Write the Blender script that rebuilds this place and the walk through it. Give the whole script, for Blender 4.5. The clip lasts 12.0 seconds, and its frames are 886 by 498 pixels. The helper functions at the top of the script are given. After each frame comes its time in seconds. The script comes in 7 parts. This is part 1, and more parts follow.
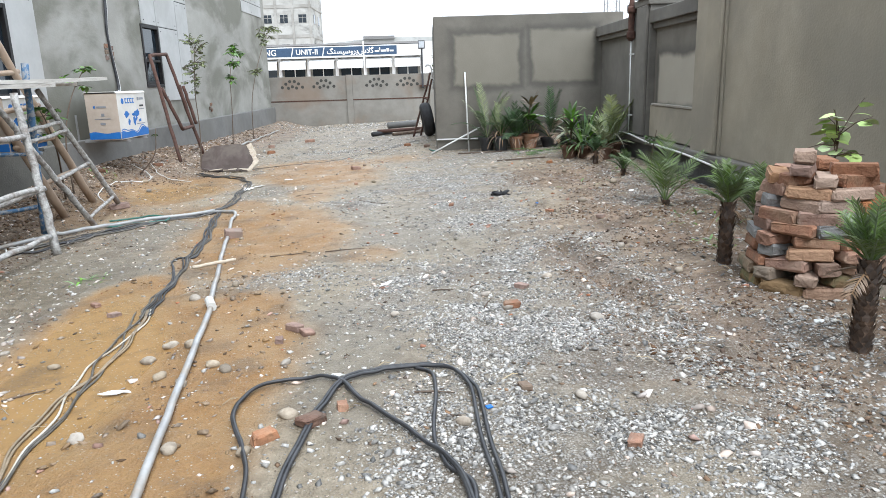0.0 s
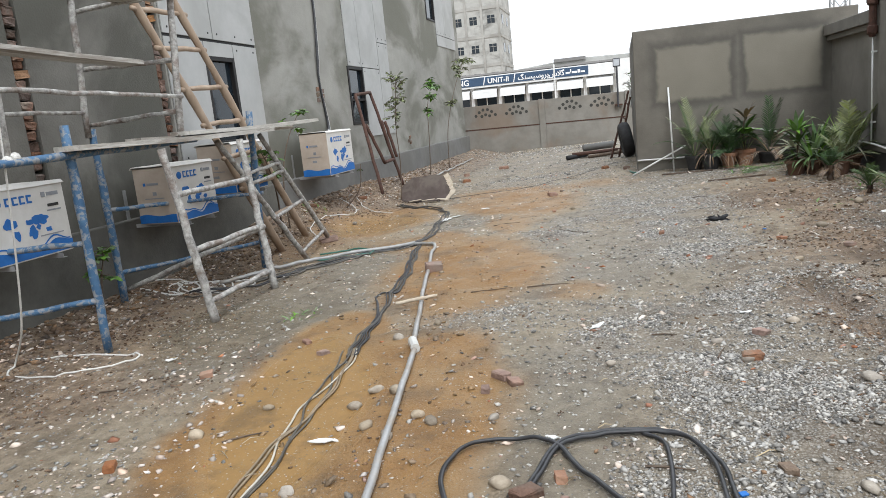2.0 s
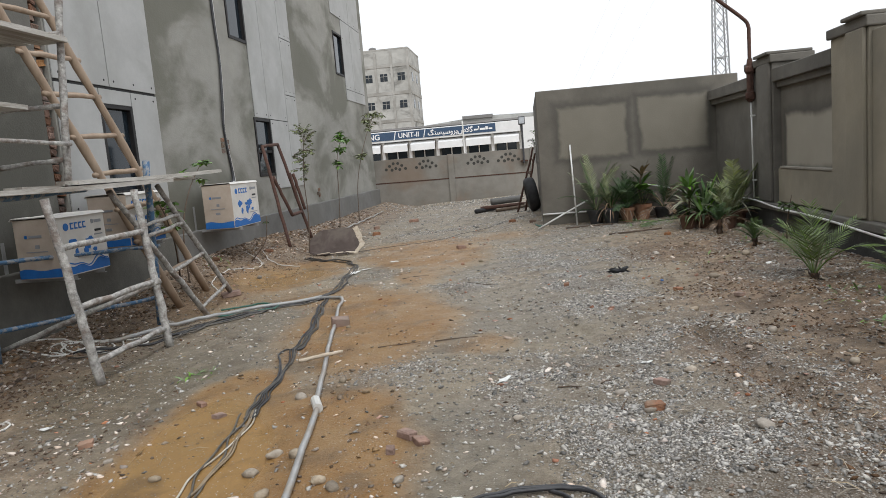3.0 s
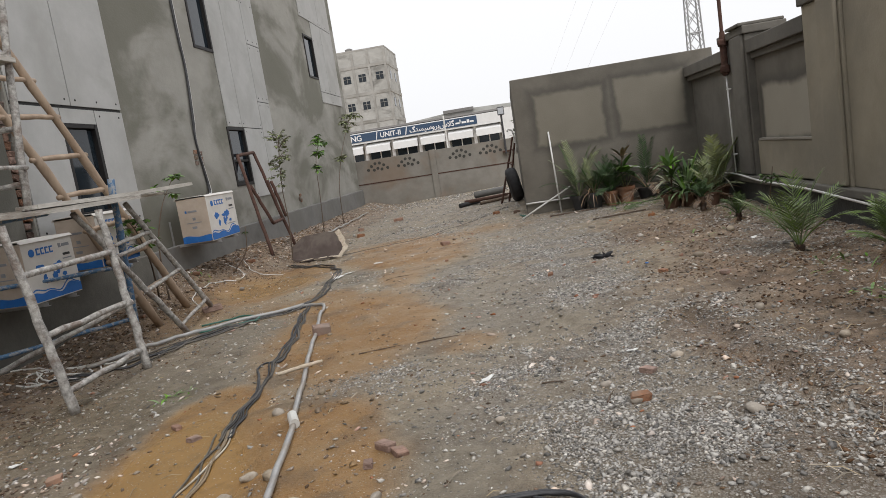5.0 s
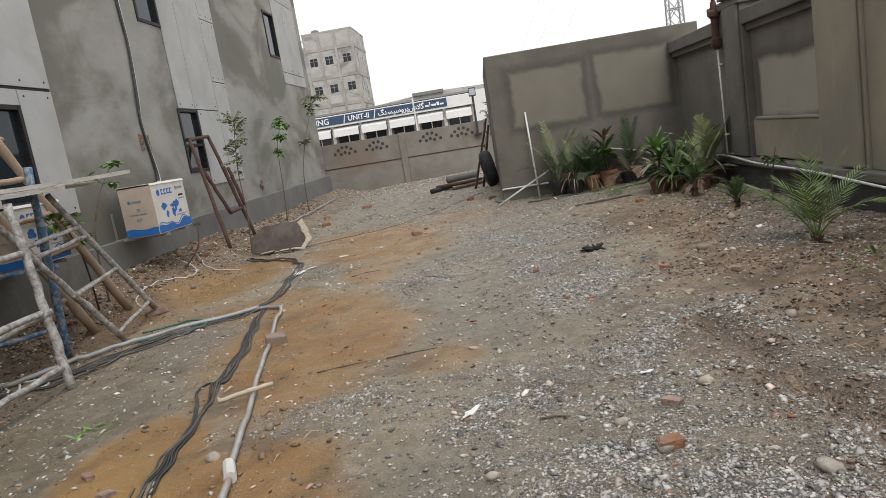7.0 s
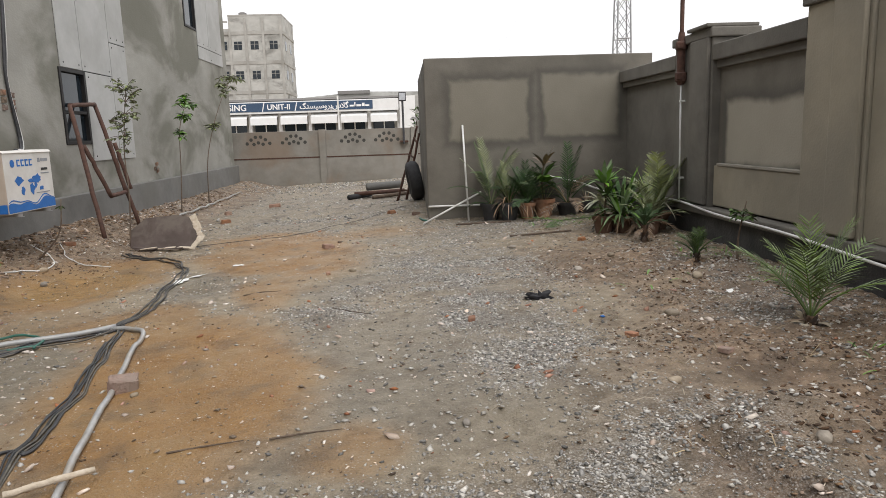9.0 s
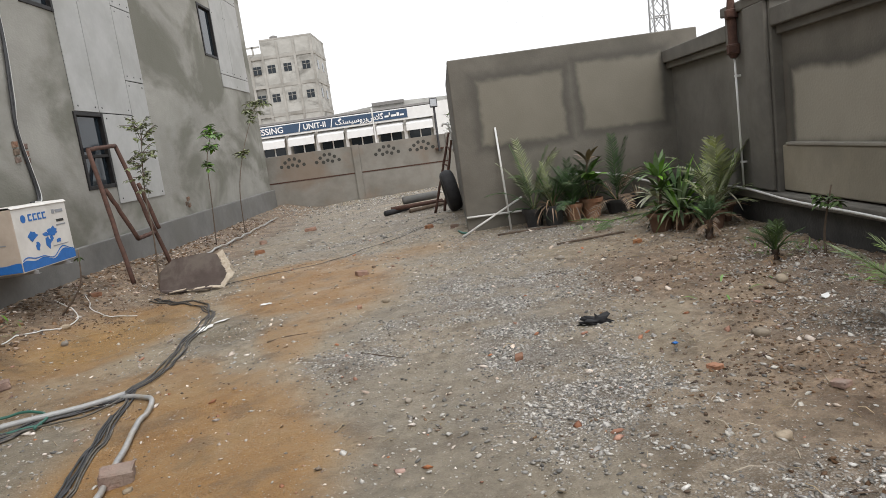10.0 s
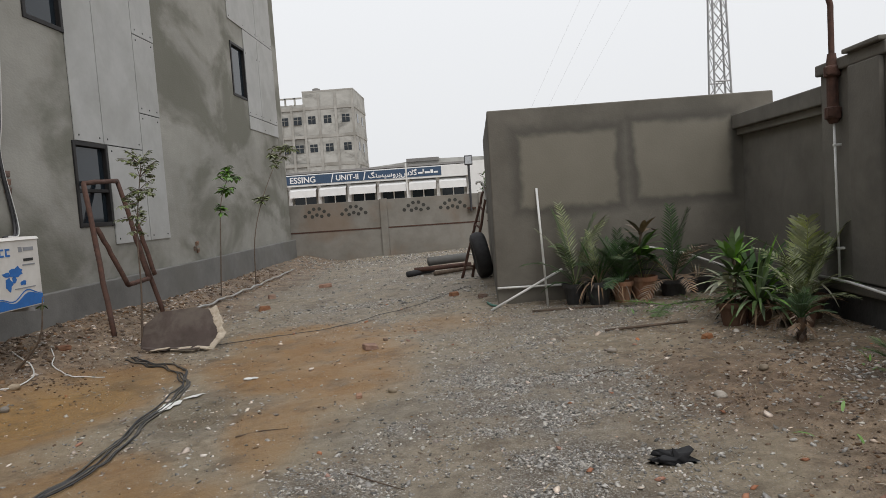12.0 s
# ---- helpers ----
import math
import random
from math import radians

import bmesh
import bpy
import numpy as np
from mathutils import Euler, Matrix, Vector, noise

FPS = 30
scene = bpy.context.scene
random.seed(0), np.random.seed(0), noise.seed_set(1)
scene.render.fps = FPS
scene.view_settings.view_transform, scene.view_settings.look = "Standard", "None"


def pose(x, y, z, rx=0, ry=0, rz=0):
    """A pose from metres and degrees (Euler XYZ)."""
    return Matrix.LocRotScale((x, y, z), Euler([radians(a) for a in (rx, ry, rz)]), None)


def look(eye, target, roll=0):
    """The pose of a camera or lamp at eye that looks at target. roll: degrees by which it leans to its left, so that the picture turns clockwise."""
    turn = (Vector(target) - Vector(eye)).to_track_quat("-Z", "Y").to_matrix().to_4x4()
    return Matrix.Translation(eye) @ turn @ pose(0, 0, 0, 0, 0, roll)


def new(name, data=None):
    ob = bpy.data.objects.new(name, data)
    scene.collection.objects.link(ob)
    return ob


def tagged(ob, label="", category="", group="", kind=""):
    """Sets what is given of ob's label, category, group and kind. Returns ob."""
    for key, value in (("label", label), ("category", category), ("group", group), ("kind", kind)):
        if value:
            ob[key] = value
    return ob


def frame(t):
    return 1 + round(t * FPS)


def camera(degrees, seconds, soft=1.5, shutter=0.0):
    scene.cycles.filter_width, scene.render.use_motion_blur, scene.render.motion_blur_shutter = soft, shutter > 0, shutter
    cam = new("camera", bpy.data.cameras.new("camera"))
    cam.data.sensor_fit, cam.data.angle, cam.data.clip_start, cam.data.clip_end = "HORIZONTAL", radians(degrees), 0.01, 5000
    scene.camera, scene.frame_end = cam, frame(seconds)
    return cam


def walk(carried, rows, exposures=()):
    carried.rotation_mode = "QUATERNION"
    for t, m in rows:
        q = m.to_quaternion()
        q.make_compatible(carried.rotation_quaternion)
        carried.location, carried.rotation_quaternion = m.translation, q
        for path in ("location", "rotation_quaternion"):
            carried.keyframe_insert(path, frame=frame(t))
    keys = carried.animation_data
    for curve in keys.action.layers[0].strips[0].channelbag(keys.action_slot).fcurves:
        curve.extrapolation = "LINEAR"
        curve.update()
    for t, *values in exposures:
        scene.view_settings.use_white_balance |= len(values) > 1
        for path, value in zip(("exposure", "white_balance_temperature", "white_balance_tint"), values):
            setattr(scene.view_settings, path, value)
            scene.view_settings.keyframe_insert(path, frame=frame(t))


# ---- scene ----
cam = camera(65.8, 12.0, soft=0.75)
PATH = [
    (0, (0.316, 0.152, 1.176), (0.342, 2.094, 0.696), -1.7),
    (0.2, (0.32, 0.176, 1.18), (0.302, 2.125, 0.732), -2.4),
    (0.5, (0.325, 0.212, 1.187), (0.186, 2.171, 0.804), -3.1),
    (0.7, (0.344, 0.244, 1.181), (0.169, 2.209, 0.854), -3.5),
    (1, (0.372, 0.292, 1.173), (-0.07, 2.215, 0.842), -6.0),
    (1.2, (0.34, 0.33, 1.174), (-0.26, 2.208, 0.84), -12.0),
    (1.5, (0.293, 0.387, 1.175), (-0.389, 2.233, 0.818), -8.5),
    (1.7, (0.254, 0.413, 1.183), (-0.408, 2.265, 0.822), -9.6),
    (2, (0.196, 0.451, 1.196), (-0.323, 2.345, 0.816), -5.7),
    (2.2, (0.197, 0.469, 1.193), (-0.315, 2.379, 0.894), -6.1),
    (2.5, (0.199, 0.496, 1.189), (-0.255, 2.429, 0.949), -5.7),
    (2.7, (0.206, 0.506, 1.188), (-0.173, 2.458, 0.973), -6.7),
    (3, (0.217, 0.521, 1.187), (-0.042, 2.488, 0.935), -4.8),
    (3.2, (0.221, 0.533, 1.186), (-0.01, 2.505, 0.941), -4.8),
    (3.5, (0.226, 0.552, 1.185), (0.024, 2.527, 0.943), -4.9),
    (3.7, (0.21, 0.572, 1.171), (0.019, 2.547, 0.924), -5.5),
    (5.3, (0.323, 0.747, 1.172), (0.079, 2.713, 0.898), -9.1),
    (5.5, (0.277, 0.815, 1.19), (0.049, 2.78, 0.898), -7.8),
    (5.7, (0.254, 0.874, 1.173), (0.009, 2.833, 0.855), -6.7),
    (6, (0.22, 0.962, 1.148), (0.096, 2.932, 0.826), -3.6),
    (6.2, (0.208, 1.043, 1.168), (0.198, 3.014, 0.827), -5.0),
    (6.5, (0.189, 1.165, 1.199), (0.025, 3.134, 0.889), -9.1),
    (6.7, (0.208, 1.248, 1.183), (0.019, 3.225, 0.951), -8.2),
    (7, (0.236, 1.372, 1.16), (0.075, 3.339, 0.834), -9.3),
    (7.2, (0.206, 1.466, 1.162), (0.078, 3.436, 0.844), -7.5),
    (7.5, (0.162, 1.607, 1.165), (0.056, 3.573, 0.815), -5.9),
    (7.7, (0.154, 1.687, 1.138), (0.153, 3.664, 0.833), -2.7),
    (9.3, (0.098, 2.589, 1.177), (0.236, 4.552, 0.824), -2.8),
    (9.5, (0.114, 2.692, 1.167), (0.273, 4.643, 0.758), -4.5),
    (9.7, (0.163, 2.838, 1.188), (0.184, 4.8, 0.797), -6.4),
    (10, (0.236, 3.058, 1.22), (0.197, 5.033, 0.908), -7.8),
    (10.2, (0.233, 3.158, 1.208), (0.198, 5.141, 0.944), -8.9),
    (10.5, (0.229, 3.309, 1.19), (0.178, 5.297, 0.977), -5.7),
    (10.7, (0.236, 3.423, 1.202), (0.226, 5.415, 1.022), -5.3),
    (11, (0.246, 3.595, 1.219), (0.298, 5.582, 0.997), -5.6),
    (11.2, (0.266, 3.722, 1.226), (0.226, 5.715, 1.072), -7.3),
    (11.5, (0.296, 3.912, 1.237), (0.22, 5.906, 1.092), -8.6),
    (11.7, (0.267, 4.002, 1.221), (0.196, 5.994, 1.052), -8.7),
    (12, (0.223, 4.137, 1.198), (0.123, 6.13, 1.063), -3.9),
]
EXPOSURES = [(0, 1.4, 5850, 9), (0.5, 1.15, 5950, 9), (1, 0.9, 6050, 10), (1.5, 0.86, 6250, 12), (2, 0.95, 6150, 10), (2.5, 0.78, 6200, 10), (3, 0.53, 6300, 11), (3.5, 0.4, 6400, 12), (5.5, 0.4, 6550, 13), (6.5, 0.46, 6550, 13), (7, 0.5, 6500, 12), (7.5, 0.64, 6450, 12), (9.5, 0.66, 6600, 13), (10, 0.68, 6500, 12), (10.5, 0.58, 6400, 10), (11, 0.32, 6450, 11), (11.5, 0.15, 6500, 12), (12, 0.15, 6500, 12)]
walk(cam, [(t, look(eye, target, roll)) for t, eye, target, roll in PATH], EXPOSURES)

# ---- world and light: overcast noon ----
world = bpy.data.worlds.new("overcast")
scene.world = world
world.use_nodes = True
wn, wl = world.node_tree.nodes, world.node_tree.links
wn.clear()
sky = wn.new("ShaderNodeTexSky")
sky.sky_type, sky.sun_disc = "NISHITA", False
sky.sun_elevation, sky.sun_rotation = radians(62), radians(150)
sky.air_density, sky.dust_density = 1.0, 4.0
grey_sky = wn.new("ShaderNodeHueSaturation")
grey_sky.inputs["Saturation"].default_value = 0.12
cloud = wn.new("ShaderNodeMix")
cloud.data_type = "RGBA"
cloud.inputs[0].default_value = 0.86
# an overcast sky: dimmer towards the horizon, brightest overhead
deck = wn.new("ShaderNodeMix")
deck.data_type = "RGBA"
deck.inputs[6].default_value, deck.inputs[7].default_value = (7.9, 8.15, 8.25, 1), (10.6, 11.0, 11.3, 1)
way = wn.new("ShaderNodeTexCoord")
height = wn.new("ShaderNodeSeparateXYZ")
rise = wn.new("ShaderNodeMapRange")
rise.interpolation_type = "SMOOTHSTEP"
rise.inputs[1].default_value, rise.inputs[2].default_value = 0.05, 0.9
wl.new(way.outputs["Generated"], height.inputs[0])
wl.new(height.outputs["Z"], rise.inputs[0])
wl.new(rise.outputs[0], deck.inputs[0])
wl.new(deck.outputs[2], cloud.inputs[7])
sky_out = wn.new("ShaderNodeBackground")
sky_out.inputs["Strength"].default_value = 0.1
world_out = wn.new("ShaderNodeOutputWorld")
wl.new(sky.outputs[0], grey_sky.inputs["Color"])
wl.new(grey_sky.outputs[0], cloud.inputs[6])
wl.new(cloud.outputs[2], sky_out.inputs[0])
wl.new(sky_out.outputs[0], world_out.inputs[0])

sun = new("sun", bpy.data.lights.new("sun", "SUN"))
sun.data.energy, sun.data.angle, sun.data.color = 0.9, radians(25), (1.0, 0.97, 0.92)
sun.matrix_world = look((4, -8, 18), (0, 4, 0))


# ---- helpers ----
def link(nt, a, b):
    nt.links.new(a, b)


def material(name, dark, light, scale=6.0, rough=0.8, rough2=None, bump=0.15, bump_scale=40.0, metal=0.0,
             stain=None, stain_scale=0.7, stain_amount=0.0, per_piece=0.0, islands=False, stretch=(1, 1, 1), spec=0.5, local=False, streak=None, cut_at=(0.46, 0.66)):
    """A procedural surface: two colours blended by grain, a larger stain, fine relief."""
    m = bpy.data.materials.new(name)
    m.use_nodes = True
    nt = m.node_tree
    n = nt.nodes
    bsdf = n["Principled BSDF"]
    if local:
        place = n.new("ShaderNodeTexCoord").outputs["Object"]
    else:
        place = n.new("ShaderNodeNewGeometry").outputs["Position"]
    mp = n.new("ShaderNodeMapping")
    mp.inputs["Scale"].default_value = stretch
    link(nt, place, mp.inputs[0])
    grain = n.new("ShaderNodeTexNoise")
    grain.inputs["Scale"].default_value, grain.inputs["Detail"].default_value = scale, 6
    grain.inputs["Roughness"].default_value = 0.65
    link(nt, mp.outputs[0], grain.inputs["Vector"])
    ramp = n.new("ShaderNodeMapRange")
    ramp.inputs[1].default_value, ramp.inputs[2].default_value = 0.3, 0.7
    link(nt, grain.outputs[0], ramp.inputs[0])
    mix = n.new("ShaderNodeMix")
    mix.data_type = "RGBA"
    mix.inputs[6].default_value, mix.inputs[7].default_value = (*dark, 1), (*light, 1)
    link(nt, ramp.outputs[0], mix.inputs[0])
    colour = mix.outputs[2]
    if stain:
        big = n.new("ShaderNodeTexNoise")
        big.inputs["Scale"].default_value, big.inputs["Detail"].default_value = stain_scale, 5
        big.inputs["Roughness"].default_value, big.inputs["Distortion"].default_value = 0.6, 0.4
        link(nt, mp.outputs[0], big.inputs["Vector"])
        cut = n.new("ShaderNodeMapRange")
        cut.interpolation_type = "SMOOTHSTEP"
        cut.inputs[1].default_value, cut.inputs[2].default_value, cut.inputs[4].default_value = cut_at[0], cut_at[1], stain_amount
        link(nt, big.outputs[0], cut.inputs[0])
        st = n.new("ShaderNodeMix")
        st.data_type = "RGBA"
        st.inputs[7].default_value = (*stain, 1)
        link(nt, cut.outputs[0], st.inputs[0])
        link(nt, colour, st.inputs[6])
        colour = st.outputs[2]
    if streak:
        sm = n.new("ShaderNodeMapping")
        sm.inputs["Scale"].default_value = (1, 1, 0.32)
        link(nt, place, sm.inputs[0])
        run = n.new("ShaderNodeTexNoise")
        run.inputs["Scale"].default_value, run.inputs["Detail"].default_value, run.inputs["Roughness"].default_value = 2.3, 7, 0.7
        link(nt, sm.outputs[0], run.inputs["Vector"])
        rc = n.new("ShaderNodeMapRange")
        rc.inputs[1].default_value, rc.inputs[2].default_value, rc.inputs[4].default_value = 0.5, 0.7, 0.22
        link(nt, run.outputs[0], rc.inputs[0])
        rx = n.new("ShaderNodeMix")
        rx.data_type = "RGBA"
        rx.inputs[7].default_value = (*streak, 1)
        link(nt, rc.outputs[0], rx.inputs[0])
        link(nt, colour, rx.inputs[6])
        colour = rx.outputs[2]
    if per_piece:
        rnd = n.new("ShaderNodeNewGeometry").outputs["Random Per Island"] if islands else n.new("ShaderNodeObjectInfo").outputs["Random"]
        hsv = n.new("ShaderNodeHueSaturation")
        vr = n.new("ShaderNodeMapRange")
        vr.inputs[3].default_value, vr.inputs[4].default_value = 1 - per_piece, 1 + per_piece
        link(nt, rnd, vr.inputs[0])
        link(nt, vr.outputs[0], hsv.inputs["Value"])
        sw = n.new("ShaderNodeMath")
        sw.operation, sw.inputs[1].default_value = "MULTIPLY", 7.31
        fr = n.new("ShaderNodeMath")
        fr.operation = "FRACT"
        sr = n.new("ShaderNodeMapRange")
        sr.inputs[3].default_value, sr.inputs[4].default_value = 0.55, 1.1
        link(nt, rnd, sw.inputs[0])
        link(nt, sw.outputs[0], fr.inputs[0])
        link(nt, fr.outputs[0], sr.inputs[0])
        link(nt, sr.outputs[0], hsv.inputs["Saturation"])
        link(nt, colour, hsv.inputs["Color"])
        colour = hsv.outputs[0]
    link(nt, colour, bsdf.inputs["Base Color"])
    rr = n.new("ShaderNodeMapRange")
    rr.inputs[3].default_value, rr.inputs[4].default_value = rough, rough if rough2 is None else rough2
    link(nt, grain.outputs[0], rr.inputs[0])
    link(nt, rr.outputs[0], bsdf.inputs["Roughness"])
    bsdf.inputs["Metallic"].default_value = metal
    bsdf.inputs["Specular IOR Level"].default_value = spec
    if bump:
        fine = n.new("ShaderNodeTexNoise")
        fine.inputs["Scale"].default_value, fine.inputs["Detail"].default_value = bump_scale, 4
        link(nt, mp.outputs[0], fine.inputs["Vector"])
        bp = n.new("ShaderNodeBump")
        bp.inputs["Strength"].default_value, bp.inputs["Distance"].default_value = bump, 0.02
        link(nt, fine.outputs[0], bp.inputs["Height"])
        link(nt, bp.outputs[0], bsdf.inputs["Normal"])
    return m


def plain(name, col, rough=0.5, metal=0.0):
    return material(name, tuple(c * 0.86 for c in col), tuple(min(1, c * 1.1) for c in col), 18, rough, bump=0.05, metal=metal)


M = {
    "plaster": material("building_plaster", (0.228, 0.222, 0.197), (0.348, 0.339, 0.307), 1.5, 0.9, bump=0.2, bump_scale=60,
                        stain=(0.12, 0.118, 0.09), stain_scale=0.95, stain_amount=0.8, stretch=(1, 0.42, 0.75), streak=(0.19, 0.185, 0.155), cut_at=(0.44, 0.6)),
    "plaster_damp": material("damp_building_plaster", (0.125, 0.119, 0.104), (0.205, 0.196, 0.173), 1.8, 0.9, bump=0.25, bump_scale=60,
                             stain=(0.085, 0.083, 0.068), stain_scale=0.7, stain_amount=0.8, streak=(0.11, 0.105, 0.09), cut_at=(0.46, 0.6)),
    "plinth_dark": material("dark_plinth_cement", (0.07, 0.068, 0.06), (0.14, 0.135, 0.118), 2.5, 0.85, bump=0.25, bump_scale=60),
    "board": material("cement_board", (0.36, 0.36, 0.35), (0.43, 0.43, 0.42), 3.0, 0.75, bump=0.06, bump_scale=90,
                      stain=(0.29, 0.29, 0.27), stain_scale=0.9, stain_amount=0.5),
    "plinth": material("plinth_cement", (0.125, 0.123, 0.116), (0.198, 0.195, 0.185), 2.5, 0.85, bump=0.2, bump_scale=50,
                       stain=(0.14, 0.135, 0.12), stain_scale=1.1, stain_amount=0.6),
    # dark joints behind the panels, and the painted shade inside the chases
    "seam_and_shade": plain("dark_seam_and_shade", (0.03, 0.03, 0.03), 0.9),
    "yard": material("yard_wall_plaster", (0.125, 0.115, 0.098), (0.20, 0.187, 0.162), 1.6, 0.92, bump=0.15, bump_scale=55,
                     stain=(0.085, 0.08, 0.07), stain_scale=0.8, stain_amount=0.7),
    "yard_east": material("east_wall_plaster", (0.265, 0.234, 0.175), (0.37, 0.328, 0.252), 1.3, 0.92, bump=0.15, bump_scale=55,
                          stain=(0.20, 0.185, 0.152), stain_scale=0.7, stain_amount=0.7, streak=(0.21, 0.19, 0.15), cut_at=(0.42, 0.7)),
    "yard_dry": material("dry_pale_render", (0.25, 0.23, 0.195), (0.31, 0.288, 0.248), 2.5, 0.92, bump=0.2, bump_scale=60, stain=(0.2, 0.182, 0.15), stain_scale=1.6, stain_amount=0.6),
    "bitumen": material("dark_base_coat", (0.03, 0.03, 0.03), (0.07, 0.068, 0.065), 4, 0.85, bump=0.3, bump_scale=40),
    "fence": material("precast_concrete", (0.20, 0.185, 0.16), (0.29, 0.275, 0.245), 1.8, 0.9, bump=0.2, bump_scale=50,
                      stain=(0.22, 0.15, 0.10), stain_scale=0.7, stain_amount=0.6),
    "vent_shade": plain("dark_vent", (0.06, 0.058, 0.052), 0.95),
    "tower": material("bare_concrete", (0.33, 0.325, 0.30), (0.50, 0.495, 0.465), 0.6, 0.9, bump=0,
                      stain=(0.17, 0.166, 0.15), stain_scale=0.3, stain_amount=0.85, stretch=(1, 1, 1.6), cut_at=(0.48, 0.66)),
    "tower_band": material("pale_concrete_band", (0.27, 0.26, 0.235), (0.45, 0.44, 0.41), 0.5, 0.9, bump=0, stain=(0.21, 0.20, 0.175), stain_scale=0.22, stain_amount=0.7),
    "white": material("white_sheet", (0.66, 0.66, 0.65), (0.76, 0.76, 0.75), 2.0, 0.6, bump=0.02),
    "navy": plain("navy_sign", (0.035, 0.07, 0.13), 0.45),
    "lettering": plain("white_lettering", (0.8, 0.8, 0.8), 0.5),
    "roofgrey": plain("grey_roof", (0.2, 0.19, 0.18), 0.8),
    "glass": material("dark_tinted_glass", (0.012, 0.018, 0.024), (0.02, 0.027, 0.034), 3, 0.05, bump=0, spec=0.35),
    "alu": material("dark_window_frame", (0.012, 0.011, 0.011), (0.022, 0.02, 0.02), 18, 0.55, bump=0.02, spec=0.25),
    "brick": material("fired_brick", (0.20, 0.085, 0.042), (0.36, 0.165, 0.08), 14, 0.88, bump=0.5, bump_scale=70,
                      stain=(0.27, 0.17, 0.10), stain_scale=5, stain_amount=0.7, per_piece=0.25),
    "brick_old": material("weathered_brick", (0.13, 0.065, 0.04), (0.29, 0.145, 0.085), 14, 0.9, bump=0.6, bump_scale=60, stain=(0.20, 0.165, 0.125), stain_scale=5, stain_amount=0.8, per_piece=0.45),
    "brick_moss": material("mossy_brick", (0.15, 0.10, 0.05), (0.26, 0.17, 0.09), 14, 0.92, bump=0.5, bump_scale=60, stain=(0.085, 0.10, 0.045), stain_scale=7, stain_amount=0.8, per_piece=0.25),
    "brick_grey": material("sooty_brick", (0.14, 0.14, 0.135), (0.24, 0.235, 0.225), 14, 0.9, bump=0.5, bump_scale=70, per_piece=0.2),
    "brick_tan": material("pale_brick", (0.27, 0.135, 0.062), (0.40, 0.225, 0.11), 14, 0.88, bump=0.5, bump_scale=70, per_piece=0.18),
    "stone": material("loose_stone", (0.21, 0.165, 0.115), (0.40, 0.335, 0.25), 20, 0.8, bump=0.3, bump_scale=60, per_piece=0.35),
    "gravel": material("crushed_gravel", (0.182, 0.170, 0.15), (0.465, 0.435, 0.388), 30, 0.58, bump=0.2, bump_scale=80, per_piece=0.72, islands=True),
    "clods": material("earth_clods", (0.11, 0.070, 0.043), (0.25, 0.165, 0.105), 25, 0.9, bump=0.3, bump_scale=60, per_piece=0.5, islands=True, spec=0.15),
    "soil_dark": material("dug_earth", (0.065, 0.038, 0.022), (0.155, 0.095, 0.058), 25, 0.9, bump=0.4, bump_scale=60, per_piece=0.4, islands=True, spec=0.15),
    "mud_clods": material("ochre_clods", (0.15, 0.092, 0.042), (0.27, 0.175, 0.085), 25, 0.6, bump=0.3, bump_scale=60, per_piece=0.35, islands=True),
    "red_bits": material("brick_bits", (0.25, 0.10, 0.055), (0.42, 0.19, 0.10), 14, 0.88, bump=0.3, per_piece=0.35, islands=True),
    "chips": material("brick_and_plaster_chips", (0.40, 0.27, 0.19), (0.66, 0.60, 0.53), 9, 0.85, bump=0.2, per_piece=0.5, islands=True),
    "pvc": material("white_pvc", (0.62, 0.62, 0.60), (0.74, 0.74, 0.72), 6, 0.4, bump=0.03, stain=(0.45, 0.43, 0.38), stain_scale=3, stain_amount=0.5),
    "conduit": material("grey_conduit", (0.25, 0.25, 0.25), (0.40, 0.40, 0.39), 9, 0.35, bump=0.05, stain=(0.28, 0.22, 0.15), stain_scale=3, stain_amount=0.6),
    "cable": material("black_cable", (0.018, 0.018, 0.02), (0.045, 0.045, 0.048), 12, 0.45, bump=0.05),
    "cable_dusty": material("dusty_cable", (0.05, 0.045, 0.04), (0.14, 0.125, 0.10), 14, 0.6, bump=0.1),
    "cable_tan": material("muddy_cable", (0.16, 0.12, 0.075), (0.30, 0.23, 0.15), 10, 0.6, bump=0.1),
    "cable_cream": material("cream_cable", (0.42, 0.38, 0.31), (0.60, 0.56, 0.48), 8, 0.55, bump=0.1, stain=(0.20, 0.14, 0.08), stain_scale=4, stain_amount=0.6),
    "green_hose": plain("green_hose", (0.035, 0.13, 0.10), 0.5),
    "rope": material("white_rope", (0.60, 0.58, 0.54), (0.74, 0.72, 0.68), 60, 0.9, bump=0.4, bump_scale=200),
    "bamboo": material("bamboo_pole", (0.26, 0.185, 0.125), (0.42, 0.32, 0.235), 8, 0.65, bump=0.15, bump_scale=60, stretch=(1, 1, 0.25), local=True),
    "plank": material("splashed_plank", (0.36, 0.335, 0.295), (0.58, 0.555, 0.51), 7, 0.85, bump=0.4, bump_scale=50, stretch=(4, 0.5, 4),
                      stain=(0.16, 0.12, 0.085), stain_scale=3, stain_amount=0.6),
    "blue_tube": material("blue_painted_tube", (0.035, 0.095, 0.19), (0.08, 0.17, 0.29), 14, 0.6, bump=0.2, bump_scale=60,
                          stain=(0.32, 0.31, 0.29), stain_scale=24, stain_amount=0.75, cut_at=(0.48, 0.58)),
    "lime_tube": material("cement_crusted_tube", (0.15, 0.14, 0.13), (0.55, 0.535, 0.50), 22, 0.85, bump=0.5, bump_scale=60,
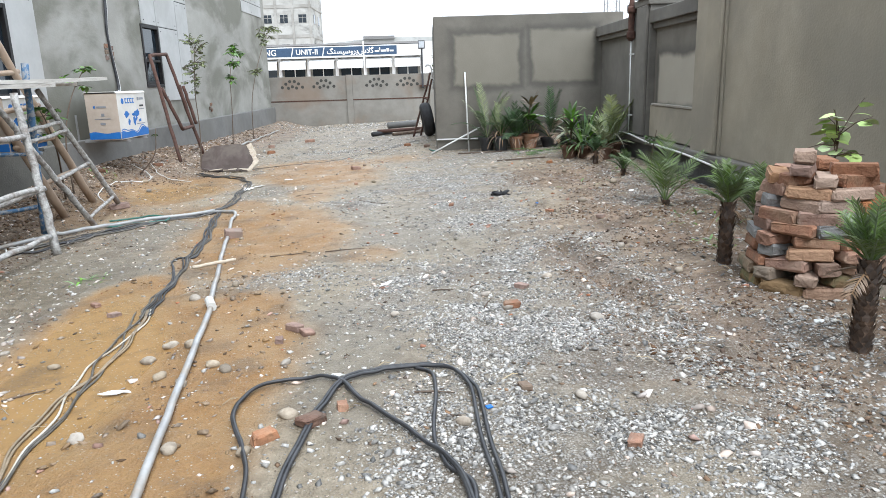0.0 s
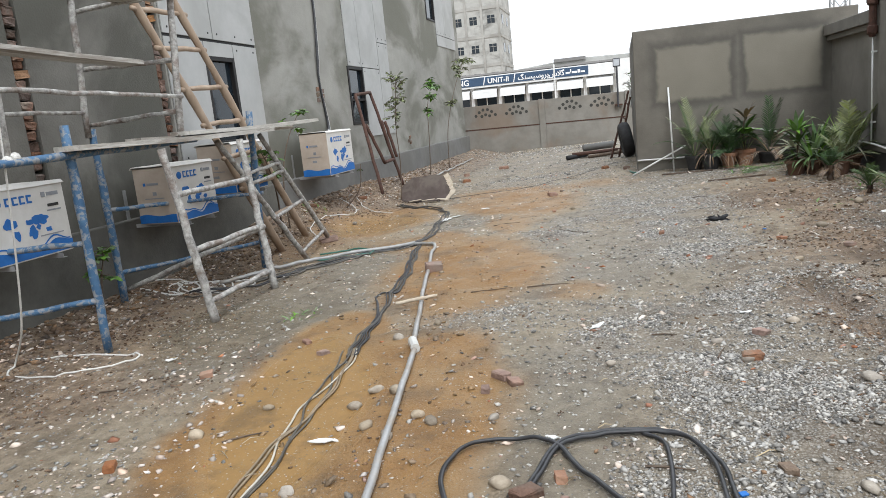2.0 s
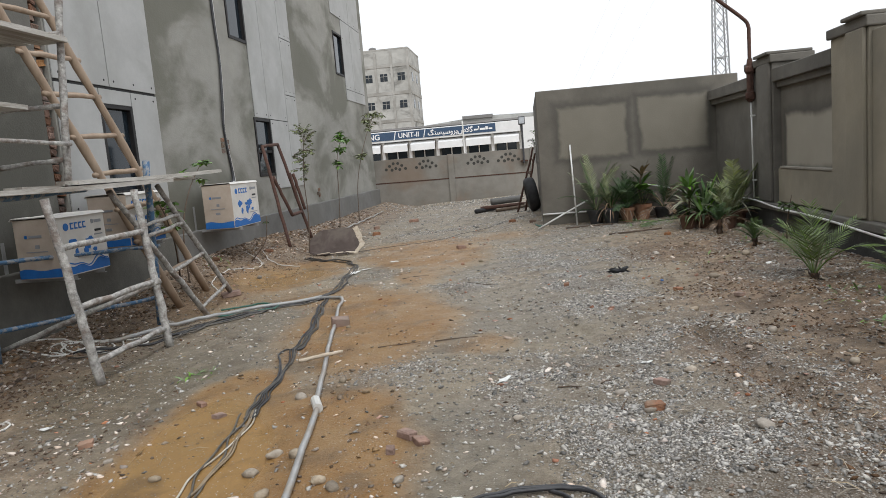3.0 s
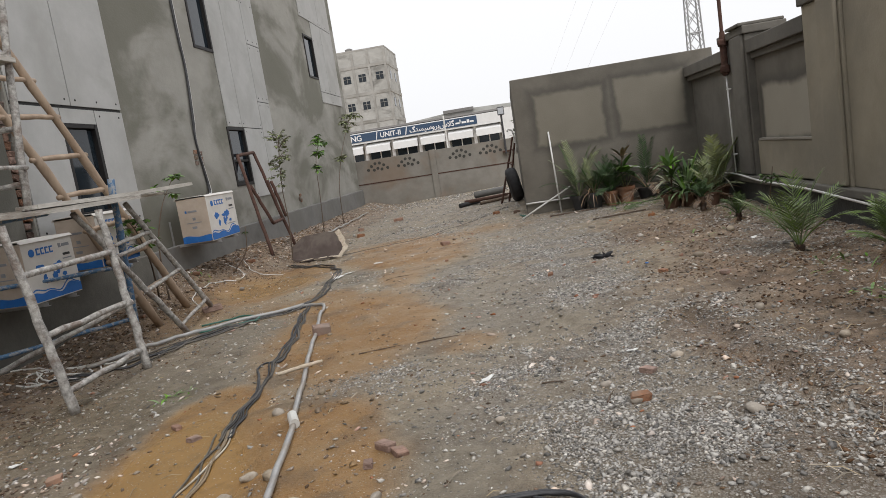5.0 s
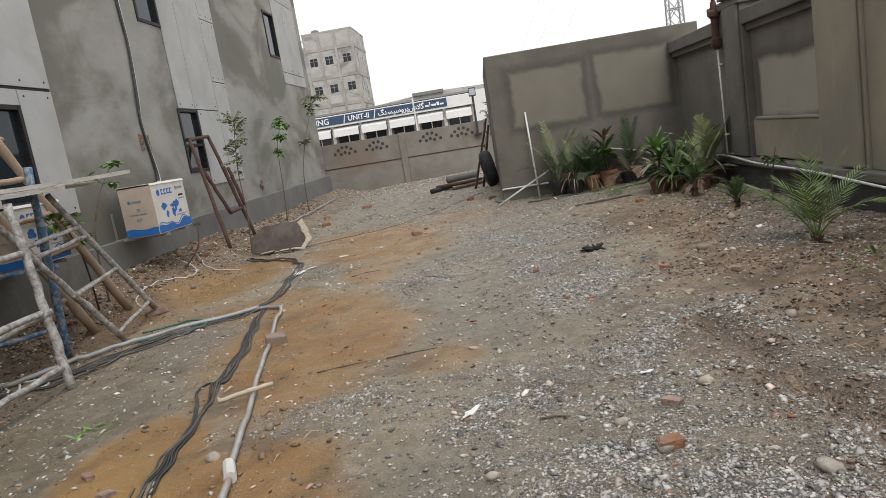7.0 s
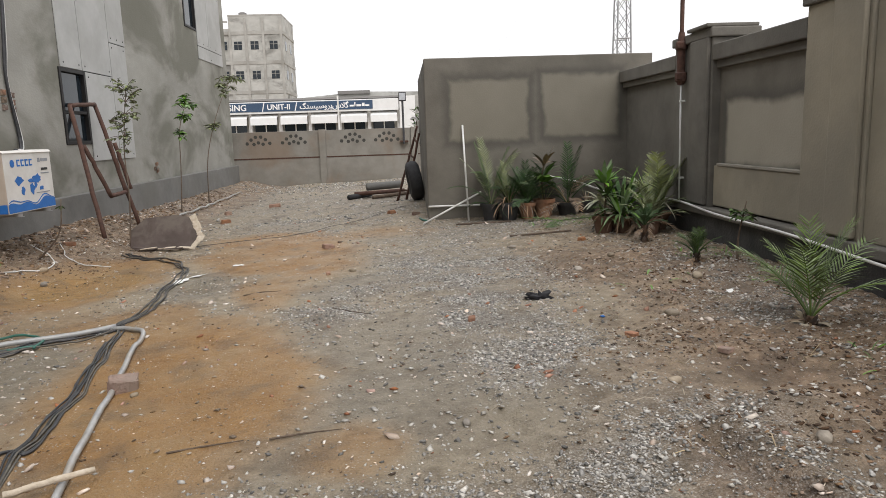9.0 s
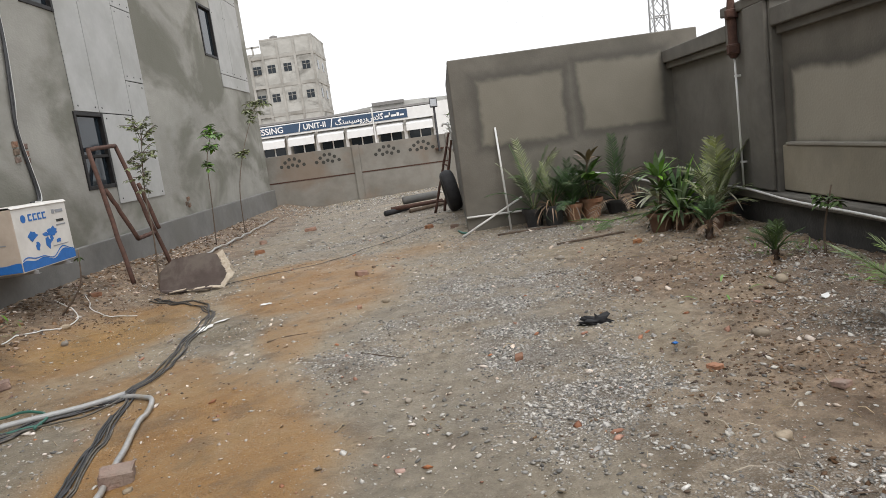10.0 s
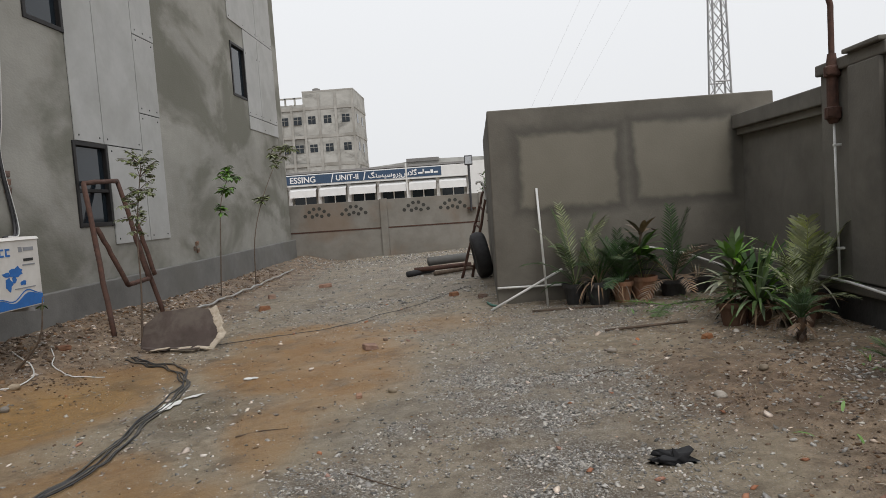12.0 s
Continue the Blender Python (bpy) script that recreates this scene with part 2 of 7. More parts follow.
                          stain=(0.13, 0.08, 0.055), stain_scale=7, stain_amount=0.7),
    "rust": material("rusted_steel", (0.05, 0.027, 0.02), (0.11, 0.052, 0.036), 18, 0.85, bump=0.3, bump_scale=60),
    "steel": material("galvanised_steel", (0.30, 0.30, 0.30), (0.42, 0.42, 0.42), 8, 0.5, bump=0.05, metal=0.3),
    "card": material("brown_cardboard", (0.40, 0.33, 0.265), (0.48, 0.405, 0.335), 7, 0.85, bump=0.06, bump_scale=30),
    "card_white": material("printed_cardboard", (0.55, 0.53, 0.495), (0.66, 0.64, 0.605), 5, 0.7, bump=0.06, bump_scale=25),
    "card_blue": plain("blue_print", (0.015, 0.13, 0.42), 0.6),
    "card_grey": plain("grey_print", (0.25, 0.26, 0.28), 0.7),
    "black_label": plain("black_label", (0.02, 0.02, 0.02), 0.6),
    "leaf": material("green_leaf", (0.035, 0.07, 0.018), (0.095, 0.15, 0.045), 12, 0.7, bump=0.05, spec=0.2, per_piece=0.35, islands=True),
    "leaf_bright": material("bright_leaf", (0.085, 0.19, 0.025), (0.17, 0.32, 0.06), 12, 0.7, bump=0.05, spec=0.2, per_piece=0.3, islands=True),
    "leaf_palm": material("palm_leaf", (0.075, 0.125, 0.03), (0.15, 0.215, 0.06), 12, 0.65, bump=0.05, spec=0.25, per_piece=0.35, islands=True),
    "leaf_olive": material("olive_leaf", (0.13, 0.165, 0.065), (0.27, 0.30, 0.14), 12, 0.7, bump=0.05, spec=0.2, per_piece=0.35, islands=True),
    "leaf_lime": material("lime_leaf", (0.28, 0.44, 0.10), (0.48, 0.58, 0.22), 9, 0.7, bump=0.05, spec=0.2, per_piece=0.3, islands=True),
    "leaf_pale": material("pale_leaf", (0.22, 0.27, 0.08), (0.40, 0.42, 0.19), 12, 0.7, bump=0.05, spec=0.2, per_piece=0.3, islands=True),
    "leaf_cream": material("variegated_leaf", (0.36, 0.40, 0.22), (0.62, 0.62, 0.44), 14, 0.7, bump=0.05, spec=0.2, per_piece=0.25, islands=True),
    "leaf_dark": material("dark_palm_leaf", (0.022, 0.055, 0.016), (0.06, 0.115, 0.035), 12, 0.7, bump=0.05, spec=0.2, per_piece=0.35, islands=True),
    "leaf_dry": material("dry_leaf", (0.16, 0.10, 0.055), (0.30, 0.20, 0.12), 12, 0.8, bump=0.05, per_piece=0.35, islands=True),
    "straw": material("dry_straw", (0.26, 0.20, 0.12), (0.42, 0.34, 0.22), 10, 0.9, bump=0, per_piece=0.35, islands=True),
    "stem": material("thin_bark", (0.07, 0.05, 0.035), (0.15, 0.11, 0.08), 20, 0.85, bump=0.2),
    "palm_bark": material("palm_bark", (0.06, 0.037, 0.024), (0.155, 0.10, 0.066), 22, 0.95, bump=0.4, per_piece=0.4, islands=True),
    "terracotta": material("terracotta", (0.26, 0.12, 0.065), (0.38, 0.20, 0.12), 8, 0.85, bump=0.15, stain=(0.16, 0.11, 0.075), stain_scale=4, stain_amount=0.6),
    "black_pot": material("black_plastic_pot", (0.02, 0.02, 0.022), (0.05, 0.05, 0.05), 8, 0.6, bump=0.05),
    "brown_pot": material("brown_clay_pot", (0.085, 0.045, 0.028), (0.15, 0.085, 0.055), 8, 0.85, bump=0.1),
    "soil": material("pot_soil", (0.04, 0.028, 0.02), (0.09, 0.065, 0.045), 30, 0.95, bump=0.5),
    "rubber": material("tyre_rubber", (0.014, 0.014, 0.016), (0.035, 0.035, 0.037), 10, 0.75, bump=0.1),
    "laminate": material("dark_laminate", (0.055, 0.038, 0.032), (0.10, 0.075, 0.065), 5, 0.6, bump=0.1, stain=(0.20, 0.17, 0.14), stain_scale=3, stain_amount=0.4),
    "chipwood": material("broken_chipboard", (0.42, 0.34, 0.25), (0.62, 0.55, 0.45), 25, 0.9, bump=0.4),
    "rag": plain("black_cloth", (0.018, 0.018, 0.02), 0.9),
    "lamp_body": plain("dark_lamp_housing", (0.05, 0.05, 0.055), 0.5),
    "lamp_glass": plain("lamp_glass", (0.5, 0.52, 0.55), 0.2),
    "paper": plain("white_scrap", (0.7, 0.7, 0.68), 0.8),
}


def thing(name, label, category, m=None, group="", kind=""):
    ob = tagged(new(name), label, category, group, kind)
    if m is not None:
        ob.matrix_basis = m
    return ob


def part(name, bm, mat, parent=None, label="", smooth=False):
    me = bpy.data.meshes.new(name)
    bm.to_mesh(me)
    bm.free()
    me.materials.append(M[mat] if isinstance(mat, str) else mat)
    if smooth:
        me.polygons.foreach_set("use_smooth", [True] * len(me.polygons))
    ob = new(name, me)
    if parent is not None:
        ob.parent = parent
    if label:
        ob["label"] = label
    return ob


def piece(name, me, parent, m):
    """One of many alike pieces, on shared mesh data."""
    ob = new(name, me)
    ob.parent = parent
    ob.matrix_basis = m
    return ob


def box(bm, x0, x1, y0, y1, z0, z1, bevel=0.0):
    v = bmesh.ops.create_cube(bm, size=1.0, matrix=Matrix.Translation(((x0 + x1) / 2, (y0 + y1) / 2, (z0 + z1) / 2)) @ Matrix.Diagonal((x1 - x0, y1 - y0, z1 - z0, 1)))["verts"]
    if bevel:
        edges = list({e for a in v for e in a.link_edges})
        bmesh.ops.bevel(bm, geom=edges, offset=bevel, segments=2, affect="EDGES", profile=0.5)
    return bm


def boxed(*a, **k):
    return box(bmesh.new(), *a, **k)


def sweep(bm, pts, radii, n=8, cap=True):
    """A round tube through points."""
    pts = [Vector(p) for p in pts]
    if not hasattr(radii, "__len__"):
        radii = [radii] * len(pts)
    rings, side = [], None
    for i, p in enumerate(pts):
        d = (pts[min(i + 1, len(pts) - 1)] - pts[max(i - 1, 0)]).normalized()
        if side is None:
            side = d.cross(Vector((0, 0, 1)) if abs(d.z) < 0.9 else Vector((1, 0, 0))).normalized()
        side = (side - d * side.dot(d)).normalized()
        up = d.cross(side)
        rings.append([bm.verts.new(p + radii[i] * (math.cos(a) * side + math.sin(a) * up)) for a in (2 * math.pi * k / n for k in range(n))])
    for a, b in zip(rings, rings[1:]):
        for k in range(n):
            bm.faces.new((a[k], a[(k + 1) % n], b[(k + 1) % n], b[k]))
    if cap:
        bm.faces.new(rings[0][::-1])
        bm.faces.new(rings[-1])
    return bm


def tube(p0, p1, r, r1=None, n=10):
    return sweep(bmesh.new(), [p0, p1], [r, r if r1 is None else r1], n)


def curve(pts, steps=6):
    """Catmull-Rom through points."""
    p = [Vector(q) for q in pts]
    p = [2 * p[0] - p[1]] + p + [2 * p[-1] - p[-2]]
    out = []
    for i in range(1, len(p) - 2):
        for s in range(steps):
            t = s / steps
            out.append(0.5 * ((2 * p[i]) + (p[i + 1] - p[i - 1]) * t + (2 * p[i - 1] - 5 * p[i] + 4 * p[i + 1] - p[i + 2]) * t * t + (3 * p[i] - p[i - 1] - 3 * p[i + 1] + p[i + 2]) * t ** 3))
    return out + [p[-2]]


def crusty(p0, p1, r, seed, n=9, steps=9, wob=0.12, bend=0.006):
    """A site-worn tube: dents, crust and a slight bend."""
    rng = random.Random(seed)
    p0, p1 = Vector(p0), Vector(p1)
    pts = [p0.lerp(p1, i / steps) + Vector([rng.uniform(-bend, bend) for _ in range(3)]) * (0 < i < steps) for i in range(steps + 1)]
    return sweep(bmesh.new(), pts, [r * (1 + rng.uniform(-wob, wob)) for _ in pts], n)


# ---- ground form ----
def smooth01(a, b, v):
    t = np.clip((v - a) / (b - a), 0, 1)
    return t * t * (3 - 2 * t)


LATTICE = np.random.RandomState(7).rand(256, 256)


def value_noise(x, y):
    xi, yi = np.floor(x).astype(int), np.floor(y).astype(int)
    fx, fy = x - xi, y - yi
    fx, fy = fx * fx * (3 - 2 * fx), fy * fy * (3 - 2 * fy)
    g = lambda a, b: LATTICE[a % 256, b % 256]
    return (g(xi, yi) * (1 - fx) + g(xi + 1, yi) * fx) * (1 - fy) + (g(xi, yi + 1) * (1 - fx) + g(xi + 1, yi + 1) * fx) * fy


def fbm(x, y, octaves=4):
    total, amp, norm = 0.0, 1.0, 0.0
    for k in range(octaves):
        total = total + amp * value_noise(x * 2 ** k + 17.3 * k, y * 2 ** k + 5.7 * k)
        norm += amp
        amp *= 0.5
    return total / norm


RAGGED = {}


def ragged(x, y):
    """The noise that frays every patch's edge, worked out once for each set of places."""
    if np.ndim(x) == 0:
        return fbm(x * 1.7 + 3, y * 1.7, 4)
    if RAGGED.get("x") is not x or RAGGED.get("y") is not y:
        RAGGED.update(x=x, y=y, value=fbm(x * 1.7 + 3, y * 1.7, 4))
    return RAGGED["value"]


def blob(x, y, cx, cy, rx, ry, turn=0.0, edge=0.25, wob=0.5):
    c, s = math.cos(radians(turn)), math.sin(radians(turn))
    u, v = (x - cx) * c + (y - cy) * s, -(x - cx) * s + (y - cy) * c
    d = np.sqrt((u / rx) ** 2 + (v / ry) ** 2) + wob * (ragged(x, y) - 0.5)
    return 1 - smooth01(1 - edge, 1 + edge, d)


def mud_mask(x, y):
    m = blob(x, y, -1.06, 2.85, 0.80, 1.55, 9, 0.12)
    m = np.maximum(m, blob(x, y, -1.47, 4.05, 0.36, 0.70, 20, 0.15))
    m = np.maximum(m, blob(x, y, -1.16, 6.05, 0.70, 1.38, 12, 0.24, 0.7))
    m = np.maximum(m, 0.8 * blob(x, y, -1.90, 7.25, 0.55, 0.5, 0, 0.25))
    m = np.maximum(m, 0.95 * blob(x, y, -1.30, 10.0, 0.86, 1.8, 20, 0.24, 0.7))
    m = np.maximum(m, 0.85 * blob(x, y, -1.10, 8.1, 0.24, 0.85, 12, 0.3))
    m = np.maximum(m, 0.9 * blob(x, y, -2.95, 8.9, 0.76, 1.3, -8, 0.24, 0.6))
    m = np.maximum(m, 0.45 * blob(x, y, -3.0, 7.6, 0.8, 0.9, 0, 0.4))
    m = np.maximum(m, 0.6 * blob(x, y, -0.3, 11.0, 0.8, 0.4, 0, 0.5))
    m = np.maximum(m, 0.7 * blob(x, y, -0.15, 4.95, 0.22, 0.25, 0, 0.4))
    return m * (1 - 0.8 * blob(x, y, -1.75, 8.6, 0.6, 0.3, 10, 0.4))


def silt_mask(x, y):
    """Smooth olive-grey silt, washed between the gravel and the mud."""
    m = blob(x, y, -2.35, 4.7, 0.75, 1.3, 25, 0.35, 0.7)
    for cx, cy, rx, ry, turn, w in ((-2.1, 6.15, 0.5, 0.85, 20, 0.9), (-2.5, 7.3, 0.4, 0.5, 0, 0.7), (-0.12, 3.1, 0.34, 0.85, 6, 0.95), (-0.15, 5.55, 0.62, 0.85, -8, 0.9), (0.35, 5.3, 0.5, 0.5, 0, 0.7), (-0.2, 6.6, 0.5, 0.55, 0, 0.75),
                                    (-0.35, 8.0, 0.42, 0.5, 0, 0.8), (-1.7, 8.6, 0.42, 0.6, 10, 0.9), (-0.3, 9.2, 0.5, 0.6, 0, 0.6), (0.2, 10.6, 0.7, 0.5, 0, 0.5), (-1.7, 12.4, 0.9, 0.7, 0, 0.5)):
        m = np.maximum(m, w * blob(x, y, cx, cy, rx, ry, turn, 0.35, 0.8))
    return m * (1 - np.clip(mud_mask(x, y), 0, 1))


def puddle_mask(x, y):
    m = blob(x, y, -1.38, 3.25, 0.36, 1.1, 14, 0.3, 0.35)
    m = np.maximum(m, 0.8 * blob(x, y, -2.6, 4.6, 0.7, 0.9, 25, 0.4))
    m = np.maximum(m, 0.9 * blob(x, y, -1.72, 8.6, 0.3, 0.5, 10, 0.4))
    return np.maximum(m, 0.85 * blob(x, y, -2.9, 8.9, 0.6, 0.85, -10, 0.4))


def brown_mask(x, y):
    m = smooth01(0.9, 1.9, x + 1.6 * (fbm(x * 1.4, y * 1.4, 4) - 0.5)) * smooth01(1.0, 3.0, y) * (1 - 0.6 * smooth01(8.2, 9.6, y))
    m = np.maximum(m, 0.9 * smooth01(-2.7, -3.4, x + 0.9 * (fbm(x * 2, y * 2, 3) - 0.5)))
    m = np.maximum(m, 0.85 * blob(x, y, -3.0, 4.3, 0.9, 1.9, 12, 0.5, 0.9))
    m = np.maximum(m, blob(x, y, 1.28, 4.05, 0.2, 0.85, 6, 0.5, 0.8))
    return np.maximum(m, 0.7 * blob(x, y, 1.9, 5.4, 0.9, 1.0, 0, 0.4))


def gravel_mask(x, y):
    g = blob(x, y, 1.0, 2.8, 0.85, 1.9, -4, 0.4, 0.9)
    for cx, cy, rx, ry, w in ((1.15, 4.85, 0.42, 0.5, 0.9), (0.68, 6.9, 0.5, 1.4, 1.0), (0.05, 7.6, 0.5, 0.55, 0.95), (-0.48, 7.1, 0.34, 0.36, 0.95), (0.5, 8.7, 0.7, 1.7, 1.0), (0.5, 3.9, 0.6, 0.8, 0.95), (1.0, 4.6, 0.55, 0.4, 0.9),
                              (2.15, 6.5, 0.38, 0.42, 0.85), (1.8, 2.6, 0.5, 1.0, 0.7), (-0.45, 4.45, 0.75, 0.32, 0.6), (0.9, 10.7, 1.2, 0.8, 0.85), (2.6, 7.3, 0.4, 1.2, 0.6), (-1.5, 16.5, 2.6, 4.5, 0.75), (1.45, 3.5, 0.5, 0.3, 0.8)):
        g = np.maximum(g, w * blob(x, y, cx, cy, rx, ry, 4, 0.45, 0.9))
    g = g * (0.5 + 0.5 * smooth01(0.34, 0.5, fbm(x * 1.9 + 11, y * 1.9 + 2, 5))) * (0.55 + 0.45 * smooth01(0.36, 0.5, fbm(x * 3.6 + 2, y * 3.6 + 19, 4)))
    g = g * (1 - 0.55 * np.clip(silt_mask(x, y), 0, 1))
    g = np.maximum(g, 0.025 + 0 * x)
    return g * (1 - 0.85 * np.clip(mud_mask(x, y), 0, 1)) * (1 - 0.45 * np.clip(brown_mask(x, y), 0, 1))


def ground_z(x, y):
    x, y = np.asarray(x, float), np.asarray(y, float)
    near = smooth01(-9, -4.6, x) * (1 - smooth01(4, 8, x)) * (1 - smooth01(22, 30, y)) * smooth01(-9, -5, y)
    z = 0.035 * (np.clip(x, -5, 4) - 0.7)
    z = z + 0.27 * smooth01(-3.0, -4.1, x) * smooth01(6.2, 8.6, y) * (1 - 0.55 * smooth01(11.5, 14, y)) + 0.09 * smooth01(-3.6, -4.2, x)
    z = z + 0.05 * smooth01(12, 14, y) + 0.1 * np.exp(-((x - 0.5) ** 2 + (y - 13.2) ** 2) / 1.4)
    calm = 1 - 0.75 * np.clip(puddle_mask(x, y), 0, 1)
    z = z + calm * (0.05 * (fbm(x * 1.3, y * 1.3, 3) - 0.5) + 0.03 * (fbm(x * 7 + 9, y * 7, 3) - 0.5))
    z = z + 0.05 * np.clip(brown_mask(x, y), 0, 1) * (fbm(x * 9, y * 9 + 4, 4) - 0.45)
    z = z - 0.02 * np.clip(puddle_mask(x, y), 0, 1)
    for cx, cy, h in ((2.15, 7.35, 0.08), (1.85, 6.75, 0.06), (1.6, 7.6, 0.05), (2.6, 7.6, 0.06), (2.2, 8.3, 0.05), (1.7, 4.95, 0.05), (2.1, 5.5, 0.05)):
        z = z + h * (0.4 + 1.2 * fbm(x * 6, y * 6, 3)) * np.exp(-(((x - cx) / 0.2) ** 2 + ((y - cy) / 0.16) ** 2))
    for ax, ay, bx, by, wide, deep in ((0.42, 5.35, 0.62, 4.62, 0.035, 0.018), (1.22, 4.75, 1.36, 3.35, 0.07, 0.05)):
        u = np.clip(((x - ax) * (bx - ax) + (y - ay) * (by - ay)) / ((bx - ax) ** 2 + (by - ay) ** 2), 0, 1)
        away = np.hypot(x - ax - u * (bx - ax), y - ay - u * (by - ay)) + 0.05 * (fbm(x * 5, y * 5 + 7, 3) - 0.5)
        z = z - deep * np.exp(-(away / wide) ** 2) + 0.5 * deep * np.exp(-((away - 2.2 * wide) / wide) ** 2)
    return z * near


def gz(x, y):
    return float(ground_z(x, y))


def build_ground():
    gx = np.concatenate([[-900, -300, -120, -60, -30, -18, -12, -8, -6, -5, -4.6], np.arange(-4.35, 3.4, 0.034), [3.7, 4.3, 5.5, 8, 12, 20, 40, 90, 300, 900]])
    gy = np.concatenate([[-900, -200, -60, -20, -10, -7, -5, -3, -1.5, -0.5, 0.2, 0.7], np.arange(0.95, 12.6, 0.034), np.arange(12.65, 22, 0.1), [22.5, 24, 27, 32, 40, 55, 80, 130, 250, 500, 1200]])
    X, Y = np.meshgrid(gx, gy)
    Z = ground_z(X, Y)
    nx, ny = len(gx), len(gy)
    verts = np.stack([X, Y, Z], -1).reshape(-1, 3)
    idx = np.arange(nx * ny).reshape(ny, nx)
    faces = np.stack([idx[:-1, :-1], idx[:-1, 1:], idx[1:, 1:], idx[1:, :-1]], -1).reshape(-1, 4)
    me = bpy.data.meshes.new("ground")
    me.from_pydata(verts.tolist(), [], faces.tolist())
    me.polygons.foreach_set("use_smooth", [True] * len(me.polygons))
    for key, f in (("mud", mud_mask), ("puddle", puddle_mask), ("brown", brown_mask), ("gravelly", gravel_mask), ("silt", silt_mask)):
        at = me.attributes.new(key, "FLOAT", "POINT")
        at.data.foreach_set("value", np.clip(f(X, Y), 0, 1).reshape(-1).astype(np.float32))
    m = bpy.data.materials.new("yard_earth")
    m.use_nodes = True
    nt, n = m.node_tree, m.node_tree.nodes
    bsdf = n["Principled BSDF"]
    pos = n.new("ShaderNodeNewGeometry").outputs["Position"]

    def noise_tex(scale, detail=5, rough=0.6):
        t = n.new("ShaderNodeTexNoise")
        t.inputs["Scale"].default_value, t.inputs["Detail"].default_value, t.inputs["Roughness"].default_value = scale, detail, rough
        link(nt, pos, t.inputs["Vector"])
        return t.outputs[0]

    def ranged(v, a, b, c=0.0, d=1.0):
        r = n.new("ShaderNodeMapRange")
        r.inputs[1].default_value, r.inputs[2].default_value, r.inputs[3].default_value, r.inputs[4].default_value = a, b, c, d
        link(nt, v, r.inputs[0])
        return r.outputs[0]

    def blend(f, a, b):
        x = n.new("ShaderNodeMix")
        x.data_type = "RGBA"
        if isinstance(f, float):
            x.inputs[0].default_value = f
        else:
            link(nt, f, x.inputs[0])
        for s, v in ((6, a), (7, b)):
            if isinstance(v, tuple):
                x.inputs[s].default_value = (*v, 1)
            else:
                link(nt, v, x.inputs[s])
        return x.outputs[2]

    def attr(key):
        a = n.new("ShaderNodeAttribute")
        a.attribute_name = key
        return a.outputs["Fac"]

    def times(a, b):
        q = n.new("ShaderNodeMath")
        q.operation = "MULTIPLY"
        link(nt, a, q.inputs[0])
        if isinstance(b, float):
            q.inputs[1].default_value = b
        else:
            link(nt, b, q.inputs[1])
        return q.outputs[0]

    grain, mid, big = noise_tex(90, 3), noise_tex(14, 5), noise_tex(1.6, 5)
    earth = blend(ranged(mid, 0.3, 0.7), (0.22, 0.172, 0.11), (0.48, 0.40, 0.29))
    earth = blend(ranged(big, 0.42, 0.68, 0, 0.55), earth, (0.40, 0.335, 0.23))
    brown = blend(ranged(mid, 0.32, 0.68), (0.15, 0.096, 0.056), (0.42, 0.30, 0.195))
    brown = blend(ranged(noise_tex(3.4, 6, 0.65), 0.44, 0.62, 0.0, 0.6), brown, (0.105, 0.064, 0.038))
    earth = blend(attr("brown"), earth, brown)
    def cells(scale):
        v = n.new("ShaderNodeTexVoronoi")
        v.inputs["Scale"].default_value = scale
        v.inputs["Randomness"].default_value = 1.0
        link(nt, pos, v.inputs["Vector"])
        sep = n.new("ShaderNodeSeparateColor")
        link(nt, v.outputs["Color"], sep.inputs[0])
        return v.outputs["Distance"], sep.outputs[0], sep.outputs[1]

    def less(v, a, b):
        return ranged(v, a, b, 1.0, 0.0)

    d1, c1, k1 = cells(62)
    d2, c2, k2 = cells(115)
    shade = blend(c1, (0.09, 0.078, 0.062), (0.43, 0.40, 0.36))
    shade2 = blend(c2, (0.13, 0.11, 0.088), (0.56, 0.535, 0.49))
    # gaps between pebbles take a dark colour for the shade among the stones
    pebble = blend(less(d2, 0.42, 0.58), (0.115, 0.092, 0.067), shade2)
    pebble = blend(times(less(d1, 0.40, 0.5), ranged(k1, 0.35, 0.4)), pebble, shade)
    specks = times(less(d2, 0.30, 0.42), ranged(k2, 0.86, 0.88))
    silt = blend(ranged(mid, 0.3, 0.7), (0.125, 0.105, 0.073), (0.208, 0.177, 0.127))
    earth = blend(times(attr("silt"), 0.85), earth, silt)
    earth = blend(times(attr("gravelly"), 0.85), earth, pebble)
    ochre = blend(ranged(mid, 0.3, 0.7), (0.238, 0.118, 0.034), (0.345, 0.186, 0.058))
    ochre = blend(ranged(big, 0.35, 0.65), ochre, (0.268, 0.160, 0.062))
    earth = blend(attr("mud"), earth, ochre)
    earth = blend(times(times(attr("puddle"), attr("mud")), 0.5), earth, (0.335, 0.21, 0.082))
    earth = blend(times(specks, 0.8), earth, shade2)
    earth = blend(ranged(noise_tex(2.7, 6, 0.65), 0.52, 0.64, 0.0, 0.5), earth, (0.10, 0.070, 0.042))
    earth = blend(times(ranged(grain, 0.25, 0.75, 0.0, 0.26), ranged(attr("mud"), 0.0, 1.0, 1.0, 0.35)), earth, (0.06, 0.05, 0.04))
    link(nt, earth, bsdf.inputs["Base Color"])
    wet = n.new("ShaderNodeMath")
    wet.operation = "MAXIMUM"
    link(nt, times(attr("mud"), ranged(big, 0.4, 0.65, 0.15, 0.6)), wet.inputs[0])
    pools = n.new("ShaderNodeMath")
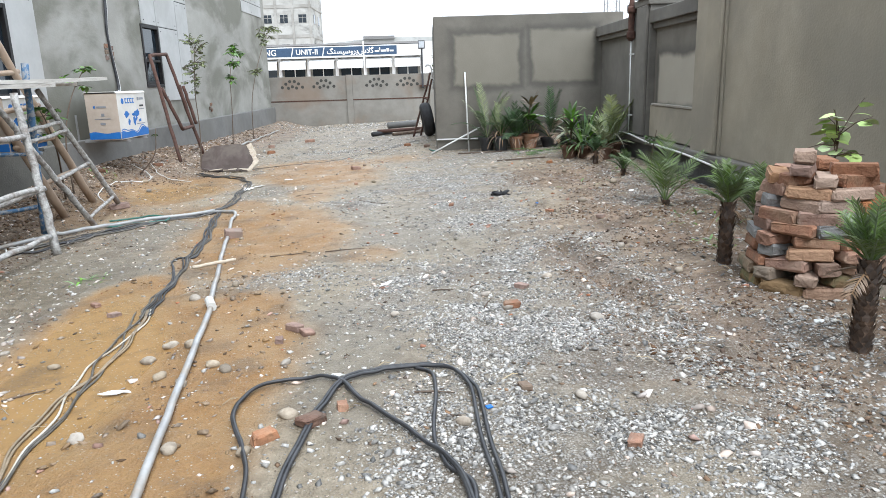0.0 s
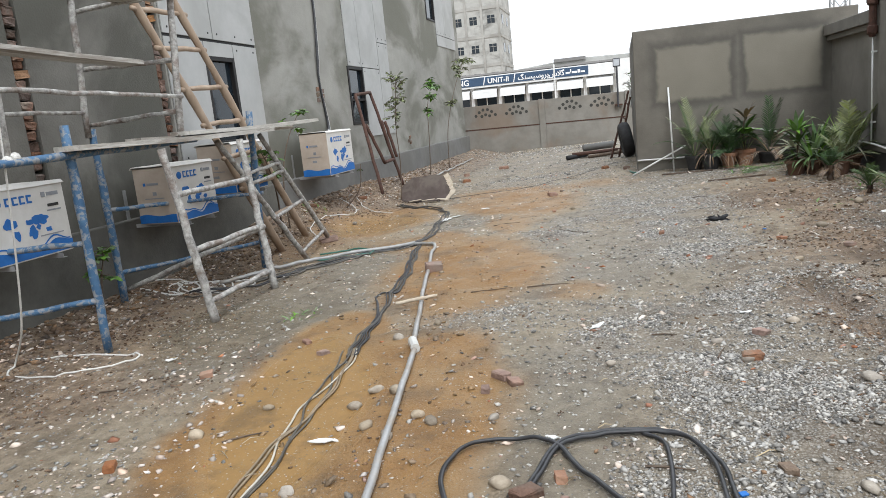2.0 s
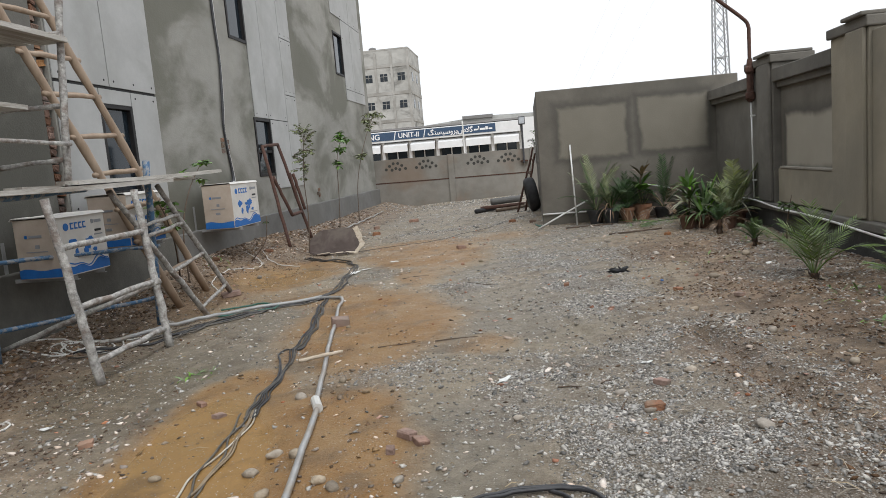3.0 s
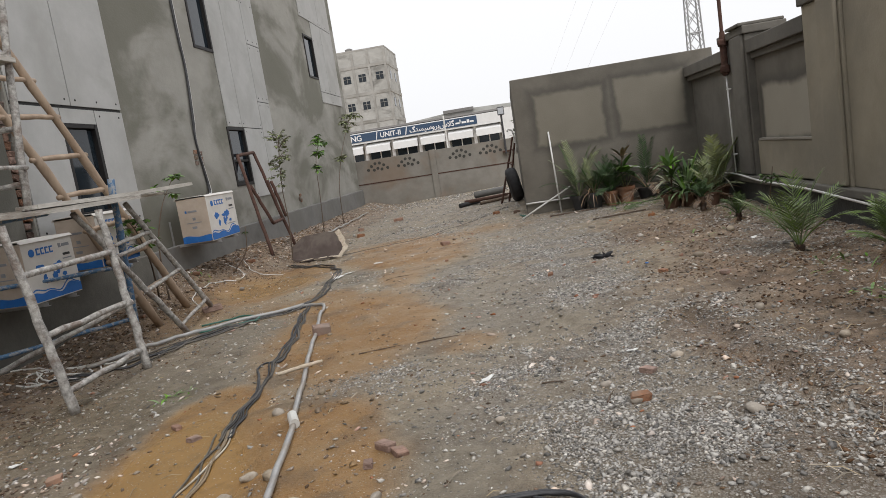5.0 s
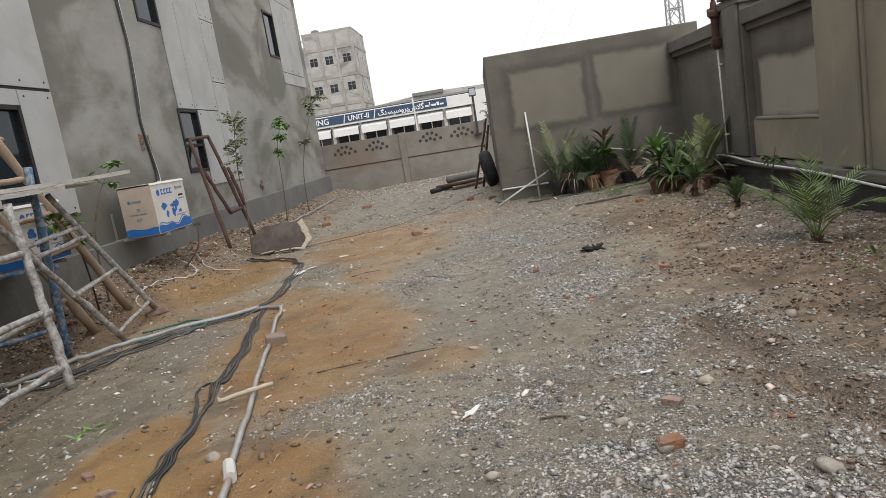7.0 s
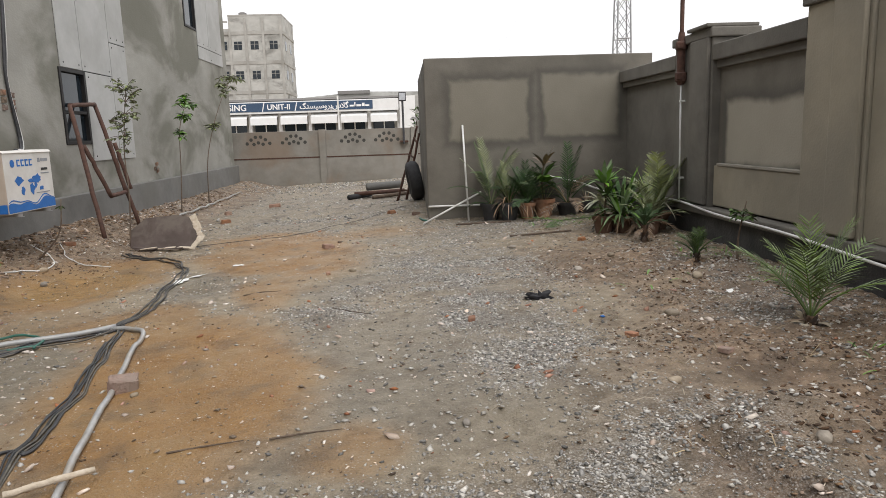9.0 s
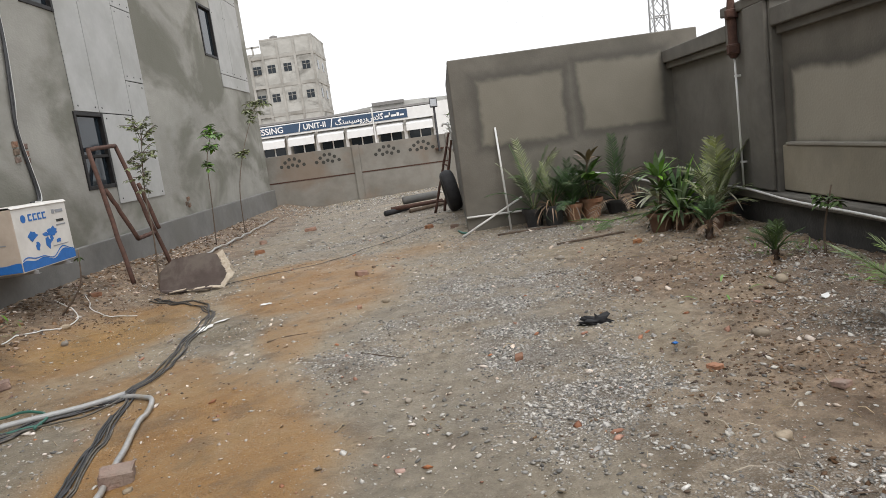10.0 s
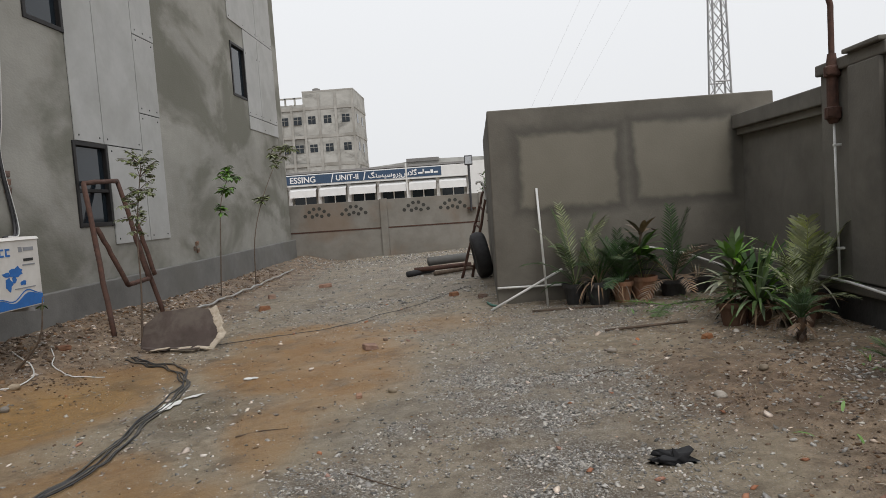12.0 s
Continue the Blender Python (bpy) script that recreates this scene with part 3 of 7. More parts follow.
    pools.operation = "MAXIMUM"
    link(nt, attr("puddle"), pools.inputs[0])
    link(nt, times(attr("silt"), 0.45), pools.inputs[1])
    link(nt, pools.outputs[0], wet.inputs[1])
    link(nt, ranged(wet.outputs[0], 0.0, 1.0, 0.64, 0.16), bsdf.inputs["Roughness"])
    bp = n.new("ShaderNodeBump")
    bp.inputs["Distance"].default_value = 0.04
    link(nt, ranged(wet.outputs[0], 0.0, 1.0, 0.85, 0.14), bp.inputs["Strength"])
    hsum = n.new("ShaderNodeMath")
    link(nt, noise_tex(38, 5, 0.7), hsum.inputs[0])
    link(nt, times(grain, 0.5), hsum.inputs[1])
    link(nt, hsum.outputs[0], bp.inputs["Height"])
    link(nt, bp.outputs[0], bsdf.inputs["Normal"])
    me.materials.append(m)
    return tagged(new("ground", me), "wet sandy yard earth with gravel, puddles and rubble", "ground", kind="structure")


build_ground()


# ---- walls ----
def pierced(bm, axis, face, back, u0, u1, z0, z1, holes):
    """A wall slab across axis ('x': a wall along y, 'y': along x) between two faces, with openings right through it."""
    us = sorted({u0, u1, *[h[0] for h in holes], *[h[1] for h in holes]})
    zs = sorted({z0, z1, *[h[2] for h in holes], *[h[3] for h in holes]})
    solid = lambda i, k: 0 <= i < len(us) - 1 and 0 <= k < len(zs) - 1 and not any(
        h[0] <= (us[i] + us[i + 1]) / 2 <= h[1] and h[2] <= (zs[k] + zs[k + 1]) / 2 <= h[3] for h in holes)
    at = lambda d, u, z: (d, u, z) if axis == "x" else (u, d, z)
    quad = lambda *c: bm.faces.new([bm.verts.new(q) for q in c])
    for i in range(len(us) - 1):
        for k in range(len(zs) - 1):
            if not solid(i, k):
                continue
            a, b, c, d = us[i], us[i + 1], zs[k], zs[k + 1]
            quad(at(face, a, c), at(face, b, c), at(face, b, d), at(face, a, d))
            quad(at(back, b, c), at(back, a, c), at(back, a, d), at(back, b, d))
            if not solid(i - 1, k):
                quad(at(face, a, c), at(face, a, d), at(back, a, d), at(back, a, c))
            if not solid(i + 1, k):
                quad(at(face, b, c), at(back, b, c), at(back, b, d), at(face, b, d))
            if not solid(i, k - 1):
                quad(at(face, a, c), at(back, a, c), at(back, b, c), at(face, b, c))
            if not solid(i, k + 1):
                quad(at(face, a, d), at(face, b, d), at(back, b, d), at(back, a, d))
    bmesh.ops.remove_doubles(bm, verts=bm.verts, dist=0.0005)
    bmesh.ops.recalc_face_normals(bm, faces=bm.faces)
    return bm


WX = -4.28
WINDOWS = [(7.50, 8.11, 1.12, 2.11), (11.76, 12.48, 1.20, 2.18), (11.12, 11.80, 3.40, 4.48), (17.36, 18.15, 3.55, 4.58)]
CHASES = [(4.90, 5.03, 0.75, 4.2), (6.63, 6.78, 0.75, 4.2)]
wall_damp = tagged(part("wall_southwest", pierced(bmesh.new(), "x", WX, WX - 0.25, -7, 6.63, -0.3, 7.6, CHASES[:1]), "plaster_damp"),
                   "freshly plastered damp dark grey stretch of factory wall", "wall", kind="structure")
wall_west = tagged(part("wall_west", pierced(bmesh.new(), "x", WX, WX - 0.25, 6.63, 20.62, -0.3, 7.6, WINDOWS + CHASES[1:]), "plaster"),
                   "grey cement-plastered factory wall with damp dark stains", "wall", kind="structure")
tagged(part("wall_north", boxed(-14, WX - 0.25, 20.37, 20.62, -0.3, 7.6), "plaster"), "grey plastered end wall of the factory building", "wall", kind="structure")
tagged(part("wall_inner", boxed(-9, -8.8, -7, 20.3, -0.3, 7.6), "plaster"), "plain grey inner wall behind the windows", "wall", kind="structure")
tagged(part("roof", boxed(-14, WX + 0.05, -7, 20.7, 7.6, 7.8), "plinth"), "grey concrete roof slab of the factory", "roof", kind="structure")
part("plinth", boxed(WX, WX + 0.085, 8.6, 20.62, -0.3, 0.54, 0.012), "plinth", wall_west, "smooth grey cement plinth")
part("plinth", boxed(WX, WX + 0.085, -7, 8.6, -0.3, 0.54, 0.012), "plinth_dark", wall_west, "dark cement plinth")
part("plinth_return", boxed(-14, WX + 0.085, 20.62, 20.72, -0.3, 0.54, 0.012), "plinth", wall_west)
# near-black sheet paints the shade behind the chase bricks
part("chase_shade", boxed(WX - 0.24, WX - 0.10, 4.90, 6.78, 0.75, 4.2), "seam_and_shade", wall_west)


def panel(y0, y1, z0, z1):
    p = part("cladding_panel", boxed(WX + 0.004, WX + 0.018, y0 + 0.008, y1 - 0.008, z0 + 0.007, z1 - 0.007, 0.002), "board", wall_west, "pale grey cement-board cladding panel")
    return p


for y0, y1, z0, z1 in ((6.81, 7.49, 0.96, 2.29), (8.12, 8.67, 0.96, 2.29), (7.49, 8.12, 2.13, 2.29), (6.81, 8.67, 2.29, 7.4), (11.81, 14.02, 2.21, 7.4), (12.50, 14.01, 0.96, 2.21), (18.18, 20.19, 2.98, 7.4), (17.34, 18.18, 5.01, 7.4)):
    part("panel_backing", boxed(WX, WX + 0.004, y0, y1, z0, z1), "seam_and_shade", wall_west)

SCREW = tube((0, 0, 0), (0.004, 0, 0), 0.012, n=8)
screw_mesh = bpy.data.meshes.new("screw")
SCREW.to_mesh(screw_mesh)
SCREW.free()
screw_mesh.materials.append(M["seam_and_shade"])
PANELS = [(6.80, 7.50, 0.95, 2.28), (8.11, 8.68, 0.95, 2.28), (7.50, 8.11, 2.11, 2.28), (6.80, 7.72, 2.30, 7.5), (7.72, 8.68, 2.30, 7.5),
          (11.80, 12.42, 2.19, 7.5), (12.42, 13.40, 2.19, 7.5), (12.49, 13.40, 0.95, 2.19), (13.40, 14.02, 0.95, 2.70), (13.40, 14.03, 2.70, 3.77), (13.40, 14.04, 3.77, 7.5),
          (18.16, 20.20, 2.97, 3.25), (18.16, 19.05, 3.25, 5.0), (19.05, 20.20, 3.25, 5.0), (17.32, 19.05, 5.0, 7.5), (19.05, 20.20, 5.0, 7.5)]
for y0, y1, z0, z1 in PANELS:
    p = panel(y0, y1, z0, z1)
    zt = min(z1, 4.6)
    spots = [(y, z) for y in (y0 + 0.09, y1 - 0.09) for z in (z0 + 0.07, zt - 0.07)] if z1 - z0 > 0.4 else []
    if 0.5 < y1 - y0 and z0 > 2.2:
        spots += [((y0 + y1) / 2, z0 + 0.07)]
    for y, z in spots:
        piece("screw", screw_mesh, p, Matrix.Translation((WX + 0.0175, y, z)))
part("seam_backing", boxed(WX, WX + 0.003, 20.21, 20.6, 0.54, 2.97), "plaster", wall_west)


def window(name, y0, y1, z0, z1, transom=None):
    w = thing(name, "dark-framed tinted glass window set in the plastered wall", "window", kind="structure")
    bm = bmesh.new()
    f = 0.042
    box(bm, WX - 0.07, WX + 0.018, y0 - 0.01, y0 + f, z0 - 0.01, z1 + 0.01, 0.004)
    box(bm, WX - 0.07, WX + 0.018, y1 - f, y1 + 0.01, z0 - 0.01, z1 + 0.01, 0.004)
    box(bm, WX - 0.07, WX + 0.016, y0 + f, y1 - f, z1 - f, z1 + 0.008, 0.004)
    box(bm, WX - 0.07, WX + 0.016, y0 + f, y1 - f, z0 - 0.008, z0 + f, 0.004)
    part("window_frame", bm, "alu", w)
    levels = [z0 + f, transom, z1 - f] if transom else [z0 + f, z1 - f]
    if transom:
        part("transom", boxed(WX - 0.06, WX + 0.008, y0 + f, y1 - f, transom - 0.02, transom + 0.02, 0.003), "alu", w)
    for a, b in zip(levels, levels[1:]):
        part("pane", boxed(WX - 0.045, WX - 0.037, y0 + f, y1 - f, a, b), "glass", w, "dark tinted glass pane")


for i, (y0, y1, z0, z1) in enumerate(WINDOWS):
    window("window_%d" % (i + 1), y0, y1, z0, z1, 1.62 if i == 1 else None)

# yard partition
PY = 11.8
partition = tagged(part("wall_partition", boxed(0.42, 3.52, PY, PY + 0.23, -0.2, 2.17, 0.012), "yard"),
                   "dark damp-grey plastered partition wall with two paler panels", "wall", kind="structure")
part("partition_return", boxed(0.42, 0.65, PY + 0.23, 15.2, -0.2, 2.15, 0.01), "yard", partition)


def damp_panels(name, panels, across="X", pale_low=(0.178, 0.162, 0.128), pale_high=(0.235, 0.216, 0.175), wander=((1.7, 0.16), (9, 0.07))):
    """Grey render with paler dry panels, each bordered by a soft, uneven damp margin."""
    m = material(name, (0.118, 0.107, 0.088), (0.185, 0.170, 0.144), 1.6, 0.92, bump=0.15, bump_scale=55, stain=(0.105, 0.098, 0.082), stain_scale=1.0, stain_amount=0.55)
    nt, n = m.node_tree, m.node_tree.nodes
    bsdf = n["Principled BSDF"]
    base = bsdf.inputs["Base Color"].links[0].from_socket
    sep = n.new("ShaderNodeSeparateXYZ")
    geo = n.new("ShaderNodeNewGeometry")
    link(nt, geo.outputs["Position"], sep.inputs[0])

    def calc(op, a, b=None):
        q = n.new("ShaderNodeMath")
        q.operation = op
        for i, v in enumerate((a, b)):
            if v is None:
                continue
            if isinstance(v, (int, float)):
                q.inputs[i].default_value = v
            else:
                link(nt, v, q.inputs[i])
        return q.outputs[0]

    edge = None
    for x0, x1, z0, z1 in panels:
        dx = calc("SUBTRACT", calc("ABSOLUTE", calc("SUBTRACT", sep.outputs[across], (x0 + x1) / 2)), (x1 - x0) / 2)
        dz = calc("SUBTRACT", calc("ABSOLUTE", calc("SUBTRACT", sep.outputs["Z"], (z0 + z1) / 2)), (z1 - z0) / 2)
        d = calc("MAXIMUM", dx, dz)
        edge = d if edge is None else calc("MINIMUM", edge, d)
    for scale, amount in wander:
        wob = n.new("ShaderNodeTexNoise")
        wob.inputs["Scale"].default_value, wob.inputs["Detail"].default_value = scale, 5
        link(nt, geo.outputs["Position"], wob.inputs["Vector"])
        edge = calc("ADD", edge, calc("MULTIPLY", calc("SUBTRACT", wob.outputs[0], 0.5), amount))
    damp = n.new("ShaderNodeMapRange")
    damp.interpolation_type = "SMOOTHSTEP"
    damp.inputs[1].default_value, damp.inputs[2].default_value, damp.inputs[3].default_value, damp.inputs[4].default_value = 0.0, 0.13, 0.8, 0.0
    link(nt, edge, damp.inputs[0])
    dry = n.new("ShaderNodeMapRange")
    dry.interpolation_type = "SMOOTHSTEP"
    dry.inputs[1].default_value, dry.inputs[2].default_value, dry.inputs[3].default_value, dry.inputs[4].default_value = -0.07, 0.02, 1.0, 0.0
    link(nt, edge, dry.inputs[0])
    one = n.new("ShaderNodeMix")
    one.data_type = "RGBA"
    one.inputs[7].default_value = (0.085, 0.079, 0.067, 1)
    link(nt, damp.outputs[0], one.inputs[0])
    link(nt, base, one.inputs[6])
    pale = n.new("ShaderNodeTexNoise")
    pale.inputs["Scale"].default_value, pale.inputs["Detail"].default_value = 3.0, 7
    link(nt, geo.outputs["Position"], pale.inputs["Vector"])
    tone = n.new("ShaderNodeMix")
    tone.data_type = "RGBA"
    tone.inputs[6].default_value, tone.inputs[7].default_value = (*pale_low, 1), (*pale_high, 1)
    link(nt, pale.outputs[0], tone.inputs[0])
    two = n.new("ShaderNodeMix")
    two.data_type = "RGBA"
    link(nt, dry.outputs[0], two.inputs[0])
    link(nt, one.outputs[2], two.inputs[6])
    link(nt, tone.outputs[2], two.inputs[7])
    link(nt, two.outputs[2], bsdf.inputs["Base Color"])
    return m


partition.data.materials[0] = damp_panels("partition_render", [(0.72, 1.84, 1.06, 1.90), (2.0, 3.06, 1.08, 1.94)])

# boundary wall on the east side: piers, coped bays, ledge
EX = 3.07
wall_east = tagged(part("wall_east", boxed(EX + 0.11, EX + 0.34, -7, 16, -0.3, 1.80), "yard"),
                   "dark grey plastered boundary wall with piers, coping and ledge", "wall", kind="structure")
PIERS = [(8.98, 9.88), (6.72, 7.44), (3.60, 4.25), (0.4, 1.05), (-2.8, -2.1)]
BAYS = [(9.88, 11.8), (7.44, 8.98), (1.05, 3.60), (-2.1, 0.4), (-7, -2.8)]
for y0, y1 in PIERS:
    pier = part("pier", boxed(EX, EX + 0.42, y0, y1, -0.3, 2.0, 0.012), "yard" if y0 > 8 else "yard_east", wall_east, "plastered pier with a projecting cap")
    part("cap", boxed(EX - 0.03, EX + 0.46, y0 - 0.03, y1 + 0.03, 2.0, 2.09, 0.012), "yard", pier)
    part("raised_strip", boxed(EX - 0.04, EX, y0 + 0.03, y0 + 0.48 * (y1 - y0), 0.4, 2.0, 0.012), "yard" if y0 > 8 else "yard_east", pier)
    part("strip_cap", boxed(EX - 0.07, EX + 0.44, y0 - 0.02, y0 + 0.5 * (y1 - y0), 2.09, 2.125, 0.01), "yard", pier)
for y0, y1 in BAYS:
    part("coping", boxed(EX + 0.0, EX + 0.40, y0, y1, 1.78, 1.93, 0.01), "yard", wall_east, "plain projecting coping")
    part("coping_step", boxed(EX + 0.045, EX + 0.11, y0, y1, 1.71, 1.78, 0.008), "yard", wall_east)
bay = part("bay_panel", boxed(EX + 0.09, EX + 0.11, 7.44, 8.98, 0.40, 1.71), "yard", wall_east, "recessed bay with a paler dry patch under a damp upper band")
bay.data.materials[0] = damp_panels("bay_render", [(7.47, 8.84, 0.80, 1.40)], "Y", (0.30, 0.275, 0.222), (0.37, 0.342, 0.285), ((1.3, 0.16), (7, 0.05)))
part("bay_margin", boxed(EX + 0.045, EX + 0.09, 7.44, 8.98, 0.40, 0.79, 0.012), "yard_east", wall_east, "rendered margin under the recessed bay")
part("bay_sill", boxed(EX + 0.035, EX + 0.09, 7.47, 8.90, 0.79, 0.815, 0.005), "yard_dry", wall_east, "thin pale sill under the recessed panel")
part("flush_bay", boxed(EX + 0.025, EX + 0.36, 4.25, 6.72, 0.385, 1.97, 0.01), "yard_east", wall_east, "flat tan-grey rendered bay without coping")
part("ledge", boxed(EX - 0.06, EX + 0.11, -7, 9.88, 0.31, 0.385, 0.01), "yard", wall_east, "projecting plaster ledge at the wall's foot")
part("base_course", boxed(EX - 0.02, EX + 0.05, -7, 11.8, -0.3, 0.31, 0.01), "bitumen", wall_east, "dark damp base course")

# low precast fence at the yard's end
FY = 21.3
fence = thing("precast_fence", "low weathered precast concrete fence with rust-stained joints", "fence", kind="structure")
posts = [-4.6, -2.06, 0.42, 2.9, 5.4]
for x in posts:
    part("post", boxed(x - 0.09, x + 0.09, FY - 0.05, FY + 0.09, -0.2, 1.40, 0.01), "fence", fence)
# flat dark discs on the slabs, painting the shade of open vent holes
vent_mesh = bpy.data.meshes.new("vent_disc")
vb = sweep(bmesh.new(), [(0, 0, 0), (0, 0.012, 0)], 0.05, 6)
vb.to_mesh(vent_mesh)
vb.free()
vent_mesh.materials.append(M["vent_shade"])
for a, b in zip(posts, posts[1:]):
    for z0, z1 in ((-0.2, 0.66), (0.68, 1.38)):
        slab = part("slab", boxed(a + 0.09, b - 0.09, FY, FY + 0.06, z0, z1, 0.008), "fence", fence, "stained precast concrete slab")
        if z0 > 0:
            for c in (a + 0.33 * (b - a), a + 0.70 * (b - a)):
                for dx, dz in ((-0.30, -0.08), (-0.19, 0.02), (-0.07, 0.09), (0.07, 0.09), (0.19, 0.02), (0.30, -0.08), (0.0, -0.06), (-0.12, -0.10), (0.12, -0.10)):
                    piece("vent_disc", vent_mesh, slab, Matrix.Translation((c + dx, FY - 0.004, 1.16 + dz)))
    part("joint_strip", boxed(a + 0.09, b - 0.09, FY - 0.008, FY + 0.05, 0.655, 0.685), "rust", fence, "rust-stained joint")
tagged(part("wall_south", boxed(WX, EX + 0.11, -7.25, -7, -0.3, 2.2), "yard"), "plain grey plastered yard wall", "wall", kind="structure")

# ---- exposed bricks in the two chases ----
LUMPS = []
for k, (hw, hh) in enumerate(((0.06, 0.034), (0.05, 0.037), (0.066, 0.03), (0.044, 0.033))):
    brick_lump, rng = bmesh.new(), random.Random(k)
    box(brick_lump, -0.05, 0.05, -hw, hw, -hh, hh, 0.012)
    for v in brick_lump.verts:
        v.co += Vector([rng.uniform(-0.009, 0.009) for _ in range(3)])
    lump_mesh = bpy.data.meshes.new("brick")
    brick_lump.to_mesh(lump_mesh)
    brick_lump.free()
    lump_mesh.materials.append(M["brick_old" if k != 2 else "brick_tan"])
    LUMPS.append(lump_mesh)
for y0, y1, z0, z1 in CHASES:
    rng = random.Random(int(y0 * 10))
    z = z0 + 0.03
    while z < z1 - 0.04:
        y = (y0 + y1) / 2 + rng.uniform(-0.03, 0.03)
        piece("brick", LUMPS[rng.choice((0, 1, 0, 1, 3, 2))], wall_west, pose(WX - 0.058 + rng.uniform(-0.025, 0.012), y, z, rng.uniform(-9, 9), rng.uniform(-7, 7), rng.uniform(-14, 14)))
        z += rng.uniform(0.068, 0.088)


# ---- cartons on wall brackets ----
def flat_shape(pts, axis, d, thick=0.003):
    """A thin printed shape lying on a face: axis 'x' (points are y, z) or 'y' (points are x, z)."""
    bm = bmesh.new()
    at = (lambda p, o: (d + o, p[0], p[1])) if axis == "x" else (lambda p, o: (p[0], d - o, p[1]))
    f = bm.faces.new([bm.verts.new(at(p, 0)) for p in pts])
    g = bmesh.ops.extrude_face_region(bm, geom=[f])
    off = (thick, 0, 0) if axis == "x" else (0, -thick, 0)
    bmesh.ops.translate(bm, verts=[v for v in g["geom"] if isinstance(v, bmesh.types.BMVert)], vec=off)
    bmesh.ops.recalc_face_normals(bm, faces=bm.faces)
    return bm


def rect(a, b, c, d):
    return [(a, c), (b, c), (b, d), (a, d)]


def carton(yc, w, d, h, z0, turn, seed):
    rng = random.Random(seed)
    c = thing("carton", "white air-conditioner carton with blue wave print on a wall bracket", "carton",
              pose(-4.05 + d / 2, yc, z0, 0, 0, turn), group="cartons on the factory wall")
    X, Y = d / 2, w / 2
    body = part("body", boxed(-X, X, -Y, Y, 0, h * 0.97, 0.008), "card", c, "brown cardboard body")
    side = part("printed_side", boxed(X, X + 0.003, -Y + 0.004, Y - 0.004, 0.004, h * 0.97), "card_white", c, "white printed long side")
    # sagging top flaps
    bm = bmesh.new()
    n = 8
    rows = []
    for i in range(n + 1):
        y = -Y - 0.012 + (w + 0.024) * i / n
        sag = 0.012 * math.sin(math.pi * i / n) + rng.uniform(-0.004, 0.004)
        rows.append([bm.verts.new((x, y + 0.006 * math.sin(7 * x + i), h + 0.004 - sag * (1 - abs(x) / (X + 0.02)) - (0.022 if abs(x) > X else 0) + rng.uniform(-0.002, 0.002)))
                     for x in (-X - 0.012, -X + 0.01, 0, X - 0.01, X + 0.013)])
    for a, b in zip(rows, rows[1:]):
        for k in range(4):
            bm.faces.new((a[k], a[k + 1], b[k + 1], b[k]))
    top = part("top_flap", bm, "card_white", c, "creased pale top flaps")
    sol = top.modifiers.new("thick", "SOLIDIFY")
    sol.thickness = 0.006
    wave = lambda u: h * (0.13 + 0.035 * math.sin(9 * u) + 0.03 * math.sin(17 * u + 1) + 0.04 * u)
    steps = 22
    part("blue_wave", flat_shape([(-Y + 0.004, 0.012), (Y - 0.004, 0.012)] + [(Y - 0.004 - (w - 0.008) * k / steps, wave(1 - k / steps)) for k in range(steps + 1)], "x", X + 0.0035), "card_blue", side)
    part("wave_crest", flat_shape([(-Y + 0.02 + (w - 0.04) * k / steps, wave(k / steps) + 0.012 + 0.008 * math.sin(11 * k / steps)) for k in range(steps + 1)]
                                  + [(Y - 0.02 - (w - 0.04) * k / steps, wave(1 - k / steps) + 0.022 + 0.009 * math.sin(11 - 11 * k / steps)) for k in range(steps + 1)], "x", X + 0.0035), "card_blue", side)
    part("blue_wave", flat_shape([(-X + 0.004, 0.012), (X - 0.004, 0.012)] + [(X - 0.004 - (d - 0.008) * k / steps, wave(0.4 - 0.4 * k / steps)) for k in range(steps + 1)], "y", -Y - 0.0015), "card_blue", body)
    # world map as loose patches
    for cy, cz, ry, rz in ((-0.23, 0.52, 0.08, 0.075), (-0.17, 0.36, 0.035, 0.07), (0.02, 0.36, 0.05, 0.085), (0.0, 0.50, 0.05, 0.04), (0.14, 0.52, 0.10, 0.075), (0.22, 0.36, 0.045, 0.035), (0.10, 0.42, 0.03, 0.04)):
        pts = []
        for k in range(14):
            a = 2 * math.pi * k / 14
            q = 1 + rng.uniform(-0.3, 0.25)
            pts.append((w * (cy + ry * q * math.cos(a)), h * (cz + rz * q * math.sin(a))))
        part("map_patch", flat_shape(pts, "x", X + 0.0035), "card_blue", side)
    disc = [(w * -0.33 + h * 0.062 * math.cos(2 * math.pi * k / 18), h * 0.80 + h * 0.062 * math.sin(2 * math.pi * k / 18)) for k in range(18)]
    part("logo_disc", flat_shape(disc, "x", X + 0.0035), "card_blue", side)
    for k in range(4):
        a = w * (-0.24 + 0.085 * k)
        ring = [(a, h * 0.75), (a + w * 0.062, h * 0.75), (a + w * 0.062, h * 0.775), (a + w * 0.02, h * 0.775), (a + w * 0.02, h * 0.835), (a + w * 0.062, h * 0.835), (a + w * 0.062, h * 0.86), (a, h * 0.86)]
        part("logo_bar", flat_shape(ring, "x", X + 0.0035), "card_blue", side)
    for a, b, e, f, m in ((0.20, 0.25, 0.80, 0.87, "card_grey"), (0.27, 0.42, 0.81, 0.86, "card_grey"), (0.26, 0.40, 0.66, 0.70, "black_label"), (0.24, 0.42, 0.60, 0.62, "card_grey"), (0.10, 0.40, 0.28, 0.295, "card_grey")):
        part("print_bar", flat_shape(rect(w * a, w * b, h * e, h * f), "x", X + 0.0035), m, side)
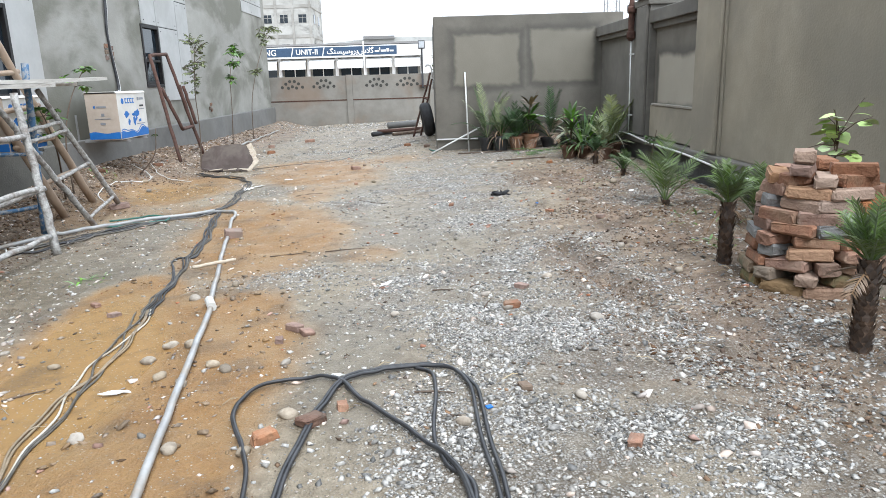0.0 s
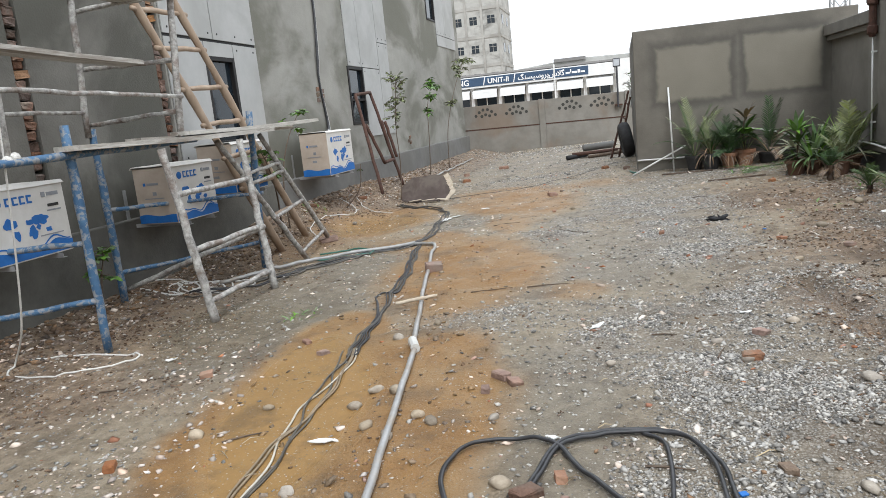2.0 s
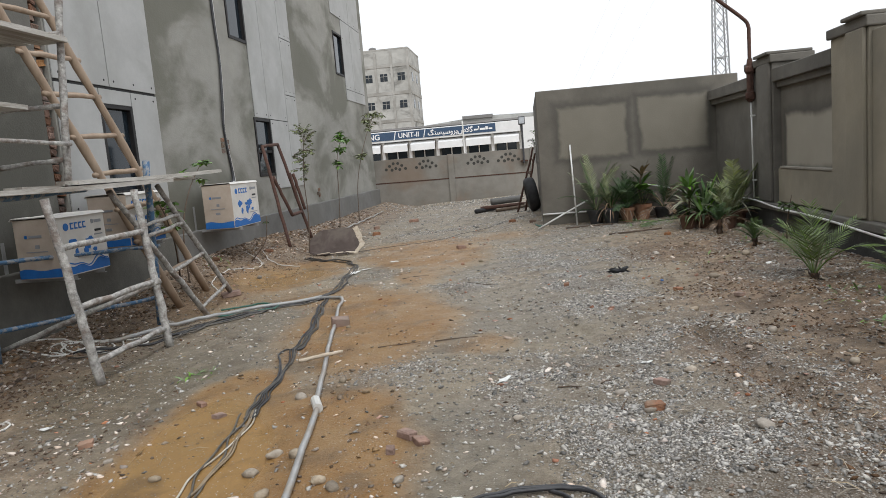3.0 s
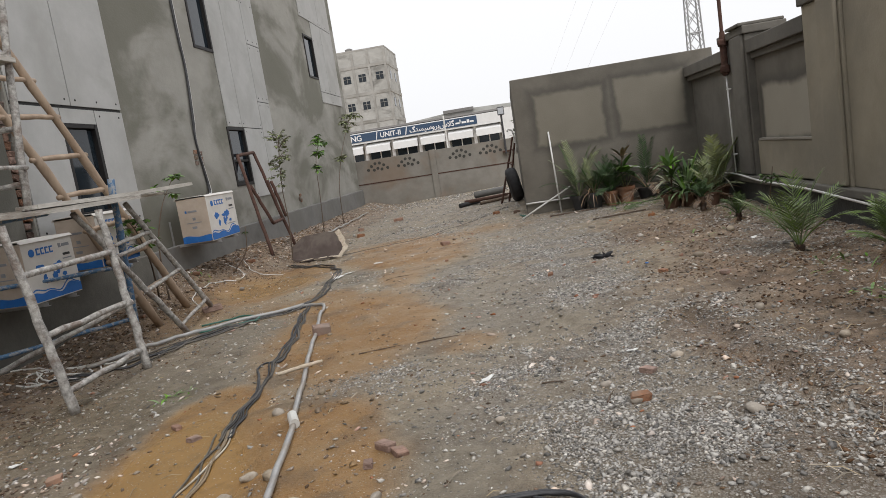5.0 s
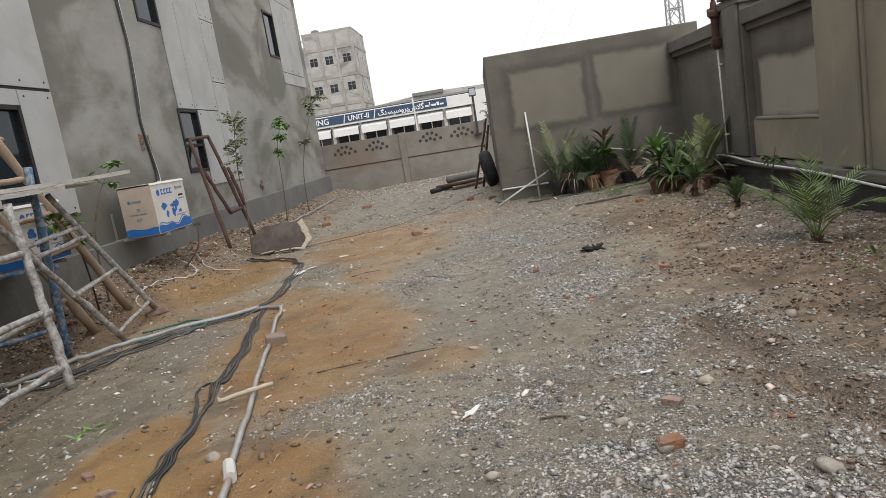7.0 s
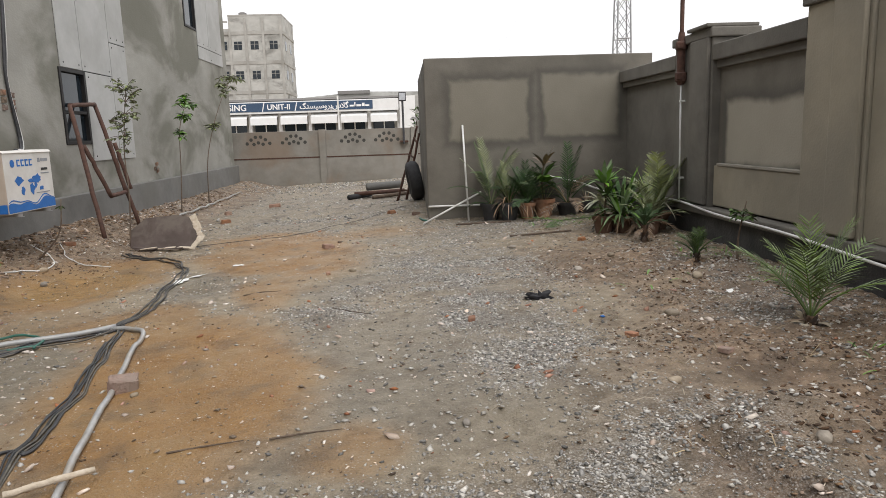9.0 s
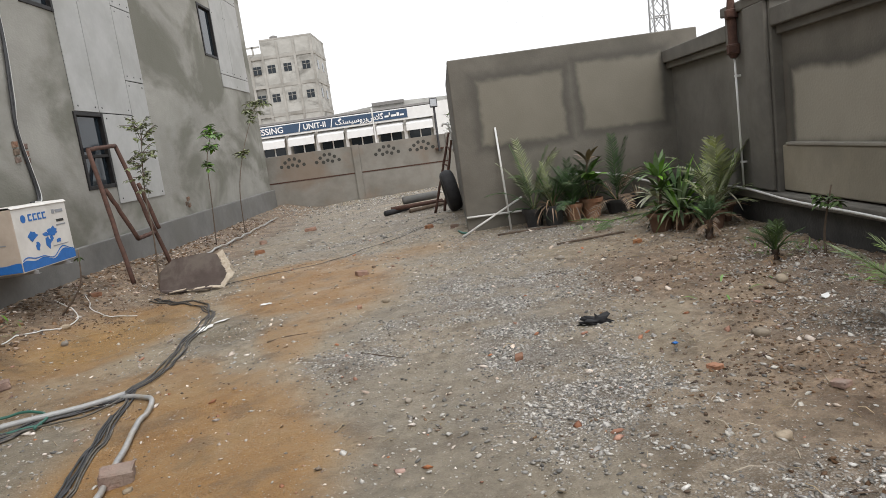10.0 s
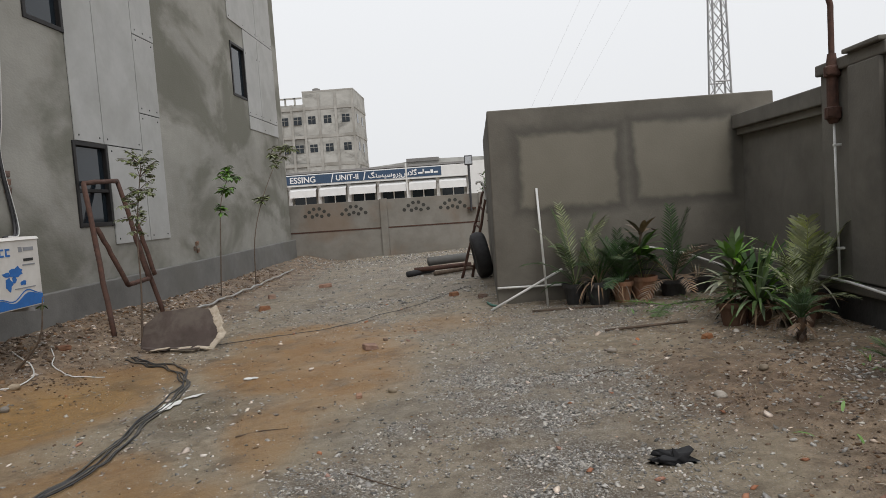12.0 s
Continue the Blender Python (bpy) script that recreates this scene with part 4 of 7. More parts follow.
    for a, b, e, f, m in ((-0.16, 0.14, 0.675, 0.715, "card_grey"), (-0.26, -0.20, 0.67, 0.72, "card_blue"), (-0.04, 0.06, 0.50, 0.56, "card_grey"), (-0.26, 0.24, 0.44, 0.455, "card_grey"), (-0.10, 0.06, 0.32, 0.37, "card_grey")):
        part("print_bar", flat_shape(rect(d * a, d * b, h * e, h * f), "y", -Y - 0.0015), m, body)
    b = thing("wall_bracket", "pair of grey steel bracket arms fixed to the plastered wall", "bracket", group="brackets under the cartons")
    for y in (yc - w * 0.3, yc + w * 0.3):
        bm = bmesh.new()
        box(bm, WX, -4.05 + d + 0.04, y - 0.018, y + 0.018, z0 - 0.034, z0 - 0.030)
        box(bm, WX, -4.05 + d + 0.04, y - 0.018, y - 0.014, z0 - 0.030, z0)
        part("arm", bm, "steel", b)
        part("wall_plate", boxed(WX, WX + 0.006, y - 0.02, y + 0.02, z0 - 0.03, z0 + 0.32), "steel", b)
    return c


for row in ((4.14, 0.68, 0.40, 0.50, 0.52, 1.0, 1), (6.03, 0.62, 0.40, 0.52, 0.49, -1.5, 2), (7.05, 0.66, 0.40, 0.52, 0.62, 1.2, 3), (9.56, 0.90, 0.40, 0.60, 0.545, 0.6, 4)):
    carton(*row)


# ---- scaffold ----
tower = thing("scaffold_tower", "tube scaffold, blue below and cement-crusted above, against the wall", "scaffold")


def scaf(name, p0, p1, r, mat, seed, wob=0.12):
    return part(name, crusty(p0, p1, r, seed, wob=wob), mat, tower, smooth=True)


scaf("leg", (-3.20, 4.12, gz(-3.2, 4.12)), (-3.20, 4.12, 1.37), 0.03, "blue_tube", 1)
scaf("leg", (-4.12, 3.72, gz(-4.12, 3.72)), (-4.14, 3.76, 1.25), 0.028, "blue_tube", 2)
scaf("leg", (-3.97, 5.24, gz(-3.97, 5.24)), (-3.97, 5.24, 1.37), 0.03, "blue_tube", 3)
scaf("rung", (-3.20, 4.12, 0.61), (-4.14, 3.74, 0.62), 0.02, "blue_tube", 4)
scaf("rung", (-3.20, 4.12, 0.22), (-4.13, 3.73, 0.16), 0.02, "blue_tube", 5)
scaf("rail", (-3.17, 2.2, 1.14), (-3.17, 5.45, 1.21), 0.026, "blue_tube", 6)
scaf("rail", (-3.97, 5.24, 0.16), (-3.42, 6.62, 0.12), 0.02, "blue_tube", 7)
scaf("rail", (-3.97, 5.24, 0.70), (-3.30, 6.62, 0.62), 0.018, "blue_tube", 8)
scaf("leg", (-3.40, 6.62, gz(-3.4, 6.62)), (-3.22, 6.45, 1.42), 0.032, "blue_tube", 9)
scaf("standard", (-3.20, 3.64, 1.17), (-3.20, 3.80, 3.4), 0.032, "lime_tube", 10)
scaf("standard", (-3.21, 5.32, 1.21), (-3.20, 5.62, 3.4), 0.027, "lime_tube", 11)
scaf("standard", (-3.98, 5.20, 1.30), (-3.98, 5.38, 3.4), 0.027, "lime_tube", 12)
scaf("standard", (-3.98, 3.55, 1.25), (-3.98, 3.65, 3.4), 0.027, "lime_tube", 13)
for k, (z, dz) in enumerate(((1.42, 0.02), (1.84, 0.0), (2.34, 0.05))):
    scaf("rung", (-3.20, 5.34 + 0.12 * (z - 1.2), z + dz), (-3.98, 5.22 + 0.08 * (z - 1.2), z - dz), 0.02, "lime_tube", 20 + k)
    scaf("rung", (-3.20, 3.66 + 0.07 * (z - 1.2), z + dz), (-3.98, 3.56, z - dz), 0.022, "lime_tube", 24 + k)
scaf("rail", (-3.17, 3.3, 1.585), (-3.17, 5.36, 1.55), 0.016, "lime_tube", 30, 0.05)
scaf("rail", (-3.98, 3.0, 1.52), (-3.98, 5.22, 1.50), 0.016, "lime_tube", 31)
scaf("rail", (-3.98, 3.0, 2.42), (-3.98, 5.32, 2.40), 0.016, "lime_tube", 32)
scaf("lashing", (-3.19, 3.62, 1.17), (-3.18, 3.69, 1.20), 0.034, "rope", 33, 0.2)


def plank(p0, p1, w, t, seed, label="long cement-splashed timber scaffold plank"):
    """A worn board from end to end, slightly bowed."""
    p0, p1 = Vector(p0), Vector(p1)
    rng = random.Random(seed)
    L = (p1 - p0).length
    bm = bmesh.new()
    n = 14
    rings = []
    for i in range(n + 1):
        u = i / n
        b = -0.012 * math.sin(math.pi * u)
        ww = w / 2 * (1 + rng.uniform(-0.03, 0.03)) * (0.9 if i in (0, n) else 1)
        rings.append([bm.verts.new((x, L * u, z + b + rng.uniform(-0.002, 0.002))) for x, z in ((-ww, 0), (ww, 0), (ww, t), (-ww, t))])
    for a, b in zip(rings, rings[1:]):
        for k in range(4):
            bm.faces.new((a[k], b[k], b[(k + 1) % 4], a[(k + 1) % 4]))
    bm.faces.new(rings[0])
    bm.faces.new(rings[-1][::-1])
    bmesh.ops.recalc_face_normals(bm, faces=bm.faces)
    ob = tagged(part("scaffold_plank", bm, "plank"), label, "plank", group="planks on the scaffold")
    d = (p1 - p0).normalized()
    side = d.cross(Vector((0, 0, 1))).normalized()
    up = side.cross(d)
    ob.matrix_basis = Matrix((side, d, up)).transposed().to_4x4()
    ob.matrix_basis.translation = p0
    ob.location = p0
    return ob


plank((-3.12, 4.02, 1.205), (-3.16, 6.6, 1.215), 0.22, 0.035, 1)
plank((-3.20, 5.30, 1.245), (-3.14, 7.62, 1.275), 0.20, 0.032, 2)
plank((-3.33, 4.9, 1.225), (-3.36, 7.45, 1.225), 0.16, 0.030, 3, "narrow splashed timber plank on the scaffold")
plank((-3.34, 3.0, 1.86), (-3.36, 5.10, 1.80), 0.2, 0.03, 4)
plank((-3.30, 3.2, 2.36), (-3.28, 5.50, 2.315), 0.26, 0.035, 5)
plank((-3.55, 3.2, 2.375), (-3.56, 5.50, 2.33), 0.2, 0.03, 6)


# ---- ladders and trestle frames ----
def ladder(name, label, category, a0, a1, b0, b1, rungs, r, rr, mat, seed, over=0.05, bumps=0.05):
    a0, a1, b0, b1 = map(Vector, (a0, a1, b0, b1))
    L = thing(name, label, category)
    rng = random.Random(seed)
    for p, q in ((a0, a1), (b0, b1)):
        n = 16
        pts = [p.lerp(q, i / n) + Vector([rng.uniform(-0.006, 0.006) for _ in range(3)]) * (0 < i < n) for i in range(n + 1)]
        rad = [r * (1 + (bumps * 1.6 if i % 3 == 1 else 0) + rng.uniform(-bumps, bumps) * 0.6) * (1.08 - 0.16 * i / n) for i in range(n + 1)]
        part("rail", sweep(bmesh.new(), pts, rad, 10), mat, L, smooth=True)
    for t in rungs:
        p, q = a0.lerp(a1, t), b0.lerp(b1, t)
        d = (q - p).normalized()
        part("rung", crusty(p - d * (over + rng.uniform(0, 0.02)) , q + d * (over + rng.uniform(0, 0.02)), rr, int(seed * 100 + t * 100), wob=0.08, steps=5), mat, L, smooth=True)
    return L


ladder("bamboo_ladder", "tall bamboo ladder leaning on the plastered wall", "ladder", (-3.50, 7.22, gz(-3.5, 7.22)), (-3.98, 5.10, 3.75), (-3.50, 7.84, gz(-3.5, 7.84)), (-3.98, 5.72, 3.75),
       (0.10, 0.20, 0.285, 0.372, 0.46, 0.555, 0.64, 0.73, 0.83, 0.93), 0.036, 0.024, "bamboo", 1, 0.07, 0.10)
ladder("wooden_ladder", "short cement-splashed wooden ladder leaning against the planks", "ladder", (-3.05, 6.9, gz(-3.05, 6.9)), (-3.19, 5.78, 1.17), (-3.16, 7.7, gz(-3.16, 7.7) + 0.07), (-3.30, 6.72, 1.19),
       (0.07, 0.40, 0.68, 0.75), 0.026, 0.018, "lime_tube", 2, 0.02)
ladder("trestle_frame", "cement-crusted steel trestle frame carrying scaffold planks", "trestle", (-2.78, 4.75, gz(-2.78, 4.75)), (-2.97, 4.72, 1.16), (-2.77, 5.66, gz(-2.77, 5.66)), (-2.97, 5.78, 1.17),
       (0.12, 0.42, 0.74), 0.03, 0.022, "lime_tube", 3, 0.0)
tagged(part("loose_pole", crusty((-3.97, 5.3, gz(-3.97, 5.3) + 0.1), (-2.80, 5.7, 0.42), 0.02, 77), "lime_tube", None, smooth=True), "crusted steel pole laid across the trestle foot", "pole")


# ---- ropes ----
def cord(name, label, category, pts, r, mat, lift=True, steps=6, n=7, ob_parent=None):
    path = curve(pts, steps)
    if lift:
        path = [Vector((p.x, p.y, max(p.z, gz(p.x, p.y) + r * 0.8))) for p in path]
    ob = part(name, sweep(bmesh.new(), path, r, n), mat, ob_parent, smooth=True)
    return tagged(ob, label, category) if ob_parent is None else ob


cord("hanging_rope", "white rope hanging from the scaffold and trailing on the ground", "rope",
     [(-3.16, 3.72, 3.2), (-3.15, 3.66, 2.3), (-3.16, 3.62, 1.5), (-3.24, 3.64, 0.9), (-3.45, 3.74, 0.2), (-3.68, 3.84, -0.1), (-3.62, 3.72, -0.2), (-3.2, 3.66, -0.2), (-2.9, 3.80, -0.2), (-2.84, 3.98, -0.2), (-3.1, 4.06, -0.2), (-3.5, 4.02, -0.2), (-3.66, 3.98, -0.2)], 0.0062, "rope")
rng = random.Random(5)
coil = []
for k in range(46):
    a = k * 0.62
    q = 0.16 + 0.1 * math.sin(k * 0.37) + 0.05 * rng.random()
    coil.append((-3.95 + q * 1.4 * math.cos(a) + 0.012 * k, 5.75 + q * 0.9 * math.sin(a) + 0.004 * k, 0.0 - 0.2 + 0.0))
cord("rope_coil", "loose tangle of white rope on the earth by the wall", "rope", coil, 0.008, "rope", steps=4)


# ---- rusty frame leaning under the window ----
fr = thing("steel_frame", "rusty welded steel frame leaning on the wall under a window", "frame")
hl, hr = (-4.17, 11.72, 1.69), (-4.17, 12.46, 1.74)
m1, m2, r2 = (-3.80, 11.78, 0.50), (-3.80, 12.28, 0.52), (-3.95, 12.28, 1.22)
for a, b, s in ((hl, (-3.66, 11.13, gz(-3.66, 11.13)), 1), (hr, (-3.70, 12.38, gz(-3.7, 12.38)), 2), (hl, hr, 3), ((-4.0, 11.6, 1.18), m1, 4), (m1, m2, 5), (m2, r2, 6), ((-3.9, 12.32, 1.20), (-3.76, 12.37, 0.55), 7)):
    part("tube", crusty(a, b, 0.028, s + 50, wob=0.04), "rust", fr, smooth=True)

# ---- service cable and box down the wall ----
svc = thing("wall_cable", "black cable bundle clipped down the plastered wall", "cable")
for k, (dy, m) in enumerate(((0.0, "cable"), (0.035, "cable"), (0.06, "pvc"))):
    part("strand", sweep(bmesh.new(), curve([(WX + 0.02, 10.62 + dy, 7.4), (WX + 0.02, 10.58 + dy, 4.0), (WX + 0.025, 10.62 + dy * 0.6, 3.0), (WX + 0.03, 10.52 + dy, 2.3), (WX + 0.02, 10.50 + dy * 0.5, 1.9), (WX + 0.03, 10.60 + dy, 1.22), (WX + 0.12, 10.3 + dy, 1.15)], 6), 0.013 if k < 2 else 0.009, 7), m, svc, smooth=True)
for z in (1.62, 1.70, 1.78):
    piece("brick", lump_mesh, wall_west, pose(WX - 0.025, 10.43, z, 3, 2, 6))
    piece("brick", lump_mesh, wall_west, pose(WX - 0.030, 10.60, z - 0.02, -3, 2, -6))
for z, y in ((0.74, 14.87), (0.81, 14.95), (0.70, 14.97)):
    piece("brick", lump_mesh, wall_west, pose(WX - 0.02, y, z, 9, 2, 8))

# ---- broken laminated board ----
bd = thing("broken_board", "broken dark laminated board lying on the mud", "board debris", pose(-2.86, 10.86, gz(-2.8, 10.8) + 0.02, 0, 0, -8))
bm = bmesh.new()
pts = [(-0.42, -0.02), (0.34, -0.04), (0.44, 0.14), (0.30, 0.40), (0.10, 0.44), (-0.30, 0.40), (-0.46, 0.24)]
f = bm.faces.new([bm.verts.new((x, y * 0.5, y * 0.86)) for x, y in pts])
g = bmesh.ops.extrude_face_region(bm, geom=[f])
bmesh.ops.translate(bm, verts=[v for v in g["geom"] if isinstance(v, bmesh.types.BMVert)], vec=(0, 0.02, -0.018))
bmesh.ops.recalc_face_normals(bm, faces=bm.faces)
part("sheet", bm, "laminate", bd)
rng = random.Random(9)
EDGE = ((0.36, 0.0), (0.44, 0.14), (0.37, 0.27), (0.30, 0.40))
for k in range(10):
    u = 3 * k / 10
    (ax, ay), (bx, by) = EDGE[int(u)], EDGE[int(u) + 1]
    w = rng.uniform(0.02, 0.05)
    bm = boxed(-rng.uniform(0.03, 0.06), rng.uniform(0.03, 0.06), -w, 0.4 * w, -0.007, 0.004, 0.002)
    for v in bm.verts:
        v.co += Vector((rng.uniform(-0.012, 0.012), rng.uniform(-0.012, 0.012), 0))
    c = part("splinter", bm, "chipwood", bd, "pale broken chipboard edge")
    f_ = u - int(u)
    x, y = ax + f_ * (bx - ax), ay + f_ * (by - ay)
    c.matrix_basis = Matrix.Translation((x, y * 0.5, y * 0.86 + 0.004)) @ Matrix.Rotation(radians(60 + rng.uniform(-9, 9)), 4, "X") @ Matrix.Rotation(math.atan2(by - ay, bx - ax) + rng.uniform(-0.25, 0.25), 4, "Z")
for k in range(6):
    bm = boxed(-0.1, 0.1, -0.03, 0.03, -0.005, 0.005, 0.003)
    c = part("splinter", bm, "chipwood" if k % 2 else "laminate", bd)
    c.matrix_basis = pose(-0.25 + 0.11 * k, -0.09 + rng.uniform(-0.03, 0.03), 0.012, rng.uniform(-8, 8), rng.uniform(-8, 8), rng.uniform(-40, 40))


# ---- conduit and cables on the ground ----
def on_ground(pts, r):
    return [(x, y, gz(x, y) + r) for x, y in pts]


conduit = thing("grey_conduit", "long grey plastic conduit lying across the mud", "conduit")
part("pipe", sweep(bmesh.new(), [Vector((p.x, p.y, gz(p.x, p.y) + 0.02)) for p in curve([(-0.42, 0.8, 0), (-0.62, 2.03, 0), (-0.80, 3.0, 0), (-0.95, 3.86, 0)], 8)], 0.016, 9), "conduit", conduit, smooth=True)
part("coupler", sweep(bmesh.new(), on_ground([(-0.93, 3.80), (-0.99, 3.94)], 0.024), 0.026, 10), "pvc", conduit, "white pipe coupler")
part("pipe", sweep(bmesh.new(), [Vector((p.x, p.y, gz(p.x, p.y) + 0.02)) for p in curve([(-0.98, 3.92, 0), (-1.22, 4.91, 0), (-1.42, 5.8, 0), (-1.58, 6.5, 0), (-1.66, 6.9, 0), (-1.95, 7.1, 0)], 8)], 0.0155, 9), "conduit", conduit, smooth=True)
part("pipe", sweep(bmesh.new(), [Vector((p.x, p.y, gz(p.x, p.y) + 0.03)) for p in curve([(-1.92, 7.12, 0), (-2.8, 6.74, 0), (-3.1, 6.4, 0), (-3.5, 5.95, 0)], 8)], 0.018, 9), "conduit", conduit, smooth=True)
tagged(part("stick", crusty((-1.36, 4.76, gz(-1.36, 4.76) + 0.05), (-1.10, 4.90, gz(-1.1, 4.9) + 0.055), 0.0125, 3, wob=0.06, bend=0.004), "chipwood", None, smooth=True), "pale peeled stick lying across the conduit", "stick")


def bundle(name, label, route, strands, spread, r, mats, seed, wander=0.35, kink=0.0):
    b = thing(name, label, "cable")
    rg = random.Random(seed)
    for k in range(strands):
        ph, am, lift = rg.uniform(0, 6), rg.uniform(0.3, 1) * spread, rg.uniform(0, 2) * r
        path = []
        base = curve([(x, y, 0) for x, y in route], 9)
        for i, p in enumerate(base):
            q = base[min(i + 1, len(base) - 1)] - base[max(i - 1, 0)]
            side = Vector((q.y, -q.x, 0)).normalized()
            s = am * math.sin(ph + i * wander) + 0.4 * am * math.sin(2.3 * ph + i * wander * 2.1)
            s += kink * math.sin(i * 0.55 + seed) * math.sin(i * 0.21 + 2 * seed)
            x, y = p.x + side.x * s, p.y + side.y * s
            path.append(Vector((x, y, gz(x, y) + r + lift)))
        part("strand", sweep(bmesh.new(), path, r, 7), mats[k % len(mats)], b, smooth=True)
    return b


bundle("cable_bundle", "bundle of black power cables lying along the muddy yard", [(-1.36, 3.86), (-1.38, 4.15), (-1.42, 4.5), (-1.51, 5.06), (-1.56, 5.5), (-1.66, 6.1), (-1.80, 6.75), (-1.92, 7.2)], 6, 0.038, 0.005, ("cable", "cable", "cable_dusty"), 1, 0.10, 0.02)
bundle("cable_bundle", "slack black cable with a small kinked loop beside the conduit", [(-1.40, 4.35), (-1.50, 4.78), (-1.62, 5.08), (-1.60, 5.22), (-1.50, 5.16), (-1.52, 5.4), (-1.66, 6.0), (-1.86, 6.8)], 2, 0.012, 0.0058, ("cable",), 8, 0.11, 0.008)
bundle("cable_bundle", "bundle of black power cables lying along the muddy yard", [(-1.95, 7.15), (-1.92, 7.8), (-2.02, 8.5), (-2.12, 9.2), (-2.3, 9.7), (-2.6, 10.1), (-2.95, 10.35), (-3.2, 10.5)], 6, 0.055, 0.0056, ("cable", "cable", "cable_dusty"), 2, 0.11, 0.022)
bundle("muddy_cables", "mud-coated cable strands sunk in the wet sand", [(-0.85, 0.8), (-1.02, 1.7), (-1.14, 2.23), (-1.22, 2.73), (-1.25, 3.13), (-1.31, 3.55), (-1.37, 3.98)], 5, 0.05, 0.0052, ("cable_tan", "cable_dusty", "cable_cream"), 3, 0.14, 0.016)
bundle("cable_bundle", "black cables running from the scaffold across the earth", [(-1.95, 7.15), (-2.2, 6.95), (-2.45, 6.72), (-2.7, 6.5), (-2.95, 6.1), (-3.25, 5.75), (-3.6, 5.6)], 9, 0.15, 0.0066, ("cable", "cable_dusty"), 4, 0.14, 0.03)
bundle("green_hose", "short length of green garden hose among cables", [(-2.95, 7.0), (-2.6, 7.12), (-2.35, 7.0), (-2.3, 6.78)], 1, 0.0, 0.009, ("green_hose",), 5)
bundle("green_hose", "short length of green garden hose among cables", [(-3.0, 6.7), (-2.75, 6.72), (-2.5, 6.78), (-2.3, 6.85)], 1, 0.0, 0.008, ("green_hose",), 6)
for k, route in enumerate(([(-0.22, 1.4), (-0.28, 1.99), (-0.36, 2.25), (-0.47, 2.53), (-0.42, 2.74), (-0.26, 2.80), (-0.10, 2.77), (0.02, 2.60), (0.14, 2.42), (0.28, 2.22), (0.36, 2.06), (0.40, 1.8)],
                           [(-0.16, 1.5), (-0.19, 1.98), (-0.16, 2.35), (-0.09, 2.70), (0.04, 2.82), (0.18, 2.86), (0.33, 2.84), (0.41, 2.74), (0.45, 2.58), (0.46, 2.25), (0.49, 1.9), (0.5, 1.4)],
                           [(0.22, 2.86), (0.29, 2.80), (0.31, 2.6), (0.30, 2.29), (0.34, 2.1), (0.42, 1.95), (0.40, 1.6)])):
    bundle("cable_loop", "looped pair of thick black cables on wet gravel", route, 2, 0.02, 0.0078, ("cable", "cable"), 20 + k, 0.05)
bundle("thin_wire", "thin dark wire trailing over the gravel", [(-2.6, 11.0), (-1.6, 11.3), (-0.8, 12.0), (-0.3, 12.6), (0.1, 13.0)], 1, 0.03, 0.0032, ("cable",), 31)
bundle("white_wire", "thin white wire lying beside the wall", [(-3.9, 9.9), (-3.6, 9.7), (-3.5, 9.3), (-3.7, 8.8), (-3.6, 8.2), (-3.4, 7.9)], 1, 0.02, 0.006, ("pvc",), 32)
bundle("white_wire", "thin white wire hanging down to the earth", [(-3.75, 10.2), (-3.55, 9.9), (-3.3, 9.8), (-3.1, 9.9)], 1, 0.02, 0.005, ("pvc",), 33)
bundle("wall_foot_pipe", "dusty plastic pipe lying along the wall's foot", [(-3.55, 12.9), (-3.56, 14.5), (-3.6, 16.3), (-3.62, 18.3)], 1, 0.0, 0.016, ("conduit",), 34)

# ---- plants ----
def leaf(bm, p, d, up, L, W, n=3, droop=0.3):
    """One tapered leaf blade as a strip, folded a little along its middle."""
    d, up = d.normalized(), up.normalized()
    side = d.cross(up)
    side = side.normalized() if side.length > 1e-4 else Vector((1, 0, 0))
    rows, q, v = [], Vector(p), Vector(d)
    for i in range(n + 1):
        u = i / n
        w = W * math.sin(math.pi * min(1, 0.15 + 0.85 * u)) ** 0.8 * (1 if i < n else 0.05)
        rows.append([bm.verts.new(q - side * w / 2), bm.verts.new(q + side * w / 2)])
        v = (v - Vector((0, 0, droop / n))).normalized()
        q = q + v * (L / n)
    for a, b in zip(rows, rows[1:]):
        bm.faces.new((a[0], a[1], b[1], b[0]))


def frond(bm, base, azim, elev, L, leaflets, leaf_len, leaf_w, droop, rng, rib=0.005):
    """A feather palm frond: an arching rib with two rows of leaflets."""
    d = Vector((math.cos(azim) * math.cos(elev), math.sin(azim) * math.cos(elev), math.sin(elev)))
    pts, p, v = [], Vector(base), d.copy()
    n = 10
    for i in range(n + 1):
        pts.append(p.copy())
        v = (v - Vector((0, 0, droop / n))).normalized()
        p = p + v * (L / n)
    sweep(bm, pts, [rib * (1.2 - i / n) + 0.001 for i in range(n + 1)], 4)
    side = Vector((-math.sin(azim), math.cos(azim), 0))
    for k in range(leaflets):
        u = 0.22 + 0.78 * (k + 0.5) / leaflets
        i = min(n - 1, int(u * n))
        q = pts[i].lerp(pts[i + 1], u * n - i)
        t = (pts[i + 1] - pts[i]).normalized()
        ll = leaf_len * (1 - abs(u - 0.5) * 1.1) * rng.uniform(0.85, 1.1)
        for s in (-1, 1):
            w = (t * 0.75 + side * s * 0.75 + Vector((0, 0, 0.22 + rng.uniform(-0.15, 0.15)))).normalized()
            leaf(bm, q, w, t.cross(w), ll, leaf_w, 2, 0.35)


